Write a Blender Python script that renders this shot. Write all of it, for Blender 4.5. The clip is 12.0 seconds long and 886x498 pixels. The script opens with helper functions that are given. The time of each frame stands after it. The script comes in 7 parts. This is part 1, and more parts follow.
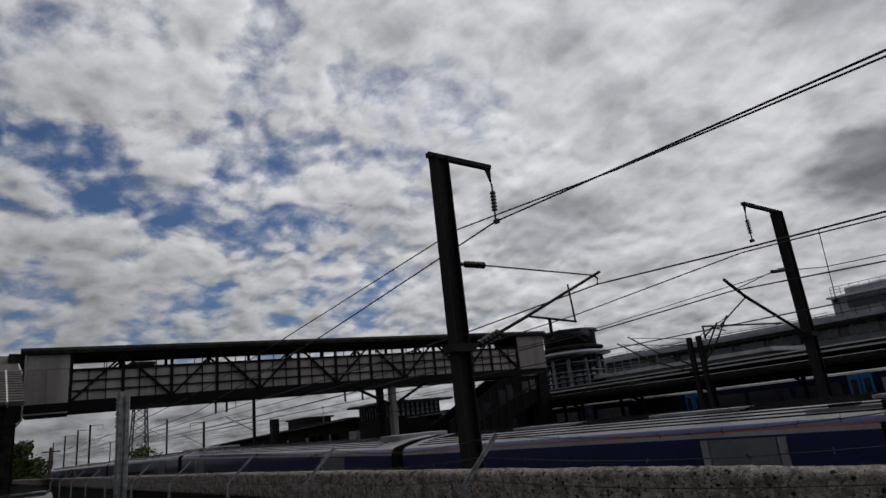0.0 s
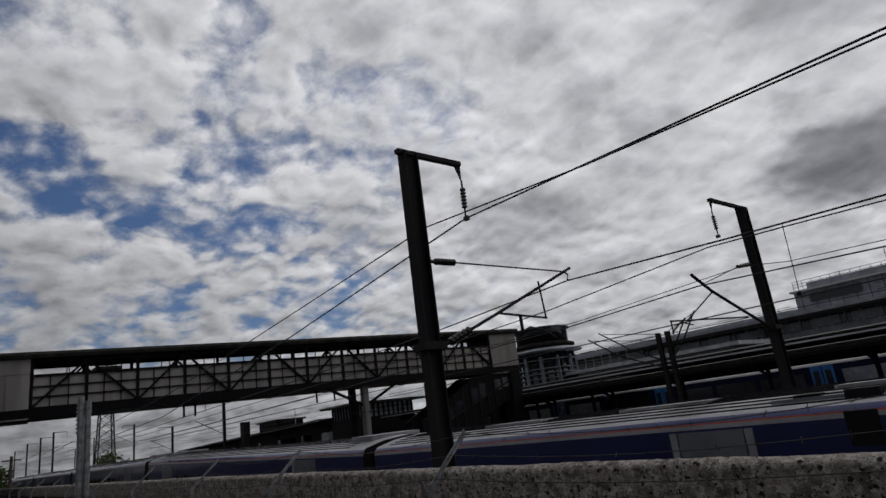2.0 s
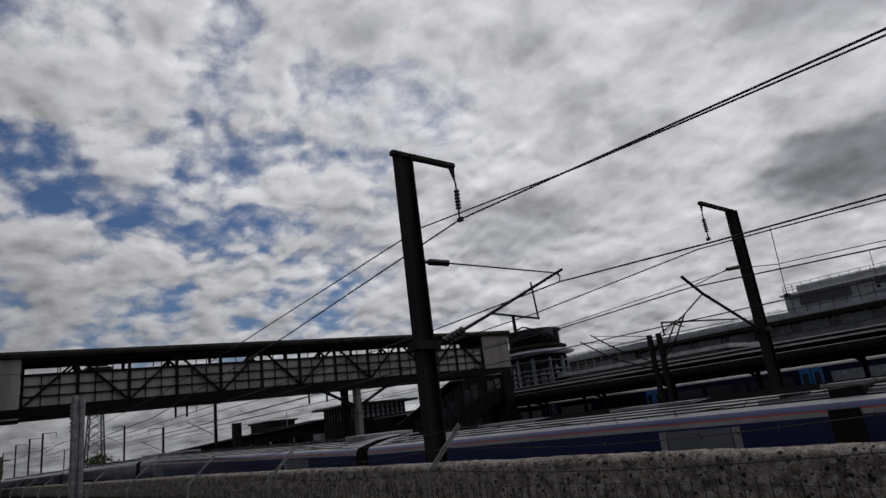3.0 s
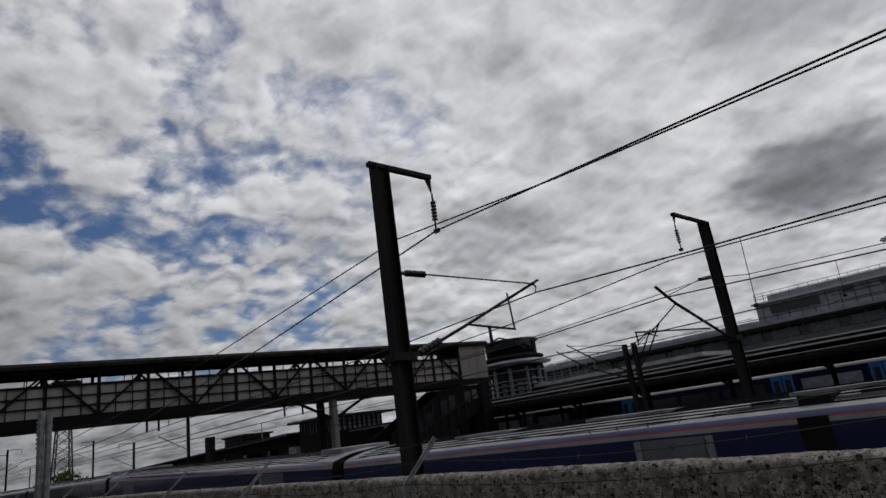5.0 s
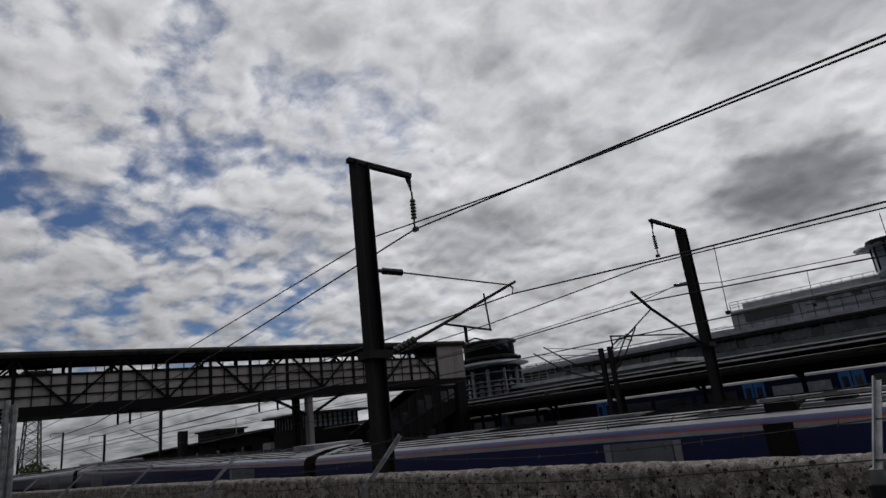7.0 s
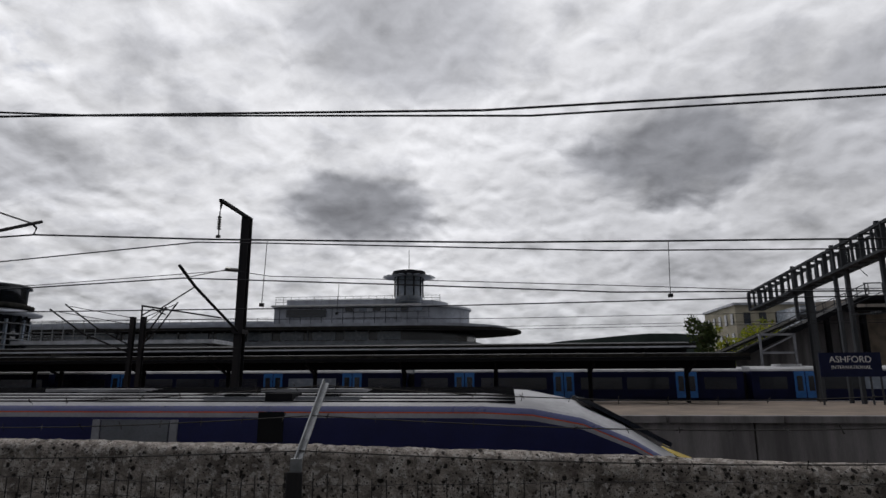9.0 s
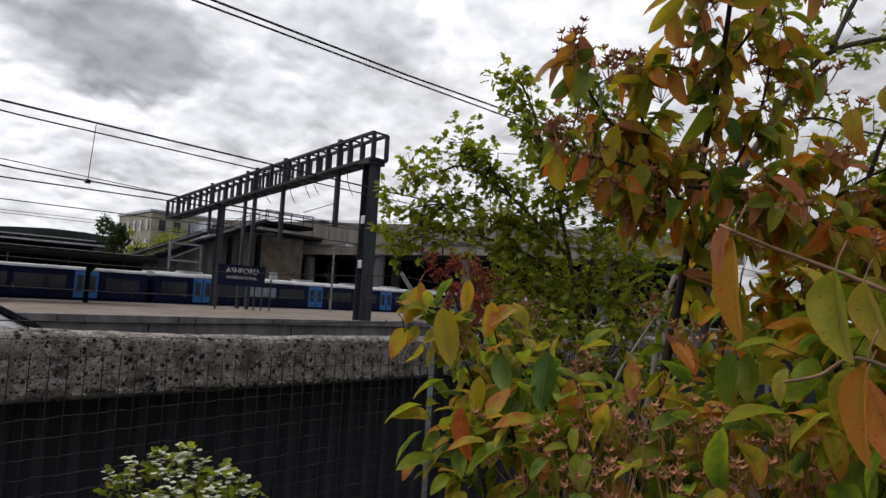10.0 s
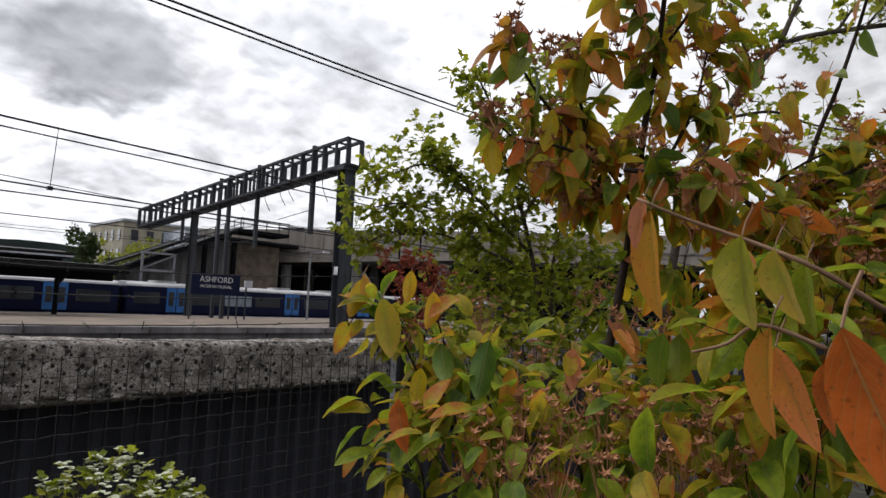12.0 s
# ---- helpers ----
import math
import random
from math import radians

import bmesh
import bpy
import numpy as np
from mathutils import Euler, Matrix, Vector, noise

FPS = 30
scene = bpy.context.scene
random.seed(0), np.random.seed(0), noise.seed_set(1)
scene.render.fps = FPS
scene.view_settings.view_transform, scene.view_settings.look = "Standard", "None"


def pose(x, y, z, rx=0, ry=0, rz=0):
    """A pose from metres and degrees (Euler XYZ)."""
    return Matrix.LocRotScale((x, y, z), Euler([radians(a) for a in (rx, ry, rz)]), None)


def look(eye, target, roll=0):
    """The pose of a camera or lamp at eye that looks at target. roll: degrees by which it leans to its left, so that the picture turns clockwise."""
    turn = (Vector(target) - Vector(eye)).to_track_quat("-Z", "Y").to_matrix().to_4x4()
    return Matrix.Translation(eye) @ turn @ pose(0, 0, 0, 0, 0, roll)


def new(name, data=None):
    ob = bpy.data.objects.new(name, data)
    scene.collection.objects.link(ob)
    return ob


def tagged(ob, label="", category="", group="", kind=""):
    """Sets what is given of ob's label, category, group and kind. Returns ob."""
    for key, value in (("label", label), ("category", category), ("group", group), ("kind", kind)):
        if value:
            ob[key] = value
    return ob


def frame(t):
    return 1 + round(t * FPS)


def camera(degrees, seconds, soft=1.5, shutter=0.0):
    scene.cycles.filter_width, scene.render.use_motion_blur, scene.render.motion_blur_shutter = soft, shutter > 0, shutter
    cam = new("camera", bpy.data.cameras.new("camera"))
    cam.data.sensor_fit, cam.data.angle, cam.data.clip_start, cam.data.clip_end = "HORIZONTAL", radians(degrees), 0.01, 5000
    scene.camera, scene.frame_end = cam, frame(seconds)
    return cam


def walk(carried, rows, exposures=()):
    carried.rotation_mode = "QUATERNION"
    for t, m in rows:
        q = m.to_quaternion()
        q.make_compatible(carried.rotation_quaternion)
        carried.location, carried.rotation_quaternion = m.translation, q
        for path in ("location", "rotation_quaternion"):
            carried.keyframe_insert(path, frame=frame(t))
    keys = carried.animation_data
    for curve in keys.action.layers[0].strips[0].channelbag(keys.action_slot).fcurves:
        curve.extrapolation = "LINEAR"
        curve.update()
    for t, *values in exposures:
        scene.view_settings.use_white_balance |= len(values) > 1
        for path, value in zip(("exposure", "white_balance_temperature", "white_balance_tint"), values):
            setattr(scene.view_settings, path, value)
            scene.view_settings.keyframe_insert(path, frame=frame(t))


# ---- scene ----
cam = camera(71.29, 12.0)
PATH = [
    (0.0, pose(-0.101, -0.059, 1.735, 106.22, 6.02, 53.68)),
    (0.5, pose(-0.090, -0.078, 1.697, 107.34, 6.69, 54.11)),
    (1.0, pose(-0.108, -0.056, 1.692, 107.13, 6.89, 53.50)),
    (1.5, pose(-0.123, -0.009, 1.718, 106.03, 7.20, 52.94)),
    (2.0, pose(-0.150, 0.021, 1.725, 105.87, 7.21, 51.32)),
    (2.5, pose(-0.090, -0.040, 1.688, 106.06, 7.21, 51.19)),
    (3.0, pose(-0.084, -0.061, 1.678, 105.96, 7.09, 50.60)),
    (5.0, pose(-0.063, -0.063, 1.687, 106.65, 7.76, 48.57)),
    (5.5, pose(-0.066, -0.010, 1.738, 106.80, 7.57, 48.59)),
    (6.0, pose(-0.042, -0.055, 1.682, 106.72, 7.80, 48.22)),
    (6.5, pose(-0.031, -0.038, 1.707, 107.38, 7.67, 48.42)),
    (6.7, pose(-0.027, -0.030, 1.672, 107.40, 7.62, 47.49)),
    (8.3, pose(-0.013, 0.057, 1.686, 98.82, -0.85, 42.19)),
    (8.5, pose(-0.002, 0.030, 1.681, 99.47, -0.56, 37.47)),
    (8.7, pose(0.052, 0.038, 1.677, 101.10, -1.91, 27.18)),
    (9.0, pose(0.135, 0.099, 1.669, 102.14, 0.18, 5.27)),
    (9.3, pose(-0.008, 0.115, 1.609, 98.50, 2.45, -17.67)),
    (9.5, pose(0.023, 0.085, 1.588, 97.14, 2.96, -29.71)),
    (10.0, pose(0.120, 0.085, 1.531, 95.00, -3.24, -45.84)),
    (10.5, pose(0.161, 0.085, 1.531, 95.89, -1.97, -46.81)),
    (11.0, pose(0.172, 0.029, 1.534, 96.74, -3.22, -49.26)),
    (11.5, pose(0.175, 0.034, 1.514, 95.88, -3.35, -47.87)),
    (12.0, pose(0.199, 0.045, 1.502, 95.65, -2.28, -47.79)),
]
walk(cam, PATH, [(0.0, -0.50), (6.7, -0.50), (8.3, -0.10), (9.3, -0.15), (9.6, 0.02), (10.0, 0.60), (10.5, 0.90), (12.0, 0.86)])

# ---- world ----
SUN_AZ, SUN_EL = radians(14), radians(52)
SUN_WAY = Vector((-math.sin(SUN_AZ) * math.cos(SUN_EL), math.cos(SUN_AZ) * math.cos(SUN_EL), math.sin(SUN_EL)))


def node(tree, kind, **values):
    n = tree.nodes.new(kind)
    if "operation" in values:
        n.operation = values["operation"]
    if "data_type" in values:
        n.data_type = values["data_type"]
    if "blend_type" in values:
        n.blend_type = values["blend_type"]
    if "interpolation_type" in values:
        n.interpolation_type = values["interpolation_type"]
    if "sky_type" in values:
        n.sky_type, n.sun_disc = values["sky_type"], False
    return n


def wire_up(tree, source, socket):
    if isinstance(source, (int, float)):
        socket.default_value = source
    elif isinstance(source, (tuple, list, Vector)):
        socket.default_value = tuple(source)
    else:
        tree.links.new(source, socket)


def calc(tree, op, a, b=0.0, c=None):
    n = node(tree, "ShaderNodeMath", operation=op)
    wire_up(tree, a, n.inputs[0])
    wire_up(tree, b, n.inputs[1])
    if c is not None:
        wire_up(tree, c, n.inputs[2])
    return n.outputs[0]


def vec(tree, op, a, b=(0, 0, 0)):
    n = node(tree, "ShaderNodeVectorMath", operation=op)
    wire_up(tree, a, n.inputs[0])
    wire_up(tree, b, n.inputs[1])
    return n.outputs["Value"] if op in ("DOT_PRODUCT", "LENGTH") else n.outputs[0]


def smooth(tree, value, low, high, to_low=0.0, to_high=1.0):
    n = node(tree, "ShaderNodeMapRange", interpolation_type="SMOOTHSTEP")
    for i, v in enumerate((value, low, high, to_low, to_high)):
        wire_up(tree, v, n.inputs[i])
    return n.outputs[0]


def fuzz(tree, vector, scale, detail=4.0, rough=0.55, distortion=0.0):
    n = node(tree, "ShaderNodeTexNoise")
    wire_up(tree, vector, n.inputs["Vector"])
    n.inputs["Scale"].default_value = scale
    n.inputs["Detail"].default_value = detail
    n.inputs["Roughness"].default_value = rough
    n.inputs["Distortion"].default_value = distortion
    return n.outputs["Fac"]


def blend(tree, fac, a, b, mode="MIX"):
    n = node(tree, "ShaderNodeMix", data_type="RGBA", blend_type=mode)
    wire_up(tree, fac, n.inputs[0])
    for value, socket in ((a, n.inputs[6]), (b, n.inputs[7])):
        if isinstance(value, tuple) and len(value) == 3:
            value = (*value, 1)
        wire_up(tree, value, socket)
    return n.outputs[2]


def make_sky():
    """Broken cloud sheet over a blue sky, brightest round the veiled sun."""
    world = bpy.data.worlds.new("sky")
    scene.world = world
    world.use_nodes = True
    t = world.node_tree
    back = t.nodes["Background"]
    sky = node(t, "ShaderNodeTexSky", sky_type="NISHITA")
    sky.sun_elevation, sky.sun_rotation = SUN_EL, -SUN_AZ
    way = node(t, "ShaderNodeTexCoord").outputs["Generated"]
    sep = node(t, "ShaderNodeSeparateXYZ")
    t.links.new(way, sep.inputs[0])
    height = calc(t, "ADD", calc(t, "MAXIMUM", sep.outputs[2], 0.0), 0.32)
    flat = node(t, "ShaderNodeCombineXYZ")
    t.links.new(calc(t, "DIVIDE", sep.outputs[0], height), flat.inputs[0])
    t.links.new(calc(t, "DIVIDE", sep.outputs[1], height), flat.inputs[1])
    p = flat.outputs[0]
    big = fuzz(t, vec(t, "ADD", p, (3.1, 7.7, 0.0)), 0.9, 2.0)

    def billow(q):
        """Round heads of cumulus, ragged at their edges."""
        stir = node(t, "ShaderNodeTexNoise")
        t.links.new(q, stir.inputs["Vector"])
        stir.inputs["Scale"].default_value, stir.inputs["Detail"].default_value = 7.0, 5.0
        q = vec(t, "ADD", q, vec(t, "MULTIPLY", vec(t, "SUBTRACT", stir.outputs["Color"], (0.5, 0.5, 0.5)), (0.10, 0.10, 0.0)))
        cell = node(t, "ShaderNodeTexVoronoi")
        cell.feature = "SMOOTH_F1"
        t.links.new(q, cell.inputs["Vector"])
        cell.inputs["Scale"].default_value = 8.0
        cell.inputs["Smoothness"].default_value = 0.6
        heads = calc(t, "SUBTRACT", 0.86, cell.outputs["Distance"])
        small = node(t, "ShaderNodeTexVoronoi")
        small.feature = "SMOOTH_F1"
        t.links.new(q, small.inputs["Vector"])
        small.inputs["Scale"].default_value = 21.0
        small.inputs["Smoothness"].default_value = 0.5
        flecks = calc(t, "SUBTRACT", 0.86, small.outputs["Distance"])
        whole = calc(t, "ADD", calc(t, "MULTIPLY", fuzz(t, q, 5.2, 8.0, 0.58), 0.64), calc(t, "MULTIPLY", heads, 0.26))
        return calc(t, "ADD", whole, calc(t, "MULTIPLY", flecks, 0.14))
    sun_spot = Vector((SUN_WAY.x, SUN_WAY.y, 0)) / (SUN_WAY.z + 0.32)
    moved = vec(t, "ADD", p, (11.3, 1.9, 0.0))
    toward = vec(t, "MULTIPLY", vec(t, "SUBTRACT", tuple(sun_spot), p), (0.030, 0.030, 0.0))
    mid = billow(moved)
    lit = calc(t, "SUBTRACT", mid, billow(vec(t, "ADD", moved, toward)))
    fine = fuzz(t, vec(t, "ADD", p, (1.3, 4.2, 0.0)), 17.0, 4.0, 0.6, 0.3)
    puff = calc(t, "ADD", calc(t, "MULTIPLY", big, 0.35), calc(t, "MULTIPLY", mid, 0.75))
    puff = calc(t, "ADD", puff, calc(t, "MULTIPLY", fine, 0.22))

    def bank(centre, reach):
        """A ragged oval region of the sky about a direction, wider than high."""
        c = Vector(centre).normalized()
        off = vec(t, "MULTIPLY", vec(t, "SUBTRACT", way, c), (1.0, 1.0, 2.0))
        d = vec(t, "LENGTH", off)
        d = calc(t, "ADD", d, calc(t, "MULTIPLY", calc(t, "SUBTRACT", mid, 0.5), reach * 1.1))
        return smooth(t, d, reach * 0.95, reach * 0.40)
    # the sheet is torn open to blue in the west and closed towards the sun
    shut = bank((0.35, 0.88, 0.35), 1.25)
    thick = calc(t, "ADD", puff, calc(t, "MULTIPLY", shut, 0.20))
    thick = calc(t, "SUBTRACT", thick, calc(t, "MULTIPLY", bank((-0.90, 0.27, 0.34), 0.6), -0.02))
    gaps = 0.0
    for c, reach, w in (((-0.915, 0.081, 0.395), 0.17, 0.15), ((-0.908, 0.195, 0.371), 0.13, 0.13), ((-0.792, 0.330, 0.513), 0.10, 0.12), ((-0.872, 0.369, 0.321), 0.14, 0.14), ((-0.866, 0.457, 0.201), 0.14, 0.14), ((-0.841, 0.232, 0.490), 0.08, 0.10), ((-0.850, 0.004, 0.527), 0.16, 0.08), ((-0.976, 0.039, 0.216), 0.20, 0.13), ((-0.674, 0.574, 0.464), 0.27, 0.12), ((-0.697, 0.432, 0.572), 0.20, 0.06), ((-0.532, 0.717, 0.451), 0.24, 0.13), ((-0.527, 0.815, 0.239), 0.16, 0.07), ((-0.876, 0.357, 0.324), 0.12, 0.12), ((-0.948, 0.247, 0.200), 0.14, 0.12), ((0.942, 0.136, 0.308), 0.30, 0.05)):
        gaps = calc(t, "MAXIMUM", gaps, calc(t, "MULTIPLY", bank(c, reach), w * 0.62))
    thick = calc(t, "SUBTRACT", thick, gaps)
    cover = smooth(t, thick, 0.43, 0.62)
    grey = smooth(t, puff, 0.58, 0.82)
    heavy = bank((-0.222, 0.936, 0.273), 0.15)
    for c, reach, w in (((0.265, 0.905, 0.332), 0.20, 1.0), ((-0.13, 0.847, 0.515), 0.24, 0.6), ((0.54, 0.745, 0.386), 0.18, 0.6), ((-0.63, 0.72, 0.296), 0.16, 0.5), ((-0.80, 0.50, 0.32), 0.12, 0.35), ((0.414, 0.875, 0.251), 0.60, 0.24), ((0.466, 0.832, 0.302), 0.16, 0.45), ((0.286, 0.941, 0.179), 0.14, 0.4)):
        heavy = calc(t, "MAXIMUM", heavy, calc(t, "MULTIPLY", bank(c, reach), w))
    glow = smooth(t, vec(t, "DOT_PRODUCT", way, SUN_WAY), -0.45, 1.0)
    power = calc(t, "POWER", glow, 1.6)
    light = calc(t, "MULTIPLY_ADD", power, 0.75, 0.05)
    # added fill light from the unseen south-west; thinner, brighter cloud over the east
    thin = smooth(t, vec(t, "DOT_PRODUCT", way, Vector((-0.5, -0.85, 0.15)).normalized()), -0.2, 1.0)
    light = calc(t, "MULTIPLY_ADD", thin, 0.13, light)
    veil = smooth(t, vec(t, "DOT_PRODUCT", way, Vector((0.95, 0.05, 0.30)).normalized()), 0.45, 1.0)
    light = calc(t, "MULTIPLY_ADD", veil, 0.17, light)
    light = calc(t, "MULTIPLY", light, calc(t, "MULTIPLY_ADD", grey, -0.52, 1.16))
    light = calc(t, "MULTIPLY", light, calc(t, "MULTIPLY_ADD", fine, 0.2, 0.91))
    light = calc(t, "MULTIPLY", light, calc(t, "MAXIMUM", calc(t, "MULTIPLY_ADD", lit, calc(t, "MULTIPLY_ADD", shut, -1.0, 2.8), 1.0), 0.5))
    light = calc(t, "MULTIPLY", light, calc(t, "MULTIPLY_ADD", heavy, -0.60, 1.0))
    cloud = vec(t, "MULTIPLY", blend(t, calc(t, "MAXIMUM", heavy, calc(t, "MULTIPLY", grey, 0.5)), (0.975, 0.98, 1.02), (0.93, 0.95, 1.04)), (1, 1, 1))
    tint = node(t, "ShaderNodeVectorMath", operation="SCALE")
    t.links.new(cloud, tint.inputs[0])
    t.links.new(light, tint.inputs[3])
    air = node(t, "ShaderNodeVectorMath", operation="SCALE")
    t.links.new(vec(t, "MULTIPLY", sky.outputs[0], (0.72, 0.92, 1.25)), air.inputs[0])
    air.inputs[3].default_value = 0.055
    mixed = blend(t, cover, air.outputs[0], tint.outputs[0])
    # milky haze at the horizon
    haze = smooth(t, sep.outputs[2], -0.02, 0.16, 0.6, 0.0)
    pale = node(t, "ShaderNodeVectorMath", operation="SCALE")
    pale.inputs[0].default_value = (0.95, 0.98, 1.03)
    t.links.new(calc(t, "MULTIPLY", light, 0.98), pale.inputs[3])
    t.links.new(blend(t, haze, mixed, pale.outputs[0]), back.inputs[0])
    back.inputs[1].default_value = 1.0


make_sky()
sun = new("sun", bpy.data.lights.new("sun", "SUN"))
sun.data.energy, sun.data.angle, sun.data.color = 0.5, radians(14), (1.0, 0.95, 0.88)
sun.matrix_world = look((0, 0, 60), Vector((0, 0, 60)) - SUN_WAY)


# ---- materials ----
def surface(name, colour, rough=0.7, metal=0.0, scale=6.0, vary=0.35, grain=60.0, bump=0.15, second=None, spots=0.0, coat=0.0, per_piece=0.0, streak=False, pits=0.0):
    """Paint, stone or steel with wear at two scales, in real metres."""
    m = bpy.data.materials.new(name)
    m.use_nodes = True
    t = m.node_tree
    bsdf = t.nodes["Principled BSDF"]
    place = node(t, "ShaderNodeTexCoord").outputs["Object"]
    if streak:
        place = vec(t, "MULTIPLY", place, (1.0, 1.0, 0.12))
    broad = fuzz(t, place, scale, 5.0, 0.6)
    small = fuzz(t, place, grain, 3.0, 0.6)
    dark = tuple(c * (1 - vary) for c in colour)
    pale = tuple(min(1, c * (1 + vary * 0.7)) for c in colour)
    col = blend(t, smooth(t, broad, 0.3, 0.7), dark, second or pale)
    col = blend(t, calc(t, "MULTIPLY", smooth(t, small, 0.35, 0.75), 0.35), col, tuple(c * 0.55 for c in colour))
    if spots:
        cell = node(t, "ShaderNodeTexVoronoi")
        t.links.new(place, cell.inputs["Vector"])
        cell.inputs["Scale"].default_value = spots
        pebble = node(t, "ShaderNodeRGBToBW")
        t.links.new(cell.outputs["Color"], pebble.inputs[0])
        stones = blend(t, 0.7, col, pebble.outputs[0], "SOFT_LIGHT")
        col = blend(t, smooth(t, cell.outputs["Distance"], 0.1, 0.6), stones, tuple(c * 0.45 for c in colour))
    ink = None
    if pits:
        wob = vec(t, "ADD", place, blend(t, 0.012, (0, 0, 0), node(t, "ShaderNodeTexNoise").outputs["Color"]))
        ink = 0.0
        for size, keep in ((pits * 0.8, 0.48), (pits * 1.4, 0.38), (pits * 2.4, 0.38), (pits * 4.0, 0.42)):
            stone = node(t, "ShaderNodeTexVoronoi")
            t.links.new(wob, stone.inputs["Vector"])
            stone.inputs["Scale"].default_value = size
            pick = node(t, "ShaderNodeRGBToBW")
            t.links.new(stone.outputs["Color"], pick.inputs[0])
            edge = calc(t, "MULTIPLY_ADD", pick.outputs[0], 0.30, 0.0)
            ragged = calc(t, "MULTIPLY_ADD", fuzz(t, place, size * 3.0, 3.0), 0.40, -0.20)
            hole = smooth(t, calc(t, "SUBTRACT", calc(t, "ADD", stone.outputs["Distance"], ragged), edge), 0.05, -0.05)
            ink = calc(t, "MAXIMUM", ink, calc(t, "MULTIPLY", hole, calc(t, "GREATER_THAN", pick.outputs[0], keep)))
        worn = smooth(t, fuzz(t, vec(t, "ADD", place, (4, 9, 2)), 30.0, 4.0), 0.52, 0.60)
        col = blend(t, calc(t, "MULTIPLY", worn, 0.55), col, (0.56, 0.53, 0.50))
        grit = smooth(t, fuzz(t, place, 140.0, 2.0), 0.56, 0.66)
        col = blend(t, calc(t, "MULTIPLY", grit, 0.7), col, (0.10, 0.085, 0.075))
        # shade inside each pit is put into the colour as near-black
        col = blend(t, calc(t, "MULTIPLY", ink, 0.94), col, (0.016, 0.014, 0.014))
    if per_piece:
        info = node(t, "ShaderNodeObjectInfo")
        hue = node(t, "ShaderNodeHueSaturation")
        t.links.new(calc(t, "MULTIPLY_ADD", info.outputs["Random"], per_piece, 1 - per_piece / 2), hue.inputs["Value"])
        t.links.new(col, hue.inputs["Color"])
        col = hue.outputs[0]
    t.links.new(col, bsdf.inputs["Base Color"])
    t.links.new(calc(t, "MULTIPLY_ADD", broad, 0.3, rough - 0.15), bsdf.inputs["Roughness"])
    bsdf.inputs["Metallic"].default_value = metal
    bsdf.inputs["Specular IOR Level"].default_value = 0.5 if coat else 0.15
    bsdf.inputs["Coat Weight"].default_value = coat
    bsdf.inputs["Coat Roughness"].default_value = 0.08
    if bump:
        b = node(t, "ShaderNodeBump")
        b.inputs["Strength"].default_value = bump
        b.inputs["Distance"].default_value = 0.01
        relief = calc(t, "ADD", broad, small)
        if ink is not None:
            relief = calc(t, "SUBTRACT", relief, calc(t, "MULTIPLY", ink, 1.5))
        t.links.new(relief, b.inputs["Height"])
        t.links.new(b.outputs[0], bsdf.inputs["Normal"])
    return m


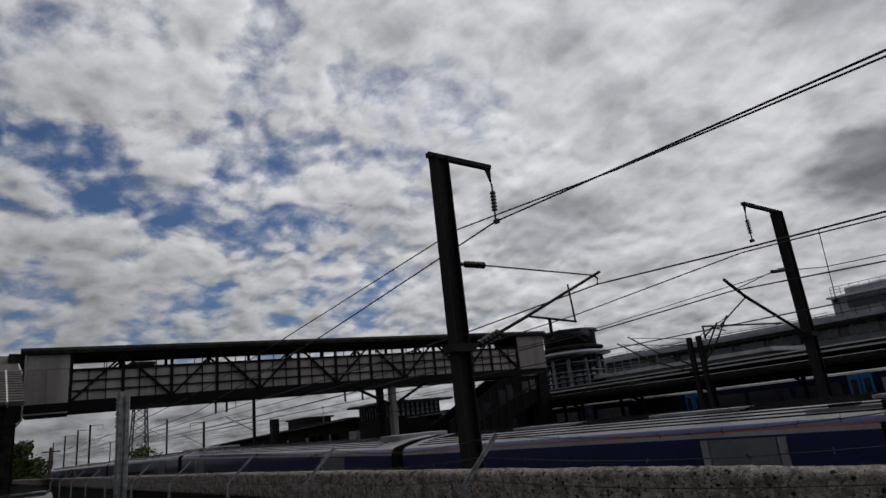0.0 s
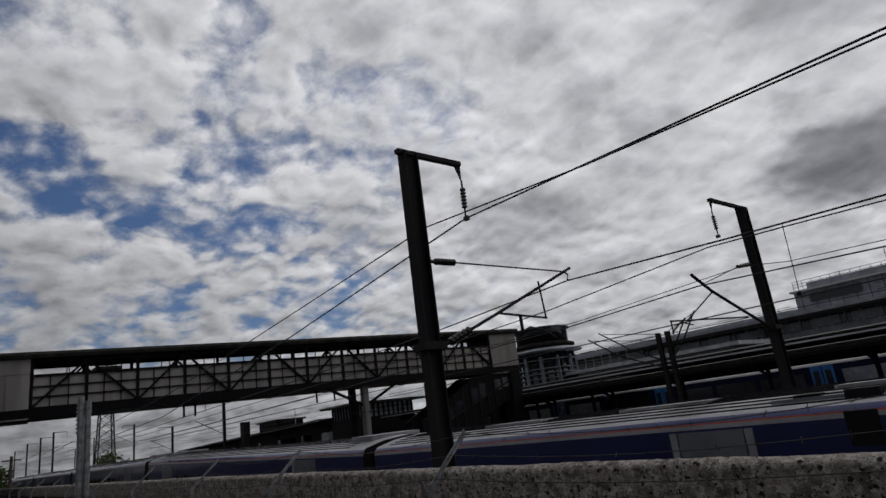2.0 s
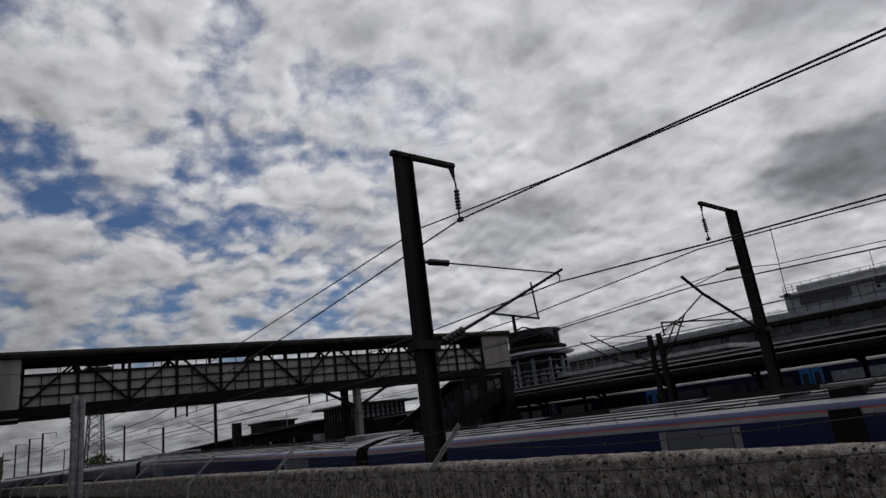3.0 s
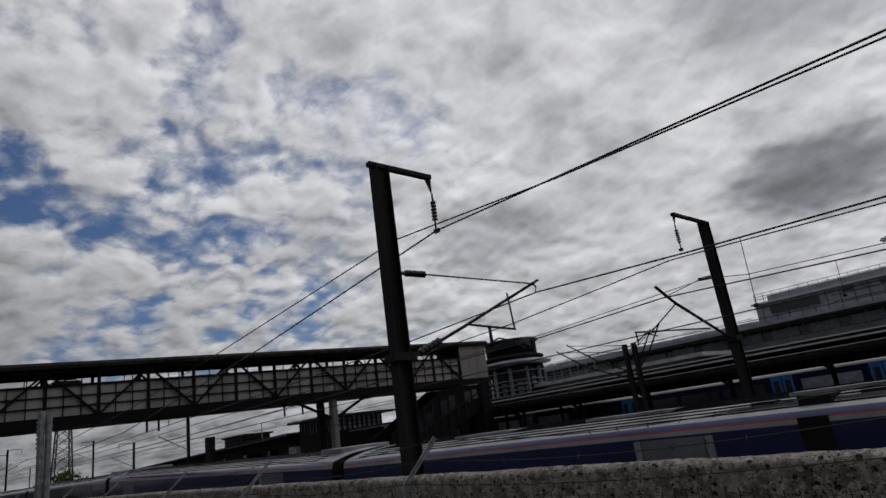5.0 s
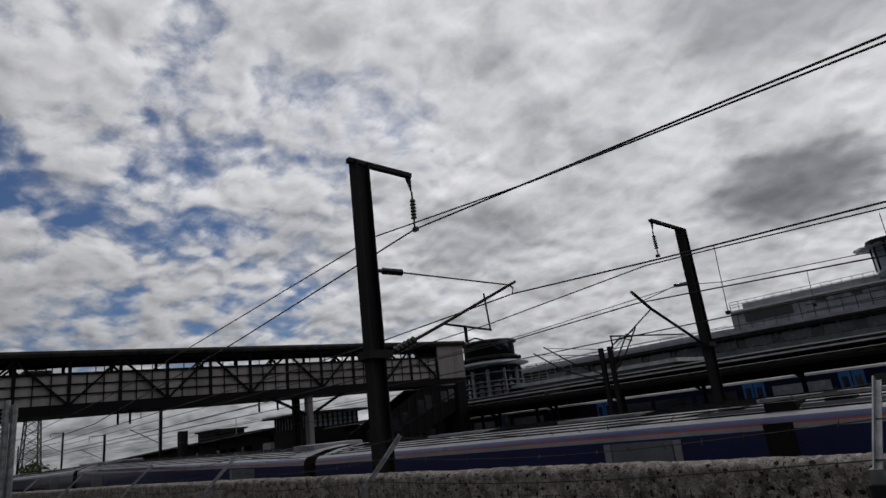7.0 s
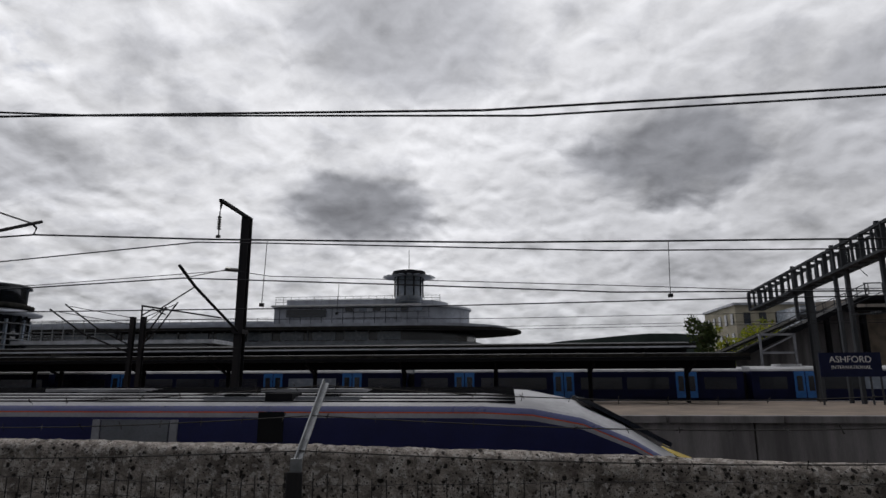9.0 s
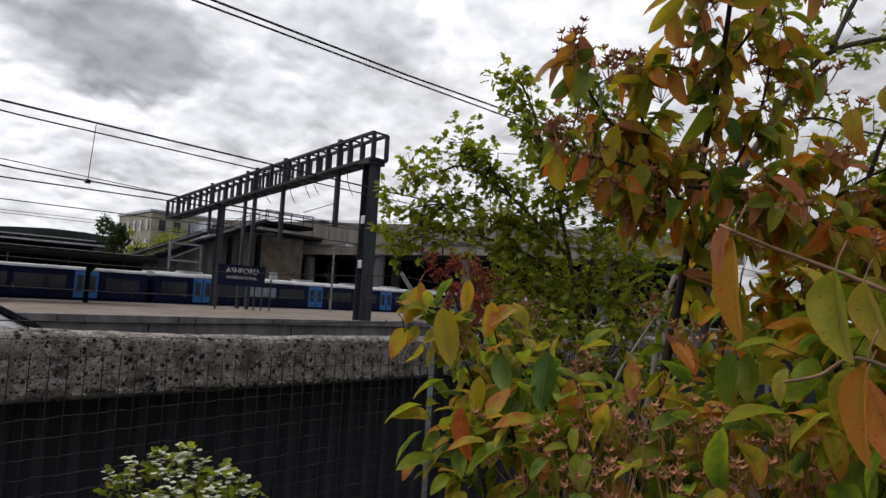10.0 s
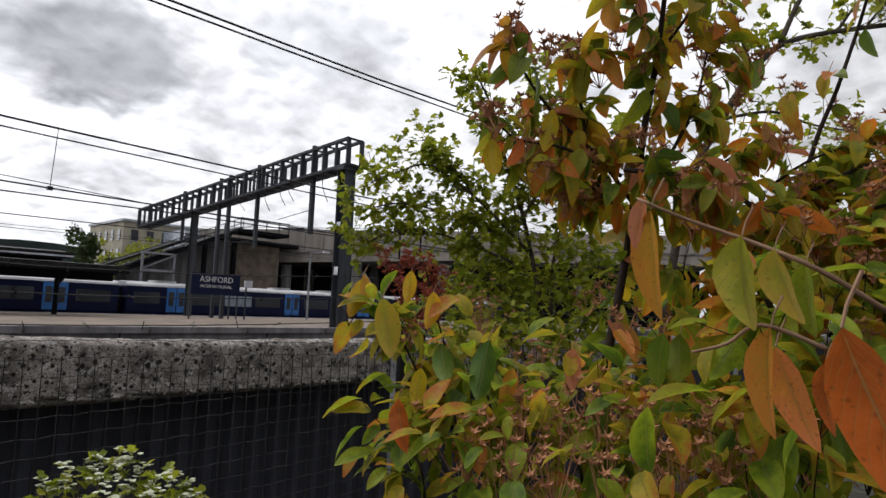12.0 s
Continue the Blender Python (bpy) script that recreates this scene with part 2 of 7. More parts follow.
def leafy(name, colours, shine=0.45, through_light=0.5, veined=False, single=False):
    """Leaves: each one its own tint, light passing through; veined ones turn from the margin and tip."""
    m = bpy.data.materials.new(name)
    m.use_nodes = True
    t = m.node_tree
    bsdf = t.nodes["Principled BSDF"]
    geo = node(t, "ShaderNodeNewGeometry")
    ramp = node(t, "ShaderNodeValToRGB")
    while len(ramp.color_ramp.elements) < len(colours):
        ramp.color_ramp.elements.new(0.5)
    for i, c in enumerate(colours):
        ramp.color_ramp.elements[i].position = i / (len(colours) - 1)
        ramp.color_ramp.elements[i].color = (*c, 1)
    coord = node(t, "ShaderNodeTexCoord")
    place = coord.outputs["Object"]
    chance = geo.outputs["Random Per Island"]
    if single:
        chance = node(t, "ShaderNodeObjectInfo").outputs["Random"]
        place = vec(t, "ADD", place, calc(t, "MULTIPLY", chance, 7.0))
    patch = fuzz(t, place, 34.0, 4.0)
    shift = calc(t, "MULTIPLY", calc(t, "SUBTRACT", patch, 0.5), 0.9)
    pick = calc(t, "ADD", calc(t, "MULTIPLY_ADD", chance, 0.9, 0.05), shift)
    rib = None
    if veined:
        axes = node(t, "ShaderNodeSeparateXYZ")
        t.links.new(coord.outputs["UV"], axes.inputs[0])
        along, across = axes.outputs[0], calc(t, "ABSOLUTE", calc(t, "SUBTRACT", axes.outputs[1], 0.5))
        turned = calc(t, "ADD", calc(t, "MULTIPLY", calc(t, "POWER", along, 2.0), 0.22), calc(t, "MULTIPLY", across, 0.30))
        pick = calc(t, "ADD", pick, calc(t, "SUBTRACT", turned, 0.12))
        mid = smooth(t, across, 0.035, 0.012)
        wave = calc(t, "SINE", calc(t, "MULTIPLY", calc(t, "SUBTRACT", along, calc(t, "MULTIPLY", across, 0.7)), 52.0))
        side = calc(t, "MULTIPLY", smooth(t, wave, 0.82, 1.0), 0.45)
        rib = calc(t, "MAXIMUM", mid, side)
    t.links.new(pick, ramp.inputs[0])
    freckle = smooth(t, fuzz(t, place, 210.0, 3.0), 0.58, 0.70)
    col = blend(t, calc(t, "MULTIPLY", freckle, 0.45), ramp.outputs[0], (0.07, 0.035, 0.012))
    if rib is not None:
        col = blend(t, calc(t, "MULTIPLY", rib, 0.45), col, (0.34, 0.26, 0.09))
    t.links.new(col, bsdf.inputs["Base Color"])
    bsdf.inputs["Roughness"].default_value = shine
    bsdf.inputs["Specular IOR Level"].default_value = 0.25
    ripple = node(t, "ShaderNodeBump")
    ripple.inputs["Strength"].default_value = 0.5
    ripple.inputs["Distance"].default_value = 0.004
    high = fuzz(t, place, 70.0, 3.0)
    if rib is not None:
        high = calc(t, "SUBTRACT", high, calc(t, "MULTIPLY", rib, 0.5))
    t.links.new(high, ripple.inputs["Height"])
    t.links.new(ripple.outputs[0], bsdf.inputs["Normal"])
    glowing = node(t, "ShaderNodeBsdfTranslucent")
    t.links.new(col, glowing.inputs[0])
    both = node(t, "ShaderNodeMixShader")
    both.inputs[0].default_value = through_light
    t.links.new(bsdf.outputs[0], both.inputs[1])
    t.links.new(glowing.outputs[0], both.inputs[2])
    t.links.new(both.outputs[0], t.nodes["Material Output"].inputs[0])
    return m


def glassy(name, colour, rough=0.08):
    m = surface(name, colour, rough + 0.1, 0.0, 2.0, 0.2, 30.0, 0.0, coat=0.8)
    return m


MAST_STEEL = surface("weathered mast steel", (0.017, 0.018, 0.023), 0.7, 0.0, 3.0, 0.4, 45.0, 0.2, second=(0.032, 0.029, 0.030), streak=True)
GANTRY_STEEL = surface("galvanised gantry steel", (0.065, 0.07, 0.078), 0.7, 0.0, 2.0, 0.4, 40.0, 0.15, streak=True)
GALV = surface("galvanised post", (0.30, 0.31, 0.32), 0.45, 0.6, 9.0, 0.35, 90.0, 0.1)
WIRE = surface("wire", (0.03, 0.03, 0.033), 0.5, 0.4, 4.0, 0.2, 50.0, 0.0)
BARB = surface("barbed wire", (0.05, 0.047, 0.045), 0.6, 0.3, 9.0, 0.3, 60.0, 0.0)
LINE_WIRE = surface("dull galvanised wire", (0.06, 0.058, 0.06), 0.55, 0.3, 9.0, 0.4, 60.0, 0.0)
INSULATOR = surface("brown glazed insulator", (0.016, 0.012, 0.011), 0.3, 0.0, 6.0, 0.3, 50.0, 0.0, coat=0.15)
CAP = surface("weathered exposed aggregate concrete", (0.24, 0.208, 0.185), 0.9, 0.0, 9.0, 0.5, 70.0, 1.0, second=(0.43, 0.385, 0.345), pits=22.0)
PILE = surface("dark rusted sheet pile", (0.030, 0.032, 0.042), 0.7, 0.1, 1.4, 0.6, 40.0, 0.4, second=(0.060, 0.061, 0.074), streak=True)
CONCRETE = surface("stained concrete", (0.22, 0.205, 0.205), 0.85, 0.0, 1.2, 0.45, 40.0, 0.3, streak=True)
PAVING = surface("pale platform paving", (0.23, 0.185, 0.15), 0.85, 0.0, 0.8, 0.3, 30.0, 0.2)
ROAD_CONCRETE = surface("buff concrete", (0.33, 0.29, 0.25), 0.85, 0.0, 0.5, 0.3, 20.0, 0.2, streak=True)
SOIL = surface("ground of ballast and soil", (0.075, 0.068, 0.058), 0.95, 0.0, 0.7, 0.5, 22.0, 0.8, second=(0.06, 0.075, 0.035), spots=9.0)
# near-black: shade of undersides and covered parts is put into this colour
BLACK = surface("near-black with shade", (0.006, 0.006, 0.008), 0.7, 0.0, 2.0, 0.4, 40.0, 0.1)
ROOF_FELT = surface("dark mossy roof", (0.016, 0.015, 0.015), 0.85, 0.0, 2.0, 0.5, 30.0, 0.4, second=(0.038, 0.036, 0.030))
CANOPY_ROOF = surface("grey canopy roof sheet", (0.035, 0.036, 0.042), 0.6, 0.0, 1.0, 0.35, 20.0, 0.1, streak=True)
CLAD = surface("grimy off-white cladding", (0.36, 0.34, 0.32), 0.6, 0.0, 0.8, 0.3, 30.0, 0.1, per_piece=0.25, streak=True)
FASCIA = surface("pale metal fascia", (0.62, 0.63, 0.67), 0.5, 0.2, 1.0, 0.25, 30.0, 0.05)
GREY_CLAD = surface("silver grey cladding", (0.40, 0.42, 0.47), 0.5, 0.2, 0.6, 0.25, 20.0, 0.05)
DARK_GLASS = glassy("dark glazing", (0.015, 0.018, 0.026))
PALE_GLASS = glassy("hazy glazing", (0.24, 0.28, 0.34), 0.15)
NAVY = surface("navy train paint", (0.010, 0.013, 0.085), 0.4, 0.0, 1.5, 0.25, 30.0, 0.0, coat=0.35)
TRAIN_WHITE = surface("off-white train paint", (0.33, 0.33, 0.36), 0.4, 0.0, 1.0, 0.25, 30.0, 0.0, coat=0.3)
TRAIN_RED = surface("orange red stripe", (0.50, 0.09, 0.04), 0.4, 0.0, 2.0, 0.2, 30.0, 0.0)
TRAIN_BLUE = surface("cantrail blue paint", (0.03, 0.04, 0.17), 0.3, 0.0, 1.5, 0.3, 30.0, 0.0, coat=0.5)
TRAIN_ROOF = surface("grey ribbed train roof", (0.32, 0.32, 0.34), 0.45, 0.1, 1.0, 0.4, 20.0, 0.1, second=(0.46, 0.46, 0.48))
TRAIN_GROOVE = surface("black roof groove", (0.012, 0.012, 0.014), 0.7, 0.0, 2.0, 0.3, 30.0, 0.0)
DOOR_GREY = surface("grey train door", (0.17, 0.18, 0.20), 0.4, 0.0, 2.0, 0.2, 30.0, 0.0, coat=0.3)
YELLOW = surface("yellow nose paint", (0.62, 0.45, 0.03), 0.4, 0.0, 2.0, 0.2, 30.0, 0.0, coat=0.4)
EMU_NAVY = surface("dark blue unit paint", (0.007, 0.010, 0.042), 0.45, 0.0, 1.0, 0.3, 20.0, 0.0)
EMU_DOOR = surface("bright blue door paint", (0.03, 0.17, 0.50), 0.4, 0.0, 2.0, 0.2, 30.0, 0.0, coat=0.3)
EMU_ROOF = surface("pale grey unit roof", (0.52, 0.52, 0.53), 0.6, 0.0, 0.6, 0.3, 10.0, 0.05)
UNDER = surface("brown underframe grime", (0.025, 0.018, 0.016), 0.9, 0.0, 1.5, 0.4, 20.0, 0.2)
RAIL = surface("rusty rail", (0.12, 0.07, 0.05), 0.6, 0.5, 3.0, 0.4, 40.0, 0.1)
BRICK = surface("buff brickwork", (0.25, 0.20, 0.155), 0.85, 0.0, 1.0, 0.35, 25.0, 0.3)
HOTEL = surface("cream render", (0.52, 0.47, 0.36), 0.8, 0.0, 0.3, 0.2, 10.0, 0.1)
SIGN_BLUE = surface("navy sign face", (0.012, 0.016, 0.05), 0.4, 0.0, 2.0, 0.2, 30.0, 0.0)
SIGN_WHITE = surface("white sign print", (0.75, 0.75, 0.75), 0.5, 0.0, 2.0, 0.1, 30.0, 0.0)
SIGN_RED = surface("red sign print", (0.55, 0.03, 0.03), 0.5, 0.0, 2.0, 0.1, 30.0, 0.0)
SIGN_YELLOW = surface("yellow sign print", (0.65, 0.48, 0.05), 0.5, 0.0, 2.0, 0.1, 30.0, 0.0)
ORANGE = surface("faded orange board", (0.55, 0.24, 0.03), 0.6, 0.0, 3.0, 0.25, 30.0, 0.0)
BARK = surface("grey brown bark", (0.11, 0.09, 0.07), 0.85, 0.0, 12.0, 0.5, 90.0, 0.5)
DARK_BARK = surface("dark stem bark", (0.035, 0.024, 0.018), 0.8, 0.0, 14.0, 0.4, 90.0, 0.4)
HILL = surface("far wooded ridge", (0.05, 0.065, 0.06), 0.95, 0.0, 0.02, 0.4, 0.2, 0.0)
TILE = surface("grey brown roof tiles", (0.13, 0.12, 0.11), 0.8, 0.0, 2.0, 0.3, 30.0, 0.3)
CAR_PAINT = surface("dark car paint", (0.02, 0.022, 0.025), 0.3, 0.2, 2.0, 0.2, 30.0, 0.0, coat=0.8)
RUBBER = surface("rubber", (0.02, 0.02, 0.02), 0.9, 0.0, 4.0, 0.2, 30.0, 0.0)
SHRUB_LEAF = leafy("turning shrub leaves", [(0.10, 0.16, 0.012), (0.22, 0.28, 0.016), (0.38, 0.36, 0.02), (0.50, 0.36, 0.02), (0.50, 0.24, 0.02), (0.60, 0.17, 0.02)], 0.5, 0.55, True)
LOW_LEAF = leafy("lower shrub leaves", [(0.07, 0.14, 0.012), (0.17, 0.26, 0.016), (0.33, 0.41, 0.022), (0.30, 0.27, 0.022), (0.52, 0.40, 0.025), (0.54, 0.19, 0.035)], 0.45, 0.55, True)
GREEN_LEAF = leafy("fresh hawthorn leaves", [(0.12, 0.15, 0.012), (0.21, 0.26, 0.02), (0.40, 0.42, 0.035), (0.24, 0.24, 0.02)], 0.45, 0.55)
ORANGE_LEAF = leafy("orange leaf", [(0.34, 0.08, 0.012), (0.62, 0.14, 0.02), (0.74, 0.20, 0.03), (0.60, 0.28, 0.03)], 0.45, 0.5, True, True)
OCHRE_LEAF = leafy("ochre leaf", [(0.28, 0.22, 0.02), (0.52, 0.26, 0.03), (0.64, 0.24, 0.035), (0.66, 0.20, 0.05)], 0.5, 0.5, True, True)
BROWN_LEAF = leafy("withered pinkish leaf", [(0.34, 0.18, 0.05), (0.52, 0.20, 0.08), (0.56, 0.20, 0.11), (0.40, 0.26, 0.04)], 0.55, 0.45, True, True)
OLIVE_LEAF = leafy("olive green leaf", [(0.12, 0.17, 0.010), (0.22, 0.26, 0.012), (0.34, 0.32, 0.02), (0.46, 0.32, 0.03)], 0.45, 0.5, True, True)
DEEP_LEAF = leafy("dark green leaf", [(0.05, 0.12, 0.014), (0.10, 0.18, 0.02), (0.17, 0.24, 0.02)], 0.4, 0.4, True, True)
GOLD_LEAF = leafy("yellow leaf", [(0.44, 0.38, 0.02), (0.64, 0.46, 0.02), (0.60, 0.30, 0.02)], 0.5, 0.55, True, True)
PALE_BARK = surface("pale bleached bark", (0.34, 0.31, 0.25), 0.85, 0.0, 12.0, 0.35, 90.0, 0.4)
TWIG = surface("pale pinkish twig", (0.30, 0.18, 0.11), 0.8, 0.0, 30.0, 0.3, 120.0, 0.2)
FRUIT = surface("dry reddish fruit heads", (0.44, 0.21, 0.11), 0.8, 0.0, 30.0, 0.4, 120.0, 0.2)
RED_SEED = surface("dry red seed heads", (0.30, 0.075, 0.045), 0.85, 0.0, 30.0, 0.4, 120.0, 0.2)
PETAL = surface("white petals", (0.60, 0.62, 0.46), 0.6, 0.0, 30.0, 0.15, 120.0, 0.0)
FAR_LEAF = leafy("far foliage", [(0.03, 0.05, 0.015), (0.05, 0.075, 0.02), (0.08, 0.10, 0.03)], 0.6, 0.3)
GRASS = leafy("verge grass", [(0.07, 0.11, 0.02), (0.13, 0.16, 0.03), (0.22, 0.19, 0.07)], 0.6, 0.4)


# ---- building blocks ----
class Geo:
    """Collects faces for one mesh."""

    def __init__(self):
        self.v, self.f, self.uv = [], [], []

    def mesh(self, points, faces):
        base = len(self.v)
        self.v.extend(tuple(p) for p in points)
        self.f.extend(tuple(base + i for i in face) for face in faces)
        return self

    def box(self, x0, x1, y0, y1, z0, z1, bevel=0.0):
        b = min(bevel, (x1 - x0) / 2.2, (y1 - y0) / 2.2)
        if b <= 0:
            pts = [(x, y, z) for z in (z0, z1) for y in (y0, y1) for x in (x0, x1)]
            return self.mesh(pts, [(0, 2, 3, 1), (4, 5, 7, 6), (0, 1, 5, 4), (2, 6, 7, 3), (0, 4, 6, 2), (1, 3, 7, 5)])
        ring = [(x0 + b, y0), (x1 - b, y0), (x1, y0 + b), (x1, y1 - b), (x1 - b, y1), (x0 + b, y1), (x0, y1 - b), (x0, y0 + b)]
        return self.prism(ring, z0, z1)

    def prism(self, ring, z0, z1):
        n = len(ring)
        pts = [(x, y, z0) for x, y in ring] + [(x, y, z1) for x, y in ring]
        faces = [tuple(range(n))[::-1], tuple(range(n, 2 * n))] + [(i, (i + 1) % n, n + (i + 1) % n, n + i) for i in range(n)]
        return self.mesh(pts, faces)

    def beam(self, a, b, wide, deep, up=(0, 0, 1)):
        a, b = Vector(a), Vector(b)
        ahead = (b - a).normalized()
        side = ahead.cross(Vector(up))
        if side.length < 1e-4:
            side = ahead.cross(Vector((0, 1, 0)))
        side.normalize()
        top = side.cross(ahead).normalized()
        pts = [p + side * (sx * wide / 2) + top * (sz * deep / 2) for p in (a, b) for sz in (-1, 1) for sx in (-1, 1)]
        return self.mesh(pts, [(0, 1, 3, 2), (4, 6, 7, 5), (0, 4, 5, 1), (2, 3, 7, 6), (0, 2, 6, 4), (1, 5, 7, 3)])

    def tube(self, points, r0, r1=None, n=6):
        points = [Vector(p) for p in points]
        r1 = r0 if r1 is None else r1
        rings = []
        for i, p in enumerate(points):
            ahead = (points[min(i + 1, len(points) - 1)] - points[max(i - 1, 0)]).normalized()
            side = ahead.cross(Vector((0.03, 0.02, 1)))
            if side.length < 1e-3:
                side = ahead.cross(Vector((1, 0, 0)))
            side.normalize()
            top = side.cross(ahead)
            r = r0 + (r1 - r0) * i / max(1, len(points) - 1)
            rings.append([p + (side * math.cos(2 * math.pi * k / n) + top * math.sin(2 * math.pi * k / n)) * r for k in range(n)])
        pts = [q for ring in rings for q in ring]
        faces = [(i * n + k, i * n + (k + 1) % n, (i + 1) * n + (k + 1) % n, (i + 1) * n + k) for i in range(len(points) - 1) for k in range(n)]
        faces += [tuple(range(n))[::-1], tuple(range((len(points) - 1) * n, len(points) * n))]
        return self.mesh(pts, faces)

    def lathe(self, centre, profile, n=24):
        cx, cy = centre[0], centre[1]
        pts = [(cx + r * math.cos(2 * math.pi * k / n), cy + r * math.sin(2 * math.pi * k / n), z) for r, z in profile for k in range(n)]
        m = len(profile)
        faces = [(i * n + k, i * n + (k + 1) % n, (i + 1) * n + (k + 1) % n, (i + 1) * n + k) for i in range(m - 1) for k in range(n)]
        faces += [tuple(range(n))[::-1], tuple(range((m - 1) * n, m * n))]
        return self.mesh(pts, faces)

    def sweep(self, profile, x0, x1):
        """A profile of (y, z) drawn along x."""
        n = len(profile)
        pts = [(x, y, z) for x in (x0, x1) for y, z in profile]
        faces = [(i, n + i, n + (i + 1) % n, (i + 1) % n) for i in range(n)] + [tuple(range(n)), tuple(range(n, 2 * n))[::-1]]
        return self.mesh(pts, faces)

    def data(self, name, material, flat=True):
        me = bpy.data.meshes.new(name)
        me.from_pydata(self.v, [], self.f)
        me.update()
        me.materials.append(material)
        if self.uv:
            layer = me.uv_layers.new(name="leaf")
            at = np.zeros(len(me.loops), dtype=np.int64)
            me.loops.foreach_get("vertex_index", at)
            layer.data.foreach_set("uv", np.array(self.uv, dtype=np.float32)[at].ravel())
        if not flat:
            me.polygons.foreach_set("use_smooth", [True] * len(me.polygons))
        return me


def part(name, geo, material, parent=None, label="", flat=True):
    ob = new(name, geo.data(name, material, flat))
    if parent is not None:
        ob.parent = parent
    if label:
        ob["label"] = label
    return ob


def thing(name, place, label, category, group="", kind=""):
    ob = new(name)
    ob.location = place
    ob.empty_display_size = 0.2
    return tagged(ob, label, category, group, kind)


def at_place(ob, parent):
    """Keeps a part built in world metres where it is under a placed parent."""
    ob.matrix_parent_inverse = Matrix.Translation(parent.location).inverted()
    return ob


def wpart(name, geo, material, parent, label="", flat=True):
    ob = part(name, geo, material, parent, label, flat)
    top = parent
    while top.parent is not None:
        top = top.parent
    if parent is top:
        at_place(ob, parent)
    return ob


# ---- ground and large structure ----
RAIL_Z, BED_Z, PLAT_Z = -2.30, -2.65, 0.45


def build_ground():
    # one sheet: verge, cutting with the tracks, station side, then open land to the horizon
    ys = [(-1800, 0.0), (-60, 0.0), (1.0, 0.0), (3.3, -0.05), (3.46, BED_Z), (23.6, BED_Z), (23.75, 0.30), (41.0, 0.30), (41.2, -1.6), (46.0, -1.6), (46.2, 0.3), (300, 0.3), (2500, 0.3)]
    xs = [-2500, -400, -120, -60, -30, -12, 0, 12, 30, 60, 150, 400, 2500]
    g = Geo()
    pts = [(x, y, z) for x in xs for y, z in ys]
    n = len(ys)
    g.mesh(pts, [(i * n + j, (i + 1) * n + j, (i + 1) * n + j + 1, i * n + j + 1) for i in range(len(xs) - 1) for j in range(n - 1)])
    tagged(part("ground", g, SOIL), "ground of ballast, soil and rough grass", "ground", kind="structure")


def build_capping_wall():
    wall = thing("wall_parapet", (0, 3.4, 0), "dark sheet pile wall under a pitted aggregate concrete capping", "retaining wall", kind="structure")
    # rough concrete capping beam, pits and stones standing proud
    prof = [(3.62, 1.00), (3.62, 1.27)]
    front = [(3.56 - 0.03 * k, 1.29 + 0.0048 * k) for k in range(10)]
    front += [(3.26, 1.332), (3.23, 1.318)] + [(3.21, 1.30 - 0.02 * k) for k in range(15)] + [(3.24, 1.0)]

    def fall(x, z):
        """The capping stands a little higher in the west and dips in the east."""
        d = float(np.interp(x, (-10.0, -2.4, -0.8, 0.0, 1.8, 6.0), (0.10, 0.05, 0.03, 0.01, -0.045, -0.045)))
        return d if z > 1.05 else max(0.0, d)

    def beam_piece(x0, x1, step):
        g = Geo()
        n = int((x1 - x0) / step) + 1
        p = prof[1:] + front + [(3.62, 1.0)]
        pts = []
        for i in range(n):
            x = x0 + (x1 - x0) * i / (n - 1)
            for j, (y, z) in enumerate(p):
                if 0 < j < len(p) - 2:
                    q = Vector((x, y, z))
                    d = 0.008 * noise.noise(q * 2.2) + 0.004 * noise.noise(q * 11.0) + 0.005 * noise.noise(q * 34.0)
                    hole = noise.noise(q * 21.0 + Vector((5, 1, 9)))
                    d -= max(0.0, hole - 0.3) * 0.06
                    y2, z2 = (y - d, z + d * 0.2) if y < 3.25 else (y, z + d)
                    pts.append((x, y2, z2 + fall(x, z)))
                else:
                    pts.append((x, y, z + fall(x, z)))
        m = len(p)
        g.mesh(pts, [(i * m + j, i * m + j + 1, (i + 1) * m + j + 1, (i + 1) * m + j) for i in range(n - 1) for j in range(m - 1)])
        return g
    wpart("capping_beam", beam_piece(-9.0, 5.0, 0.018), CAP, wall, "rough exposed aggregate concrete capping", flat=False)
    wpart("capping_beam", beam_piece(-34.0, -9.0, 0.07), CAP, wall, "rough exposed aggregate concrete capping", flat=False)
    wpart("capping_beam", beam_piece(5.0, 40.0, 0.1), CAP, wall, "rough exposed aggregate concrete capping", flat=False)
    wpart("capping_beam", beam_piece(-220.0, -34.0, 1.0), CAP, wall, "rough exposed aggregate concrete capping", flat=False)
    # interlocking piles, each a folded pan
    pan = Geo()
    w = 0.15
    fold = [(0, 3.46), (0.02, 3.425), (0.07, 3.425), (0.09, 3.46), (0.15, 3.46)]
    back = [(x, y + 0.02) for x, y in reversed(fold)]
    ring = fold + back
    pan.prism(ring[::-1], -0.6, 1.12)
    pile_mesh = pan.data("sheet_pile", PILE)
    for i in range(-120, 44):
        ob = new("sheet_pile", pile_mesh)
        ob.parent = wall
        ob.matrix_parent_inverse = Matrix.Translation(wall.location).inverted()
        ob.location = (i * w, 0, 0)
    rest = Geo()
    for x0, x1 in ((-220, -18.0), (6.6, 40)):
        rest.box(x0, x1, 3.40, 3.48, -0.6, 1.12)
    wpart("sheet_piling", rest, PILE, wall)


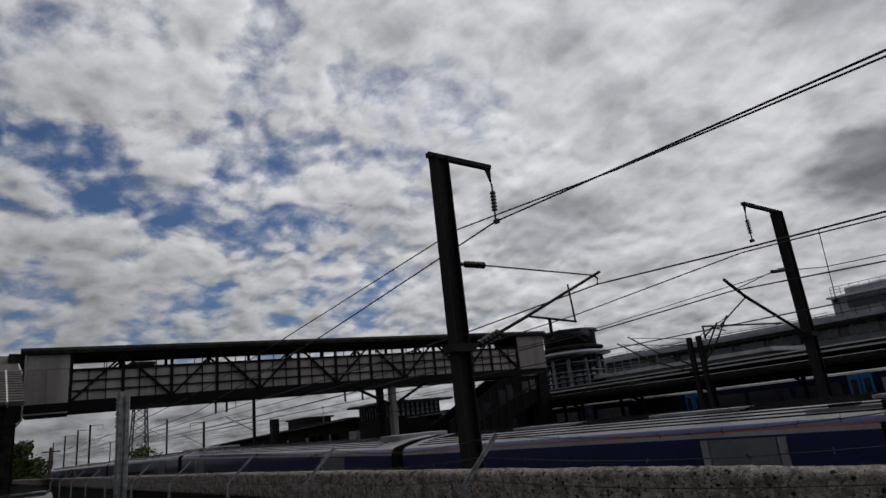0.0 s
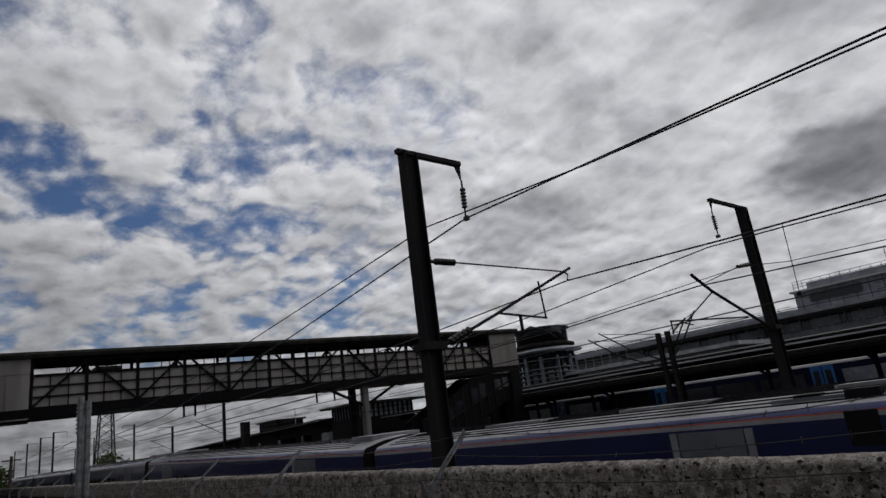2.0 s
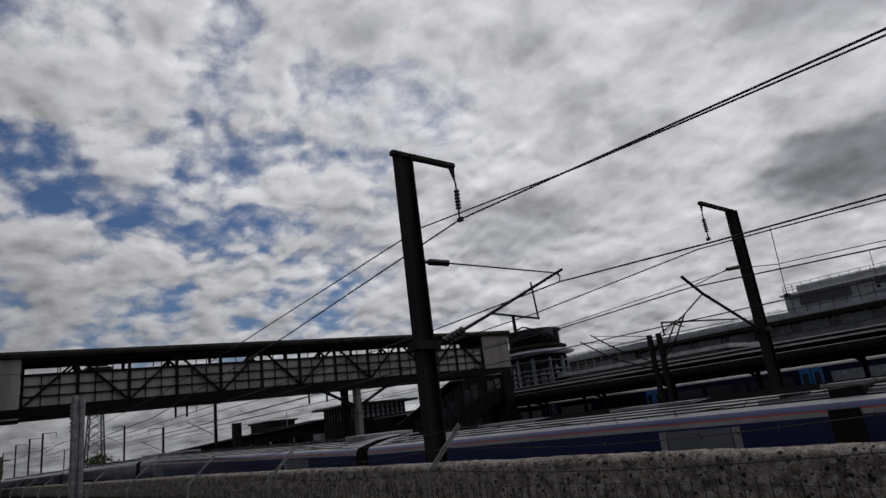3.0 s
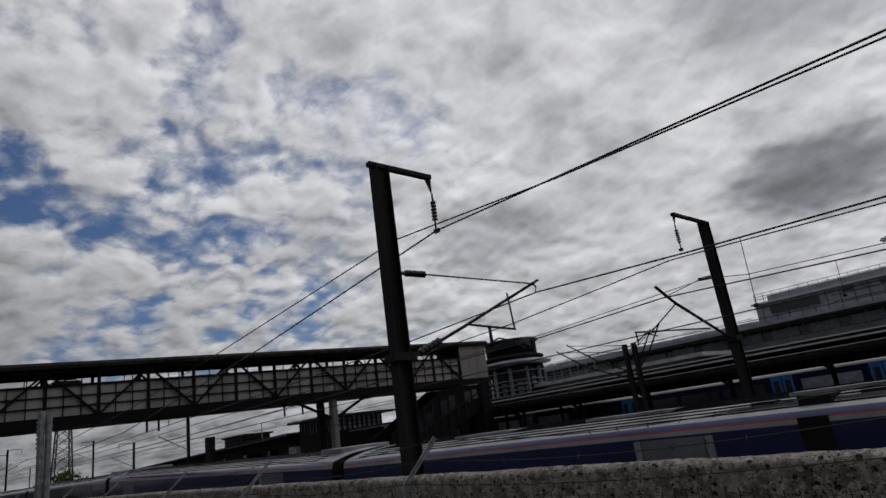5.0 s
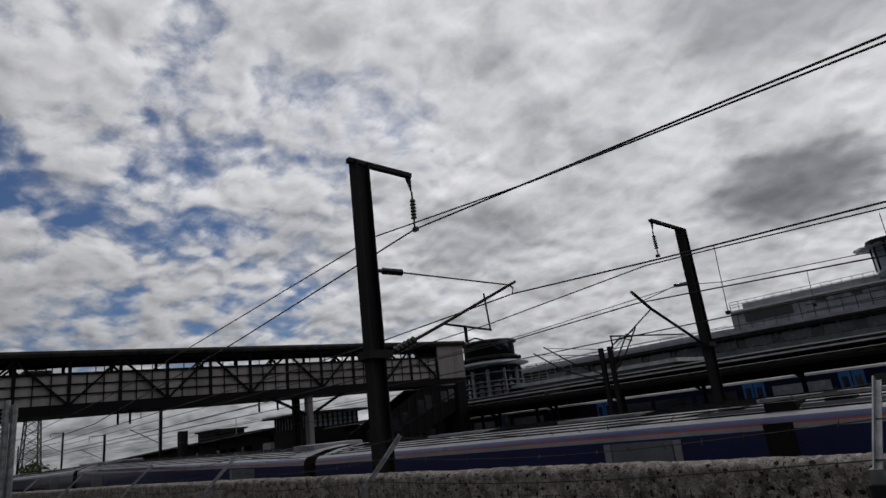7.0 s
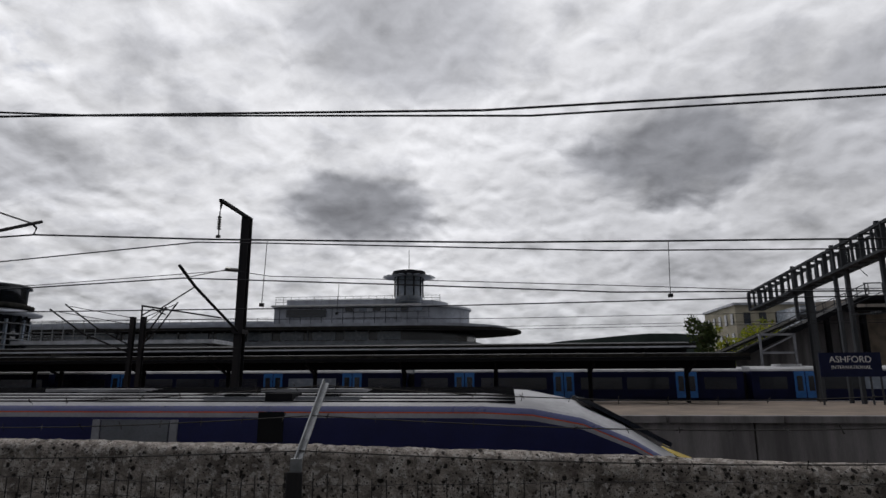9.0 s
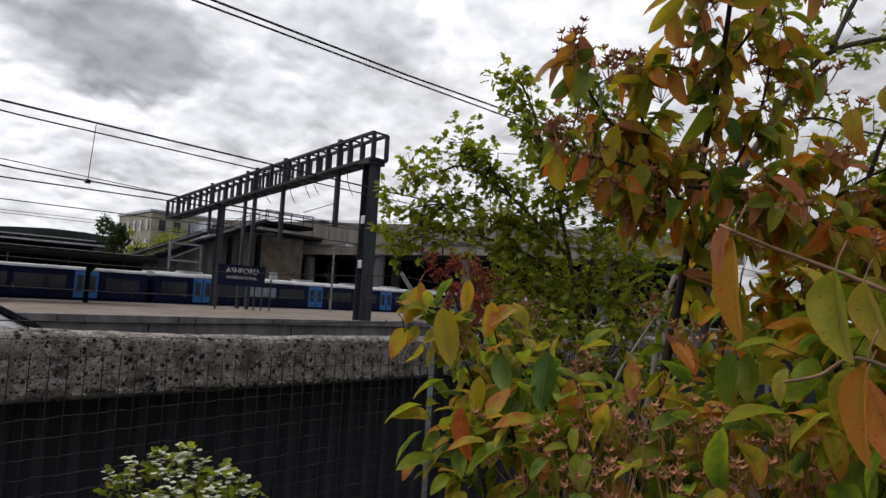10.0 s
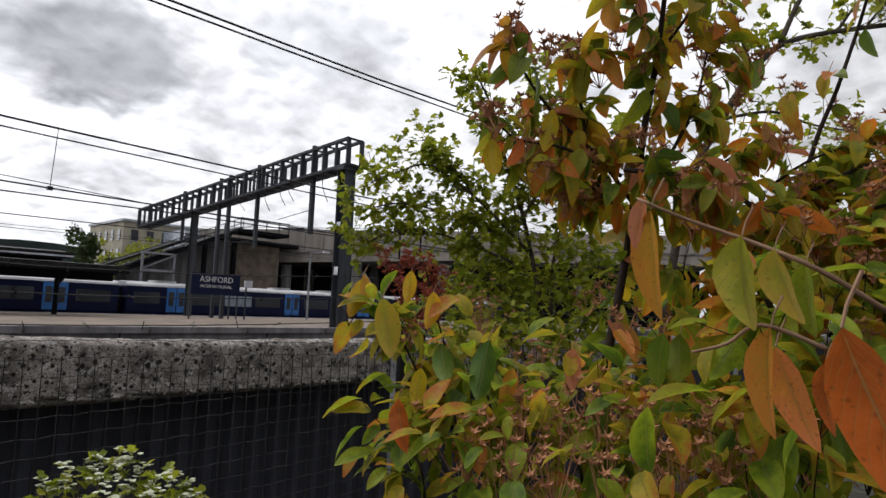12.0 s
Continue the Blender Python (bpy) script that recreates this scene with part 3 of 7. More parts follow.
def build_station_wall():
    wall = thing("wall_platform", (0, 23.9, 0), "stained concrete retaining wall along the station platform", "retaining wall", kind="structure")
    mesh = Geo().box(-2.97, 2.97, 23.62, 23.95, BED_Z, 0.22, 0.02).data("wall_panel", CONCRETE)
    for i in range(-22, 12):
        ob = new("wall_panel", mesh)
        ob.parent = wall
        ob.matrix_parent_inverse = Matrix.Translation(wall.location).inverted()
        ob.location = (i * 6.0, 0, 0)
    cop = Geo().box(-1.97, 1.97, 23.50, 24.15, 0.222, 0.46, 0.03).data("coping_stone", CONCRETE)
    for i in range(-30, 18):
        ob = new("coping_stone", cop)
        ob.parent = wall
        ob.matrix_parent_inverse = Matrix.Translation(wall.location).inverted()
        ob.location = (i * 4.0, 0, 0)
    deck = thing("platform", (0, 32, 0), "pale paved station platform with a worn edge", "platform", kind="structure")
    wpart("platform_deck", Geo().box(-130, 70, 24.15, 41.0, 0.25, PLAT_Z), PAVING, deck)
    edge = Geo()
    edge.box(-130, 70, 40.5, 41.05, PLAT_Z, PLAT_Z + 0.03)
    wpart("edge_line", edge, TRAIN_WHITE, deck)


GRADIENT = ((-420.0, 0.52), (-50.0, 0.52), (-31.3, 0.50), (-12.6, 0.10), (60.0, 0.0))


def rise(x):
    """How far the line has climbed at a place along it."""
    return float(np.interp(x, [k[0] for k in GRADIENT], [k[1] for k in GRADIENT]))


def along_line(g, profile):
    """A profile of (y, z) drawn along the climbing line."""
    n = len(profile)
    pts = [(x, y, z + dz) for x, dz in GRADIENT for y, z in profile]
    m = len(GRADIENT)
    faces = [(k * n + i, (k + 1) * n + i, (k + 1) * n + (i + 1) % n, k * n + (i + 1) % n) for k in range(m - 1) for i in range(n)]
    return g.mesh(pts, faces + [tuple(range(n)), tuple(range((m - 1) * n, m * n))[::-1]])


def build_tracks():
    for y in (9.3, 13.8):
        t = thing("railway_track", (0, y, BED_Z), "rusty rails on concrete sleepers in ballast", "track", "main line tracks", "structure")
        for dy in (-0.72, 0.72):
            c = y + dy
            ring = [(c - 0.07, RAIL_Z - 0.16), (c + 0.07, RAIL_Z - 0.16), (c + 0.02, RAIL_Z - 0.12), (c + 0.035, RAIL_Z), (c - 0.035, RAIL_Z), (c - 0.02, RAIL_Z - 0.12)]
            wpart("rail", along_line(Geo(), ring), RAIL, t)
        bank = [(y - 2.1, BED_Z - 0.6), (y + 2.1, BED_Z - 0.6), (y + 1.6, RAIL_Z - 0.22), (y - 1.6, RAIL_Z - 0.22)]
        wpart("ballast", along_line(Geo(), bank), SOIL, t, "grey stone ballast")
        s = Geo()
        for i in range(-170, 60):
            x, dz = i * 0.65, rise(i * 0.65)
            s.box(x - 0.12, x + 0.12, y - 1.25, y + 1.25, RAIL_Z - 0.26 + dz, RAIL_Z - 0.16 + dz)
        tagged(wpart("sleepers", s, CONCRETE, t), kind="stuff")


build_ground()
build_capping_wall()
build_station_wall()
build_tracks()


# ---- the footbridge over the tracks ----
def build_footbridge():
    a, b = Vector((-38.0, 2.0, 0)), Vector((-34.4, 35.6, 0))
    along = (b - a).normalized()
    out = Vector((-along.y, along.x, 0))
    span = (b - a).length
    bridge = thing("footbridge", (-36.5, 19, PLAT_Z), "covered truss footbridge with grimy white panels and dark steel", "footbridge")

    def q(s, depth, z):
        """s metres along, depth metres behind the near side, height with the gentle rise of the span."""
        p = a + along * s + out * depth
        return Vector((p.x, p.y, z + 0.42 * s / span))
    low, high, roof = 4.58, 7.52, 7.97
    s0, s1 = 2.05, span - 2.6
    step = (s1 - s0) / 12
    for depth, side in ((0.0, "near"), (2.6, "far")):
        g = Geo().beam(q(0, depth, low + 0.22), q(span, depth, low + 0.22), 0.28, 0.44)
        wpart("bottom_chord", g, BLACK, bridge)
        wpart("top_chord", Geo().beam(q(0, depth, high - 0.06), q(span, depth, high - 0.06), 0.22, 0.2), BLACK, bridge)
        for k in range(13):
            g = Geo().beam(q(s0 + k * step, depth, low + 0.4), q(s0 + k * step, depth, high), 0.14, 0.16, along)
            wpart("post", g, BLACK, bridge)
        for k in range(12):
            up = k % 2 == 0
            sa, sb = s0 + k * step, s0 + (k + 1) * step
            za, zb = (low + 0.45, high - 0.15) if up else (high - 0.15, low + 0.45)
            g = Geo().beam(q(sa, depth - 0.10, za), q(sb, depth - 0.10, zb), 0.10, 0.16, out)
            wpart("diagonal", g, BLACK, bridge)
        for r, z in enumerate((5.06, 5.58, 6.10, 6.66)):
            g = Geo().beam(q(s0, depth - 0.03, z), q(s1, depth - 0.03, z), 0.07, 0.07 if r < 3 else 0.12)
            wpart("rail", g, BLACK, bridge)
        for k in range(12):
            for j in (1, 2):
                g = Geo().beam(q(s0 + (k + j / 3) * step, depth - 0.02, 5.02), q(s0 + (k + j / 3) * step, depth - 0.02, 6.66 if j == 1 else 7.45), 0.05, 0.05, along)
                wpart("mullion", g, BLACK, bridge)
            g = Geo().beam(q(s0 + k * step + 0.07, depth + 0.05, 5.84), q(s0 + (k + 1) * step - 0.07, depth + 0.05, 5.84), 0.04, 1.60)
            wpart("side_panel", g, CLAD, bridge)
    # closed ends clad in white board
    for sa, sb in ((0.0, s0 - 0.08), (s1 + 0.08, span)):
        for depth in (-0.10, 2.7):
            half = (sa + sb) / 2
            for c0, c1, z0, z1 in ((sa, sb, 6.75, 7.5), (sa, half - 0.01, 4.5, 6.74), (half + 0.01, sb, 4.5, 6.74)):
                g = Geo().beam(q(c0, depth, (z0 + z1) / 2), q(c1, depth, (z0 + z1) / 2), 0.06, z1 - z0 - 0.012)
                wpart("end_panel", g, CLAD, bridge)
    wpart("end_panel", Geo().beam(q(span + 0.03, -0.1, 6.0), q(span + 0.03, 2.7, 6.0), 0.06, 3.0), CLAD, bridge)
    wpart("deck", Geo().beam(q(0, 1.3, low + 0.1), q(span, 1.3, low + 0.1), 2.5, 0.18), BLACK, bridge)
    # shallow barrel roof
    g = Geo()
    arc = [(-0.34, 7.52), (-0.36, 7.70), (-0.2, 7.86), (0.4, 7.96), (1.3, roof + 0.04), (2.2, 7.96), (2.8, 7.86), (2.96, 7.70), (2.94, 7.52)]
    n = len(arc)
    pts = [q(s, dd, z) for s in (-0.2, span + 0.25) for dd, z in arc]
    g.mesh(pts, [(i, n + i, n + (i + 1) % n, (i + 1) % n) for i in range(n)] + [tuple(range(n)), tuple(range(n, 2 * n))[::-1]])
    wpart("roof", g, ROOF_FELT, bridge, "dark rounded roof stained with moss")
    # concrete piers and steel legs; rear piers near-black, their shade put into the colour
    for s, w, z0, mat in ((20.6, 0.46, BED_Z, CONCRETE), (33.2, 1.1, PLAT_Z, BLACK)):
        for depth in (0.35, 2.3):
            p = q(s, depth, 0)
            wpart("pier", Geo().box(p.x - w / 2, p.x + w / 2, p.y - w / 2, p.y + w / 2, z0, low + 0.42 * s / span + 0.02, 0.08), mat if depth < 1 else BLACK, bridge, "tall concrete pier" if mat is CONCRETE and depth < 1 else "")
    # lamp hangers under the deck
    for s in (9.3, 9.9, 17.2, 18.4):
        g = Geo().tube([q(s, 0.2, low), q(s, 0.2, low - 0.75)], 0.06, 0.06)
        g.beam(q(s - 0.12, 0.2, low - 0.05), q(s + 0.12, 0.2, low - 0.05), 0.2, 0.12)
        wpart("cable_hanger", g, BLACK, bridge)
    # brackets of the pier head
    for s in (18.0, 23.2):
        wpart("brace", Geo().beam(q(20.6, 0.35, 3.3), q(s, 0.35, low + 0.05), 0.16, 0.16), BLACK, bridge)
    return q


BRIDGE_POINT = build_footbridge()


def build_stairs():
    q = BRIDGE_POINT
    s = thing("covered_staircase", (-35, 27, PLAT_Z), "dark enclosed staircase under the footbridge", "staircase")
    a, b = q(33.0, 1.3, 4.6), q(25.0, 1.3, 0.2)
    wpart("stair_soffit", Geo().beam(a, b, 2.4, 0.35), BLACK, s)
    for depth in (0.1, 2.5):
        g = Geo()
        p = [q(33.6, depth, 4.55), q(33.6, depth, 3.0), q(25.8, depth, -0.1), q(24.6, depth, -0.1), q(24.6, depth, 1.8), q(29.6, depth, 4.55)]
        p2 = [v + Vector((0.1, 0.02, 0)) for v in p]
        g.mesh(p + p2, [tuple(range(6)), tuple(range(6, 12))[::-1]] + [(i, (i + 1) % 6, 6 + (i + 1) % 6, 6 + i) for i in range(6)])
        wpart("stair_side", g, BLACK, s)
        for k in range(11):
            st = 25.2 + k * 0.75
            zl, zt = 0.05 + max(0.0, st - 25.8) * 0.39, min(4.45, 1.85 + (st - 24.6) * 0.53)
            wpart("stair_mullion", Geo().beam(q(st, depth - 0.12, zl), q(st, depth - 0.12, zt), 0.07, 0.08), MAST_STEEL, s)
            if k % 3 != 1 and st < 32:
                wpart("stair_pane", Geo().beam(q(st + 0.1, depth - 0.08, (zl + zt) / 2 + 0.4), q(st + 0.7, depth - 0.08, (zl + zt) / 2 + 0.4), 0.04, max(0.3, (zt - zl) * 0.35)), DARK_GLASS, s)
        wpart("stair_rail", Geo().beam(q(25.2, depth - 0.16, 1.0), q(33.2, depth - 0.16, 4.1), 0.06, 0.08), MAST_STEEL, s)
    for k in range(14):
        u = k / 13
        p = a.lerp(b, u) + Vector((0, 0, 0.25))
        wpart("tread", Geo().box(p.x - 1.1, p.x + 1.1, p.y - 0.16, p.y + 0.16, p.z - 0.05, p.z), CONCRETE, s)
    # entrance stair tower on the near side, its roof falling towards the path
    t = thing("stair_tower", (-37, -1, 0), "dark ribbed stair tower under falling tiled roofs", "stair tower")
    for x0, z0, x1, z1, right, name in ((-41.0, 7.85, -34.4, 6.05, 1.72, "upper"), (-34.6, 6.25, -30.6, 4.45, 1.12, "lower")):
        k = (z1 - z0) / (x1 - x0)
        ring = [(x0 + 0.1, 0.0), (x1 - 0.25, 0.0), (x1 - 0.25, z1 - 0.05), (x0 + 0.1, z0 - 0.15)]
        pts = [(x, y, z) for y in (-3.4, right - 0.14) for x, z in ring]
        wpart("tower_wall", Geo().mesh(pts, [(0, 1, 2, 3), (7, 6, 5, 4), (0, 4, 5, 1), (1, 5, 6, 2), (2, 6, 7, 3), (3, 7, 4, 0)]), ROOF_FELT, t)
        n = int((x1 - x0) / 0.45)
        for i in range(n):
            x = x0 + 0.3 + i * 0.45
            wpart("wall_rib", Geo().box(x, x + 0.07, right - 0.14, right - 0.05, 0.2, z0 + k * (x - x0) - 0.2), BLACK, t)
        roof = wpart("tower_roof", Geo().beam((x0, -0.9, z0), (x1, -0.9, z1), 5.2, 0.12), TILE, t, "sloping tiled roof")
        rows = int((x1 - x0) / 0.3)
        for i in range(rows):
            c = Vector((x0, 0, z0 + 0.09)).lerp(Vector((x1, 0, z1 + 0.09)), (i + 0.5) / rows)
            wpart("tile_course", Geo().beam((c.x - 0.15, -0.9, c.z + 0.05), (c.x + 0.17, -0.9, c.z - 0.05), 5.2, 0.035), TILE, roof)
        wpart("verge_board", Geo().beam((x0, right, z0), (x1, right, z1), 0.06, 0.24), SIGN_WHITE, t, "white verge board")
        wpart("gutter", Geo().tube([(x1 + 0.06, -3.4, z1 - 0.05), (x1 + 0.06, right, z1 - 0.05)], 0.07, n=8), BLACK, t)
    wpart("tower_link", Geo().box(-39.6, -37.9, 1.3, 2.05, 4.3, 7.6), ROOF_FELT, t)
    wpart("downpipe", Geo().tube([(-37.75, 2.02, 7.5), (-37.75, 2.02, 4.3), (-37.3, 1.7, 3.9), (-37.0, 1.68, 3.6), (-37.0, 1.68, 0.0)], 0.06, n=8), GALV, t)


build_stairs()


# ---- overhead line masts ----
def insulator(g, a, b, r=0.055, sheds=6):
    a, b = Vector(a), Vector(b)
    g.tube([a, b], 0.022, n=6)
    for k in range(sheds):
        c = a.lerp(b, (k + 0.5) / sheds)
        d = (b - a) / sheds * 0.28
        g.tube([c - d, c, c + d], r * 0.75, r, n=8)


def h_column(g, x, y, w, deep, z0, z1):
    """Rolled H section with flanges facing along the track."""
    tf, a, d = 0.022, w / 2, deep / 2
    g.prism([(x - a, y - d), (x + a, y - d), (x + a, y - d + tf), (x + 0.012, y - d + tf), (x + 0.012, y + d - tf), (x + a, y + d - tf), (x + a, y + d), (x - a, y + d), (x - a, y + d - tf), (x - 0.012, y + d - tf), (x - 0.012, y - d + tf), (x - a, y - d + tf)], z0, z1)


def overhead_mast(x, y, top, sign, reach, tip_z, base_z, grp, w=0.20):
    m = thing("overhead_line_mast", (x, y, BED_Z), "dark weathered steel mast with arm, insulators and cantilever", "railway mast", grp)
    g = Geo()
    h_column(g, x, y, w, 0.26, BED_Z, top)
    col = wpart("column", g, MAST_STEEL, m)
    wpart("base_block", Geo().box(x - 0.45, x + 0.45, y - 0.45, y + 0.45, BED_Z - 0.3, BED_Z + 0.25, 0.05), CONCRETE, m)
    wpart("clamp", Geo().box(x - w / 2 - 0.04, x + w / 2 + 0.04, y - 0.21, y + 0.21, base_z - 0.06, base_z + 0.06), MAST_STEEL, col)
    arm = Geo().beam((x, y - sign * 0.22, top), (x, y + sign * reach, top), 0.10, 0.075)
    arm.mesh([(x - 0.02, y + sign * (reach - 0.13), top), (x + 0.02, y + sign * (reach - 0.13), top), (x - 0.02, y + sign * reach, top), (x + 0.02, y + sign * reach, top), (x, y + sign * reach, top - 0.36)], [(0, 1, 3, 2), (0, 4, 1), (1, 4, 3), (3, 4, 2), (2, 4, 0)])
    arm_ob = wpart("top_arm", arm, MAST_STEEL, m)
    g = Geo()
    g.tube([(x, y + sign * reach, top - 0.3), (x, y + sign * (reach + 0.0), top - 0.45)], 0.018)
    insulator(g, (x, y + sign * reach, top - 0.43), (x, y + sign * (reach - 0.01), top - 0.80))
    g.tube([(x, y + sign * (reach - 0.01), top - 0.78), (x, y + sign * (reach - 0.02), top - 0.98)], 0.016)
    g.box(x - 0.05, x + 0.05, y + sign * reach - 0.03, y + sign * reach + 0.03, top - 1.02, top - 0.95)
    wpart("suspension_insulator", g, INSULATOR, arm_ob, "brown ribbed insulator")
    return m


m1 = overhead_mast(-7.35, 5.73, 5.98, 1, 1.10, 4.26, 2.85, "overhead line masts")
# cantilever over the near track
x = -7.35
g = Geo().tube([(x, 5.9, 2.82), (x, 7.2, 3.36), (x, 9.31, 4.27)], 0.027, n=8)
canti = wpart("cantilever_tube", g, MAST_STEEL, m1)
g = Geo()
insulator(g, (x, 6.1, 2.90), (x, 6.55, 3.09), 0.075, 5)
wpart("insulator", g, INSULATOR, canti)
g = Geo()
g.tube([(x, 5.86, 4.18), (x, 6.02, 4.18)], 0.03)
insulator(g, (x, 6.0, 4.18), (x, 6.42, 4.19), 0.06, 7)
g.tube([(x, 6.4, 4.19), (x, 9.08, 4.19)], 0.014)
wpart("top_stay", g, INSULATOR, m1, "stay rod with ribbed insulator")
g = Geo().tube([(x, 7.25, 3.37), (x, 8.42, 3.30)], 0.02)
g.tube([(x, 8.35, 3.97), (x, 8.40, 3.30)], 0.016)
g.tube([(x, 7.75, 3.35), (x, 7.75, 3.06)], 0.03)
g.tube([(x, 7.75, 3.07), (x, 7.95, 3.14), (x, 8.25, 3.1), (x, 8.6, 2.95)], 0.014)
wpart("registration_arm", g, MAST_STEEL, m1)
wpart("wire_clip", Geo().tube([(x, 9.10, 4.20), (x, 9.22, 4.14), (x, 9.18, 4.02)], 0.018), MAST_STEEL, canti)

m2 = overhead_mast(-7.1, 16.85, 6.36, -1, 1.74, 4.27, 3.05, "overhead line masts", 0.23)
x = -7.1
g = Geo().tube([(x, 16.7, 3.05), (x, 14.1, 3.92), (x, 13.32, 4.28)], 0.036, n=8)
canti = wpart("cantilever_tube", g, MAST_STEEL, m2)
g = Geo()
g.tube([(x, 13.75, 4.08), (x, 15.75, 4.62)], 0.013)
insulator(g, (x, 15.7, 4.62), (x, 16.4, 4.72), 0.06, 7)
wpart("top_stay", g, INSULATOR, m2)
g = Geo().tube([(x, 14.05, 3.88), (x, 12.75, 3.25)], 0.016)
g.tube([(x, 12.0, 3.20), (x, 15.6, 3.32)], 0.02)
g.tube([(x, 12.02, 3.2), (x, 12.02, 2.92)], 0.018)
g.tube([(x, 12.02, 3.0), (x, 12.4, 3.18), (x, 12.9, 3.12)], 0.014)
wpart("registration_arm", g, MAST_STEEL, m2)


def far_mast(x, y, top, sign, base=BED_Z, arm=True, w=0.26):
    m = thing("overhead_line_mast", (x, y, base), "distant dark steel mast carrying the overhead line", "railway mast", "distant masts")
    g = Geo()
    h_column(g, x, y, w, w, base, top)
    wpart("column", g, MAST_STEEL, m)
    if arm:
        wpart("top_arm", Geo().beam((x, y, top - 0.1), (x, y + sign * 1.9, top - 0.1), 0.09, 0.09), MAST_STEEL, m)
        g = Geo()
        insulator(g, (x, y + sign * 1.9, top - 0.15), (x, y + sign * 1.9, top - 0.8), 0.06, 5)
        wpart("suspension_insulator", g, INSULATOR, m)
        g = Geo().tube([(x, y, top - 3.3), (x, y + sign * 2.9, top - 1.7)], 0.04)
        g.tube([(x, y, top - 1.8), (x, y + sign * 2.9, top - 1.8)], 0.016)
        g.tube([(x, y + sign * 1.3, top - 2.7), (x, y + sign * 3.1, top - 2.75)], 0.02)
        wpart("cantilever", g, MAST_STEEL, m)


for args in ((-123.0, 16.6, 8.6, 1), (-141.0, 17.0, 8.8, 1), (-165, 17.5, 9.0, 1), (-126.0, 29.5, 8.8, -1), (-66.0, 24.0, 6.9, -1), (-96, 27.5, 6.4, -1), (-180, 33, 9.5, -1), (-230, 37, 9, -1), (-215, 20, 9.5, 1)):
    far_mast(*args)
far_mast(-64.5, 25.6, 4.55, -1, BED_Z, False, 0.75)

# signal mast pair on the platform, with cantilevers both ways
m3 = thing("overhead_line_mast", (-18.3, 30, PLAT_Z), "paired steel posts with cantilevers to both sides", "railway mast", "overhead line masts")
for dx in (-0.14, 0.42):
    g = Geo()
    h_column(g, -18.3 + dx, 30, 0.22, 0.22, PLAT_Z, 4.95)
    wpart("column", g, MAST_STEEL, m3)
for sx, sg in ((-18.44, -1), (-17.88, 1)):
    for k in (0, 1):
        z = 4.9 - 0.35 * k
        g = Geo().tube([(sx, 30, z - 1.4), (sx + sg * 1.3, 29.2 - k, z - 0.6), (sx + sg * 2.6, 28.4 - k, z + 0.55)], 0.04)
        g.tube([(sx, 30, z), (sx + sg * 2.4, 28.5 - k, z + 0.45)], 0.018)
        wpart("cantilever", g, MAST_STEEL, m3)


# ---- overhead wires ----
def smooth_line(points, per=6):
    pts = [Vector(p) for p in points]
    out = []
    for i in range(len(pts) - 1):
        p0, p1, p2, p3 = pts[max(i - 1, 0)], pts[i], pts[i + 1], pts[min(i + 2, len(pts) - 1)]
        for k in range(per):
            u = k / per
            out.append(0.5 * ((2 * p1) + (p2 - p0) * u + (2 * p0 - 5 * p1 + 4 * p2 - p3) * u * u + (3 * p1 - p0 - 3 * p2 + p3) * u ** 3))
    return out + [pts[-1]]


def overhead_wire(points, r, label="taut dark overhead line wire"):
    pts = [Vector(p) for p in points]
    ob = part("overhead_wire", Geo().tube(pts, r, n=5), WIRE)
    return tagged(ob, label, "wire", "overhead wires")


overhead_wire([(-110, 6.8, 3.2), (-60, 6.8, 3.0), (-38, 6.8, 3.05), (-25.05, 6.8, 3.29), (-14.06, 6.8, 4.25), (-7.36, 6.81, 4.99), (-3.4, 6.8, 4.865), (0, 6.8, 4.755), (6, 6.8, 4.86), (10, 6.8, 5.02), (40, 6.8, 6.3)], 0.015)
overhead_wire([(-110, 6.2, 3.4), (-38, 6.2, 3.3), (-22.2, 6.2, 3.83), (-14.85, 6.2, 4.36), (-7.7, 6.2, 4.88), (-4.4, 6.2, 4.615), (0.5, 6.2, 4.395), (5.3, 6.2, 4.49), (8.7, 6.2, 4.58), (40, 6.2, 5.0)], 0.012)
overhead_wire([(-110, 9.2, 3.2), (-38, 9.2, 3.45), (-17.6, 9.2, 3.69), (-11.3, 9.2, 3.85), (-7.35, 9.19, 4.02), (-4.3, 9.2, 3.87), (0, 9.2, 3.72), (2.6, 9.2, 3.68), (7.6, 9.2, 3.62), (40, 9.2, 3.7)], 0.015)
overhead_wire([(-110, 8.6, 2.9), (-38, 8.6, 3.1), (-12.4, 8.6, 3.28), (-7.5, 8.6, 3.45), (-4.28, 8.6, 3.69), (-3.2, 8.6, 3.65), (1.66, 8.6, 3.43), (7.05, 8.6, 3.35), (40, 8.6, 3.3)], 0.010)
overhead_wire([(-110, 13.4, 3.4), (-38, 13.4, 3.55), (-15.8, 13.4, 3.77), (-10.9, 13.4, 3.83), (-7.05, 13.4, 4.0), (-2.0, 13.4, 3.76), (2.6, 13.4, 3.52), (10.9, 13.4, 3.43), (40, 13.4, 3.6)], 0.016)
overhead_wire([(-110, 12.5, 3.2), (-38, 12.5, 3.2), (-9.8, 12.5, 3.17), (-2.0, 12.5, 3.16), (5.0, 12.5, 3.24), (40, 12.5, 3.3)], 0.013)
overhead_wire([(-110, 16.5, 3.6), (-38, 16.5, 4.0), (-13, 16.5, 4.42), (-7.3, 16.5, 4.74), (-6.2, 16.5, 4.55), (3.2, 16.5, 4.13), (6.8, 16.5, 3.95), (40, 16.5, 3.9)], 0.011)
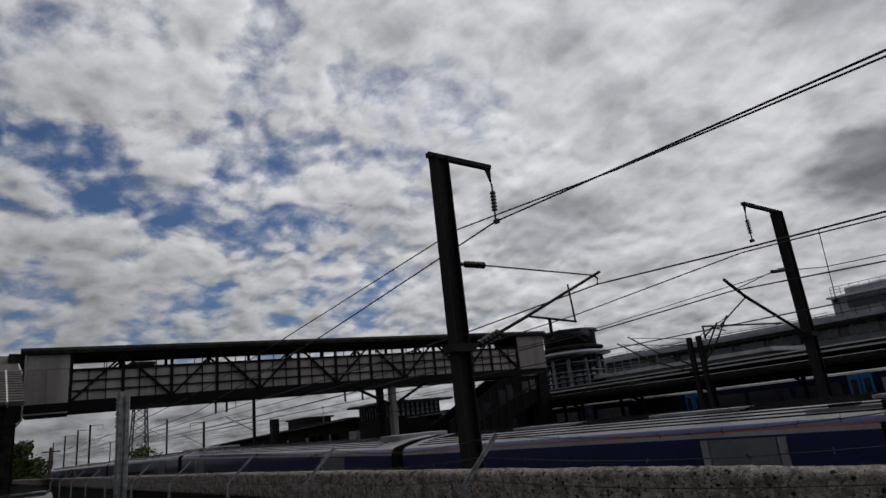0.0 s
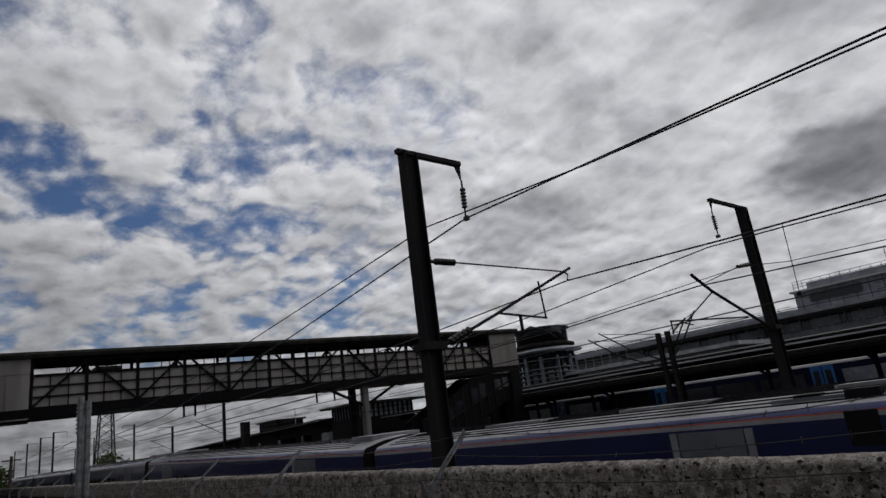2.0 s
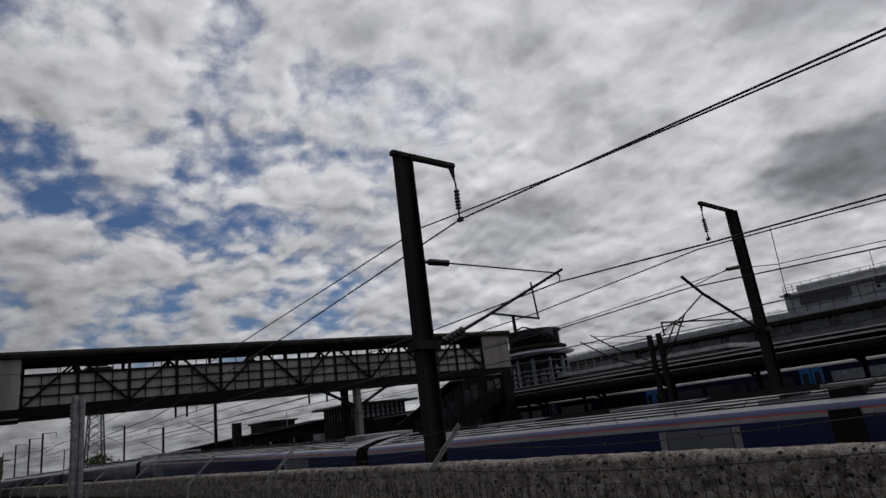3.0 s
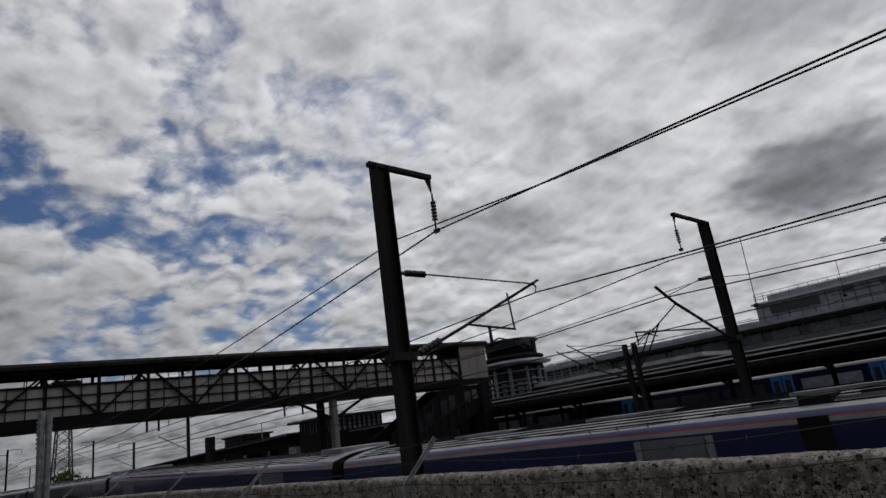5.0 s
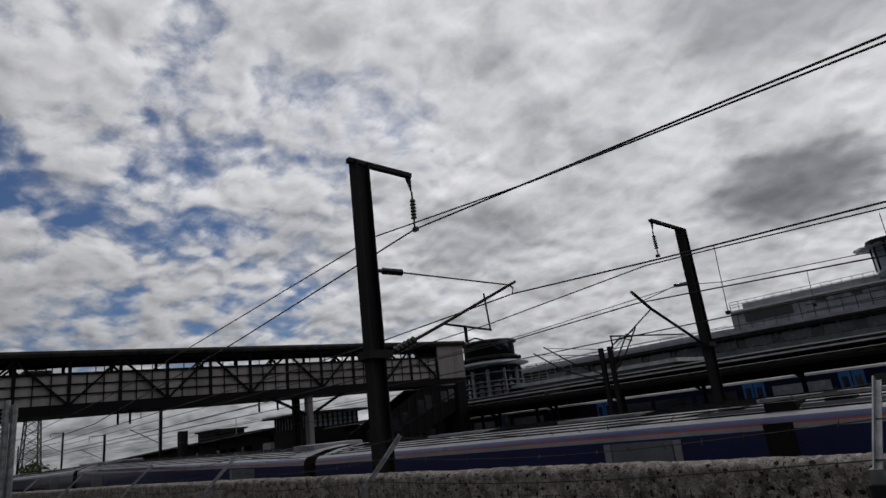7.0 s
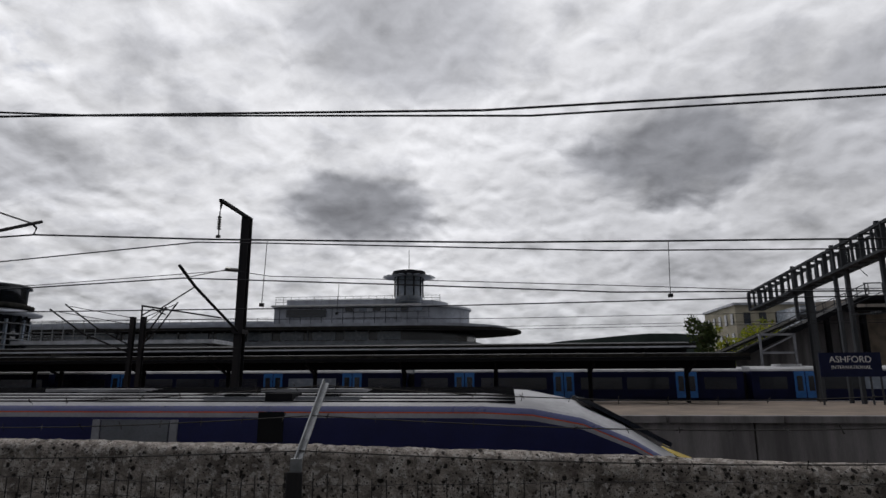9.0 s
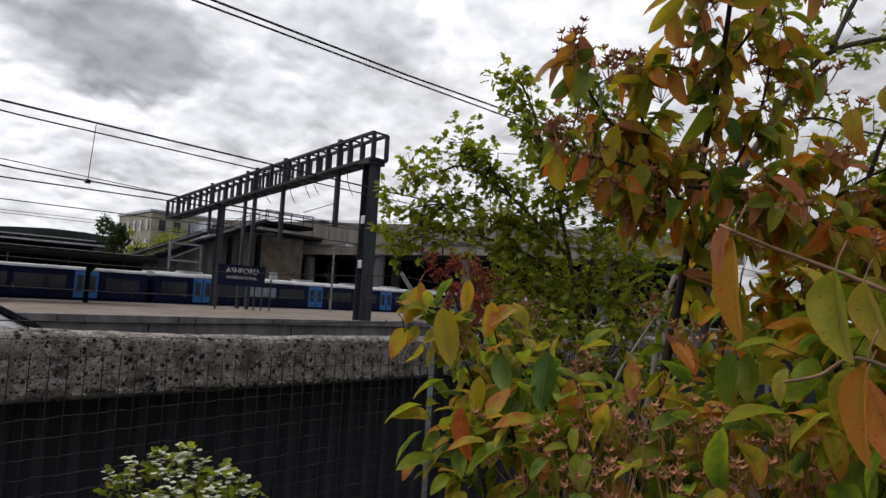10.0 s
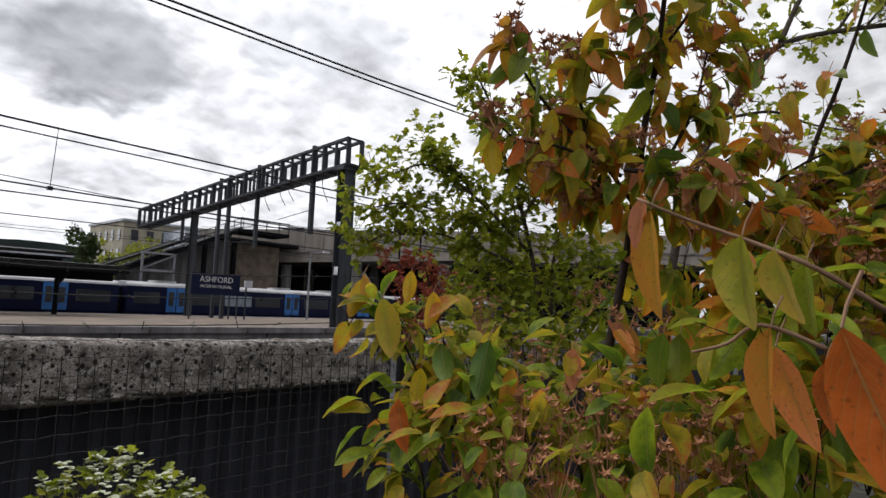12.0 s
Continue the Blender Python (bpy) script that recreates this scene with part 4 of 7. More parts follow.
for y, z in ((27.5, 4.55), (31.0, 4.9), (34.0, 4.6), (38.0, 5.1)):
    overhead_wire([(-130, y + 5, z + 0.4), (-38, y, z - 0.3), (-18, y, z), (0, y, z - 0.15), (19, y, z), (60, y, z)], 0.013, "thin station overhead line wire")
for y, z in ((19.0, 3.9), (21.0, 4.6), (23.0, 3.3), (26.0, 4.3)):
    overhead_wire([(-230, y + 16, z + 3.2), (-126, y + 7, z + 1.0), (-66, y, z), (-30, y - 3, z - 0.3)], 0.014, "thin overhead line wire beyond the bridge")
# droppers
for (xx, y, z0, z1) in ((-3.4, 13.4, 3.83, 3.17), (2.62, 9.2, 3.685, 2.9), (-3.45, 9.2, 3.845, 2.85)):
    g = Geo().tube([(xx, y, z0), (xx - 0.03, y, z1)], 0.006, n=4)
    g.box(xx - 0.06, xx, y - 0.03, y + 0.03, z1 - 0.05, z1)
    tagged(part("dropper", g, WIRE), "thin hanger wire with a small clip", "wire", "droppers")


# ---- gantry over the station tracks ----
def build_gantry():
    gx = thing("signal_gantry", (19.1, 24.2, PLAT_Z), "dark galvanised lattice gantry on a heavy column", "gantry")
    n0, n1 = Vector((19.25, 23.6, 0)), Vector((19.35, 48.5, 0))

    def q(u, side, z):
        p = n0.lerp(n1, u)
        return Vector((p.x + side * 0.42, p.y, z - 1.55 * u))
    top, low = 9.72, 8.42
    for side in (-1, 1):
        for z in (top, low):
            wpart("boom", Geo().beam(q(0, side, z), q(1, side, z), 0.16, 0.14), GANTRY_STEEL, gx)
        for k in range(27):
            u = k / 26
            wpart("web_post", Geo().beam(q(u, side, low), q(u, side, top), 0.09, 0.13 if k % 2 else 0.24, (1, 0, 0)), GANTRY_STEEL, gx)
    for k in range(27):
        u = k / 26
        for z in (low, top):
            wpart("cross_bar", Geo().beam(q(u, -1, z), q(u, 1, z), 0.09, 0.09), GANTRY_STEEL, gx)
    wpart("walkway", Geo().beam(q(0, 0, low + 0.05), q(1, 0, low + 0.05), 0.5, 0.05), GANTRY_STEEL, gx)
    g = Geo()
    h_column(g, 19.2, 24.1, 0.66, 0.60, PLAT_Z, low)
    wpart("column", g, GANTRY_STEEL, gx, "heavy steel column with peeling notices")
    wpart("column_head", Geo().box(18.7, 19.7, 23.7, 24.5, low - 0.25, low - 0.02), GANTRY_STEEL, gx)
    for k, z in enumerate((3.0, 5.2)):
        wpart("notice", Geo().box(18.85, 18.869, 23.95, 24.25, z, z + 0.4), FASCIA, gx)
    g = Geo()
    h_column(g, 19.3, 41.0 - 0.8, 0.38, 0.36, PLAT_Z, 7.4)
    wpart("column", g, GANTRY_STEEL, gx)
    for y, z0, w in ((27.0, 5.2, 0.22), (32.4, 4.7, 0.20), (35.7, PLAT_Z, 0.20), (36.9, PLAT_Z, 0.18), (41.9, 5.5, 0.18)):
        u = (y - 23.6) / 24.9
        wpart("drop_post", Geo().box(19.28 - w / 2, 19.28 + w / 2, y - w / 2, y + w / 2, z0, top + 0.42 - 1.55 * u), GANTRY_STEEL, gx)
    for y, z in ((27.0, 5.2), (32.4, 4.75)):
        g = Geo().tube([(19.28, y, z + 0.2), (17.4, y, z + 0.1)], 0.04)
        g.tube([(19.28, y, z + 1.3), (17.3, y, z + 0.5)], 0.02)
        insulator(g, (18.9, y, z + 0.2), (18.4, y, z + 0.17), 0.09, 4)
        wpart("cantilever", g, GANTRY_STEEL, gx)
    for y, drop in ((25.6, 1.6), (28.6, 1.1), (29.4, 1.2), (30.9, 1.3), (33.6, 0.9)):
        u = (y - 23.6) / 24.9
        z = low - 1.55 * u
        wpart("loose_cable", Geo().tube(smooth_line([(18.9, y, z), (18.8, y - 0.1, z - drop * 0.5), (18.95, y - 0.4, z - drop)], 4), 0.02, n=4), WIRE, gx)


build_gantry()


# ---- platform canopies ----
def canopy(name, a, b, depth, z, thick, columns, label, fascia):
    a, b = Vector((*a, 0)), Vector((*b, 0))
    c = thing(name, (*(a.lerp(b, 0.5)).xy, PLAT_Z), label, "canopy", "platform canopies")
    along = (b - a).normalized()
    out = Vector((-along.y, along.x, 0))
    up = Vector((0, 0, 1))
    mid = out * (depth / 2)
    wpart("roof_deck", Geo().beam(a + mid + up * (z + 0.1), b + mid + up * (z + 0.1), depth, 0.18), ROOF_FELT, c)
    low = z - thick * 0.3
    wpart("fascia", Geo().beam(a + up * low, b + up * low, 0.12, thick * 0.42), fascia, c, "long fascia board")
    wpart("gutter", Geo().beam(a + up * (low - thick * 0.3), b + up * (low - thick * 0.3), 0.2, 0.1), BLACK, c)
    r0, r1 = -out * 0.05 + up * (low + thick * 0.24), out * (depth * 0.45) + up * (z + thick * 1.3)
    slab = [p + r for p in (a, b) for r in (r0, r1, r1 - up * 0.08, r0 - up * 0.08)]
    wpart("roof_slope", Geo().mesh(slab, [(0, 4, 5, 1), (1, 5, 6, 2), (2, 6, 7, 3), (3, 7, 4, 0), (0, 1, 2, 3), (7, 6, 5, 4)]), CANOPY_ROOF, c, "grey sheeted roof slope")
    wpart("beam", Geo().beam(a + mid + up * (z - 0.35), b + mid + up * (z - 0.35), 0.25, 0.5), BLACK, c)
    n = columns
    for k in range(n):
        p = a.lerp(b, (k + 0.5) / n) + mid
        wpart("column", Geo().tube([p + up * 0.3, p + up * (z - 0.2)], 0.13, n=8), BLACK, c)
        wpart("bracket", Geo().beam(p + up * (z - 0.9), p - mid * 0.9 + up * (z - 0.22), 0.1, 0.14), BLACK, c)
    return c


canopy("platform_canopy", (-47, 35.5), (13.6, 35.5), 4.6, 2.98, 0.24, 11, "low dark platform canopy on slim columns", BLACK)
canopy("platform_canopy", (-58, 52), (15.2, 50), 6.0, 4.38, 0.34, 10, "platform canopy with a pale metal fascia", FASCIA)
canopy("platform_canopy", (-225, 66), (-74, 39), 6.0, 4.2, 0.14, 16, "long dark platform canopy with a thin pale edge", FASCIA)
shelter = thing("platform_shelter", (-150, 55, 0.3), "long dark shelter wall under the far canopy", "shelter")
for k in range(12):
    u = (k + 0.5) / 12
    x, y = -225 + 151 * u, 69.5 - 27 * u
    # near-black wall: the shade below the canopy is in its colour
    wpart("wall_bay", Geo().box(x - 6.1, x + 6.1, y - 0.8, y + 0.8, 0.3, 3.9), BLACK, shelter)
    for j in range(4):
        if (j + k) % 3:
            wpart("bay_window", Geo().box(x - 5.6 + j * 2.9, x - 3.4 + j * 2.9, y - 0.86 - (j - 1.5) * 0.5, y - 0.80, 1.4, 2.7), PALE_GLASS if (j * k) % 5 == 2 else DARK_GLASS, shelter)
canopy("platform_canopy", (-58, 38), (-28, 37), 5.0, 3.3, 0.16, 5, "platform canopy with a pale metal fascia", FASCIA)


# ---- the terminal building and its tower ----
def stadium(x0, x1, y0, y1, n=14):
    """A plan with a square west end and a round east end."""
    r = (y1 - y0) / 2
    cy = (y0 + y1) / 2
    arc = [(x1 - r * 1.3 + r * 1.3 * math.cos(t), cy + r * math.sin(t)) for t in (math.pi * (k / n - 0.5) for k in range(n + 1))]
    return [(x0, y0)] + arc + [(x0, y1)]


def build_terminal():
    b = thing("terminal_building", (-35, 105, 0.3), "long silver station terminal with glazing and rounded end", "building")
    wpart("base_wall", Geo().prism(stadium(-80, -3.0, 95.5, 117), 0.3, 8.0), GREY_CLAD, b)
    wpart("window_band", Geo().prism(stadium(-78, -4.0, 96.2, 116), 8.0, 9.6), DARK_GLASS, b)
    for k in range(34):
        x = -77 + k * 1.95
        if x < -18:
            wpart("mullion", Geo().box(x - 0.08, x + 0.08, 96.02, 96.2, 8.0, 9.6), GREY_CLAD, b)
    for k in range(11):
        x = -71 + k * 5.2
        wpart("window", Geo().box(x, x + 3.7, 96.0, 96.15, 8.15, 9.45), PALE_GLASS, b)
    wpart("roof_deck", Geo().prism(stadium(-80, 3.7, 92.5, 119), 9.6, 10.0), ROOF_FELT, b)
    wpart("roof_edge", Geo().prism(stadium(-80, 1.5, 93.6, 118), 10.0, 10.55), GREY_CLAD, b)
    wpart("upper_storey", Geo().prism(stadium(-35.5, -5.0, 95.2, 113), 10.55, 13.3), GREY_CLAD, b, "pale silver upper storey")
    for k in range(15):
        x = -34.6 + k * 1.7
        wpart("panel_joint", Geo().box(x - 0.03, x + 0.03, 95.12, 95.198, 10.6, 13.25), DARK_GLASS, b)
    for z in (11.5, 12.4):
        wpart("panel_joint", Geo().box(-25.4, -10.5, 95.12, 95.198, z - 0.03, z + 0.03), DARK_GLASS, b)
    wpart("parapet_trim", Geo().box(-35.9, -12.0, 94.68, 94.79, 13.32, 13.58), SIGN_WHITE, b, "white parapet trim")
    for k in range(6):
        x = -24.0 + k * 2.2
        wpart("upper_window", Geo().box(x, x + 1.2, 95.06, 95.196, 12.55, 13.1), PALE_GLASS if k % 2 else DARK_GLASS, b)
    wpart("upper_louvres", Geo().box(-33.5, -27.0, 95.0, 95.11, 11.7, 12.9), DARK_GLASS, b)
    wpart("upper_roof", Geo().prism(stadium(-35.8, -4.6, 94.8, 113.4), 13.3, 13.6), FASCIA, b)
    wpart("upper_step", Geo().prism(stadium(-34, -8.5, 96.5, 111), 13.6, 14.6), GREY_CLAD, b)
    rail = Geo()
    for k in range(22):
        x = -35.3 + k * 1.25
        rail.box(x - 0.03, x + 0.03, 95.1, 95.16, 13.6, 14.9)
    for z in (14.1, 14.5, 14.9):
        rail.box(-35.3, -9, 95.1, 95.16, z - 0.03, z + 0.03)
    wpart("roof_railing", rail, GALV, b)
    rail = Geo()
    for k in range(24):
        x = -79 + k * 1.8
        rail.box(x - 0.03, x + 0.03, 93.8, 93.86, 10.5, 11.5)
    for z in (11.0, 11.5):
        rail.box(-79, -36, 93.8, 93.86, z - 0.03, z + 0.03)
    wpart("terrace_railing", rail, GALV, b)
    wpart("terrace_wall", Geo().box(-80, -36, 96, 110, 10.55, 11.2), GREY_CLAD, b)
    c = (-14.3, 97.5)
    tower = wpart("lookout_tower", Geo().lathe(c, [(2.25, 14.0), (2.25, 14.9), (2.2, 15.0), (2.2, 18.2), (2.3, 18.3), (2.5, 18.4), (2.4, 19.0), (0.4, 19.3)], 28), PALE_GLASS, b, "round glazed lookout tower", flat=False)
    g = Geo()
    for k in range(10):
        t = 2 * math.pi * (k + 0.3) / 10
        px, py = c[0] + 2.24 * math.cos(t), c[1] + 2.24 * math.sin(t)
        g.box(px - 0.10, px + 0.10, py - 0.10, py + 0.10, 14.9, 18.4)
    wpart("tower_mullions", g, BLACK, tower)
    wpart("tower_cap", Geo().lathe(c, [(2.4, 18.25), (2.75, 18.4), (2.6, 19.0), (1.0, 19.25)], 28), BLACK, tower)
    for k in range(20):
        t = 2 * math.pi * (k + 0.5) / 20
        d = Vector((math.cos(t), math.sin(t), 0))
        s = d.cross(Vector((0, 0, 1)))
        base = Vector((*c, 18.1))
        wpart("sunshade_fin", Geo().beam(base + d * 2.3, base + d * 4.2, 0.75, 0.06), GREY_CLAD, tower)
    wpart("antenna", Geo().tube([(c[0], c[1], 19.2), (c[0], c[1], 22.6)], 0.05, n=5), BLACK, tower)


build_terminal()


def build_rotunda():
    r = thing("glazed_rotunda", (-54.8, 62, 0.3), "round glazed stair rotunda with stepped dark roof", "building")
    c = (-54.8, 62.0)
    wpart("drum", Geo().lathe(c, [(3.7, 0.3), (3.7, 8.7)], 26), DARK_GLASS, r, flat=False)
    for k in range(22):
        t = 2 * math.pi * k / 22
        px, py = c[0] + 3.72 * math.cos(t), c[1] + 3.72 * math.sin(t)
        wpart("mullion", Geo().box(px - 0.09, px + 0.09, py - 0.09, py + 0.09, 0.3, 8.8), BLACK, r)
    for z in (4.4, 5.0, 5.6, 6.2, 6.8, 7.9):
        wpart("ring_rail", Geo().lathe(c, [(3.84, z - 0.05), (3.92, z - 0.05), (3.92, z + 0.05), (3.84, z + 0.05)], 26), GALV, r, "pale tubular ring rail")
    for k in range(11):
        t = 2 * math.pi * (k + 0.25) / 11
        px, py = c[0] + 3.69 * math.cos(t), c[1] + 3.69 * math.sin(t)
        wpart("pale_pane", Geo().box(px - 0.22, px + 0.22, py - 0.12, py + 0.12, 4.6, 8.3), PALE_GLASS, r)
    wpart("brim", Geo().lathe(c, [(3.6, 8.7), (4.9, 8.85), (5.0, 9.0), (4.6, 9.15), (3.4, 9.5)], 30), GREY_CLAD, r, flat=False)
    wpart("brim", Geo().lathe(c, [(3.6, 9.5), (4.1, 9.6), (4.1, 9.85), (3.4, 10.1)], 30), ROOF_FELT, r, flat=False)
    wpart("lantern", Geo().lathe(c, [(3.35, 9.9), (3.35, 11.6), (3.75, 11.75), (3.75, 12.05), (0.5, 12.4)], 30), DARK_GLASS, r, flat=False)
    # glazed annexe with handrails beside it
    a = thing("glazed_annexe", (-47, 62, 0.3), "low glazed link with stacked handrails", "building")
    wpart("annexe_wall", Geo().box(-51, -30, 62, 68, 0.3, 5.6, 0.05), DARK_GLASS, a)
    wpart("annexe_roof", Geo().box(-51.5, -29, 61.2, 69, 5.6, 6.0, 0.1), FASCIA, a)
    for k, z in enumerate((6.3, 6.6, 6.9, 7.4, 7.9)):
        wpart("handrail", Geo().beam((-50.6 + k * 0.5, 61.5, z), (-42 + k, 61.5, z - 0.2), 0.07, 0.07), GALV, a)
    for k in range(8):
        wpart("baluster", Geo().box(-50.5 + k * 1.2, -50.44 + k * 1.2, 61.5, 61.56, 6.0, 7.6), GALV, a)


build_rotunda()


def build_signal_house():
    h = thing("glazed_waiting_room", (-66, 40, 0.3), "glazed upper room with a flat overhanging roof", "building")
    wpart("room_wall", Geo().box(-67, -60, 37, 44, 0.3, 3.6), BLACK, h)
    wpart("glazing", Geo().box(-66.8, -60.2, 37.1, 43.9, 3.6, 5.0), PALE_GLASS, h)
    for k in range(11):
        wpart("mullion", Geo().box(-60.2, -60.05, 37.1 + k * 0.66, 37.25 + k * 0.66, 3.6, 5.0), BLACK, h)
        wpart("mullion", Geo().box(-66.8 + k * 0.64, -66.65 + k * 0.64, 36.95, 37.1, 3.6, 5.0), BLACK, h)
    for z in (4.05, 4.5):
        wpart("transom", Geo().box(-60.2, -60.06, 37.1, 43.9, z - 0.04, z + 0.04), BLACK, h)
    wpart("flat_roof", Geo().box(-67.8, -58.8, 35.8, 45.2, 5.0, 5.22, 0.3), ROOF_FELT, h)
    p = thing("plant_room", (-108, 50, 0.3), "dark flat-roofed plant room above the canopies", "building")
    wpart("plant_wall", Geo().box(-112, -104, 47, 52, 0.3, 5.9, 0.3), BLACK, p)
    wpart("plant_roof", Geo().box(-112.4, -103.6, 46.6, 52.4, 5.9, 6.15, 0.3), ROOF_FELT, p)


build_signal_house()


# ---- the long express train on the near track ----
TY = 9.30
SIDE = 1.38
LIFT = 0.10


def coach_rings(inset=0.0):
    """Half profile from sill to roof, as offsets from the centre line and heights."""
    half = [(SIDE, -1.35), (SIDE + 0.02, 0.2), (SIDE, 1.05), (SIDE - 0.005, 1.105), (SIDE - 0.01, 1.122), (SIDE - 0.03, 1.165), (SIDE - 0.055, 1.19), (SIDE - 0.10, 1.22), (0.80, 1.335), (0.0, 1.40)]
    # sill, waist, white band, stripe, cantrail, pale edge, shoulder, crown
    return [(y, z + LIFT) for y, z in half]


def skin(x0, x1, i0, i1, rings):
    """Strip of the coach side between two ring points, both sides, with thickness."""
    g = Geo()
    for s in (-1, 1):
        line = rings[i0:i1 + 1]
        pts = [(x, TY + s * y, z) for x in (x0, x1) for y, z in line]
        n = len(line)
        g.mesh(pts, [(i, n + i, n + i + 1, i + 1) if s < 0 else (i, i + 1, n + i + 1, n + i) for i in range(n - 1)])
    return g


def coach(x0, x1, detail):
    c = thing("train_coach", ((x0 + x1) / 2, TY, RAIL_Z), "navy express train coach with white band and ribbed grey roof", "train", "express train coaches")
    r = coach_rings()
    core = Geo()
    prof = [(TY - y + 0.03, z - 0.03) for y, z in r] + [(TY + y - 0.03, z - 0.03) for y, z in reversed(r[:-1])]
    core.sweep(prof, x0 + 0.02, x1 - 0.02)
    wpart("body", core, UNDER, c)
    wpart("side_paint", skin(x0, x1, 0, 2, r), NAVY, c)
    wpart("white_band", skin(x0, x1, 2, 3, r), TRAIN_WHITE, c)
    wpart("red_stripe", skin(x0, x1, 3, 4, r), TRAIN_RED, c, "thin orange red stripe")
    wpart("cantrail", skin(x0, x1, 4, 6, r), TRAIN_BLUE, c, flat=False)
    wpart("roof_edge", skin(x0, x1, 6, 7, r), TRAIN_WHITE, c, flat=False)
    wpart("roof", skin(x0, x1, 7, 9, r), TRAIN_ROOF, c, flat=False)
    if detail:
        for k in range(17):
            y = -1.20 + k * 0.15
            z = LIFT + (1.40 - 0.08125 * abs(y) if abs(y) < 0.8 else 1.335 - 0.24 * (abs(y) - 0.8))
            wpart("roof_rib", Geo().box(x0 + 0.9, x1 - 0.9, TY + y - 0.016, TY + y + 0.016, z - 0.05, z + 0.014), TRAIN_GROOVE, c)
    span = x1 - x0
    for s in (-1, 1):
        face = TY + s * (SIDE + 0.022)
        ya, yb = sorted((face, face - s * 0.06))
        for xd in (x0 + 2.3, x1 - 3.6):
            wpart("door", Geo().box(xd, xd + 1.25, ya, yb, -1.1, 1.12, 0.0), DOOR_GREY, c, "plain grey door")
            wpart("door_edge", Geo().box(xd - 0.10, xd - 0.01, ya - 0.004, yb, -1.1, 1.12), TRAIN_WHITE, c)
        for k in range(8):
            xw = x0 + 4.0 + k * (span - 9.0) / 8
            wpart("window", Geo().box(xw, xw + 1.35, ya, yb, -0.05, 0.72), DARK_GLASS, c)
        wpart("bogie_skirt", Geo().box(x0 + 0.3, x1 - 0.3, *sorted((TY + s * 1.2, TY + s * 1.1)), RAIL_Z + 0.25, -1.3), UNDER, c)
    for xe in (x0 + 0.6, x1 - 1.5):
        wpart("roof_pod", Geo().box(xe, xe + 0.9, TY - 0.8, TY + 0.8, 1.44, 1.56, 0.08), TRAIN_ROOF, c)
    wpart("gangway", Geo().sweep([(TY - 1.1, -1.2), (TY + 1.1, -1.2), (TY + 1.1, 1.2), (TY + 0.9, 1.33), (TY - 0.9, 1.33), (TY - 1.1, 1.2)], x1 - 0.01, x1 + 0.55), RUBBER, c)
    for xb in (x0, x1):
        wpart("wheelset", Geo().tube([(xb, TY - 0.8, RAIL_Z + 0.43), (xb, TY + 0.8, RAIL_Z + 0.43)], 0.43, n=16), UNDER, c)
    return c


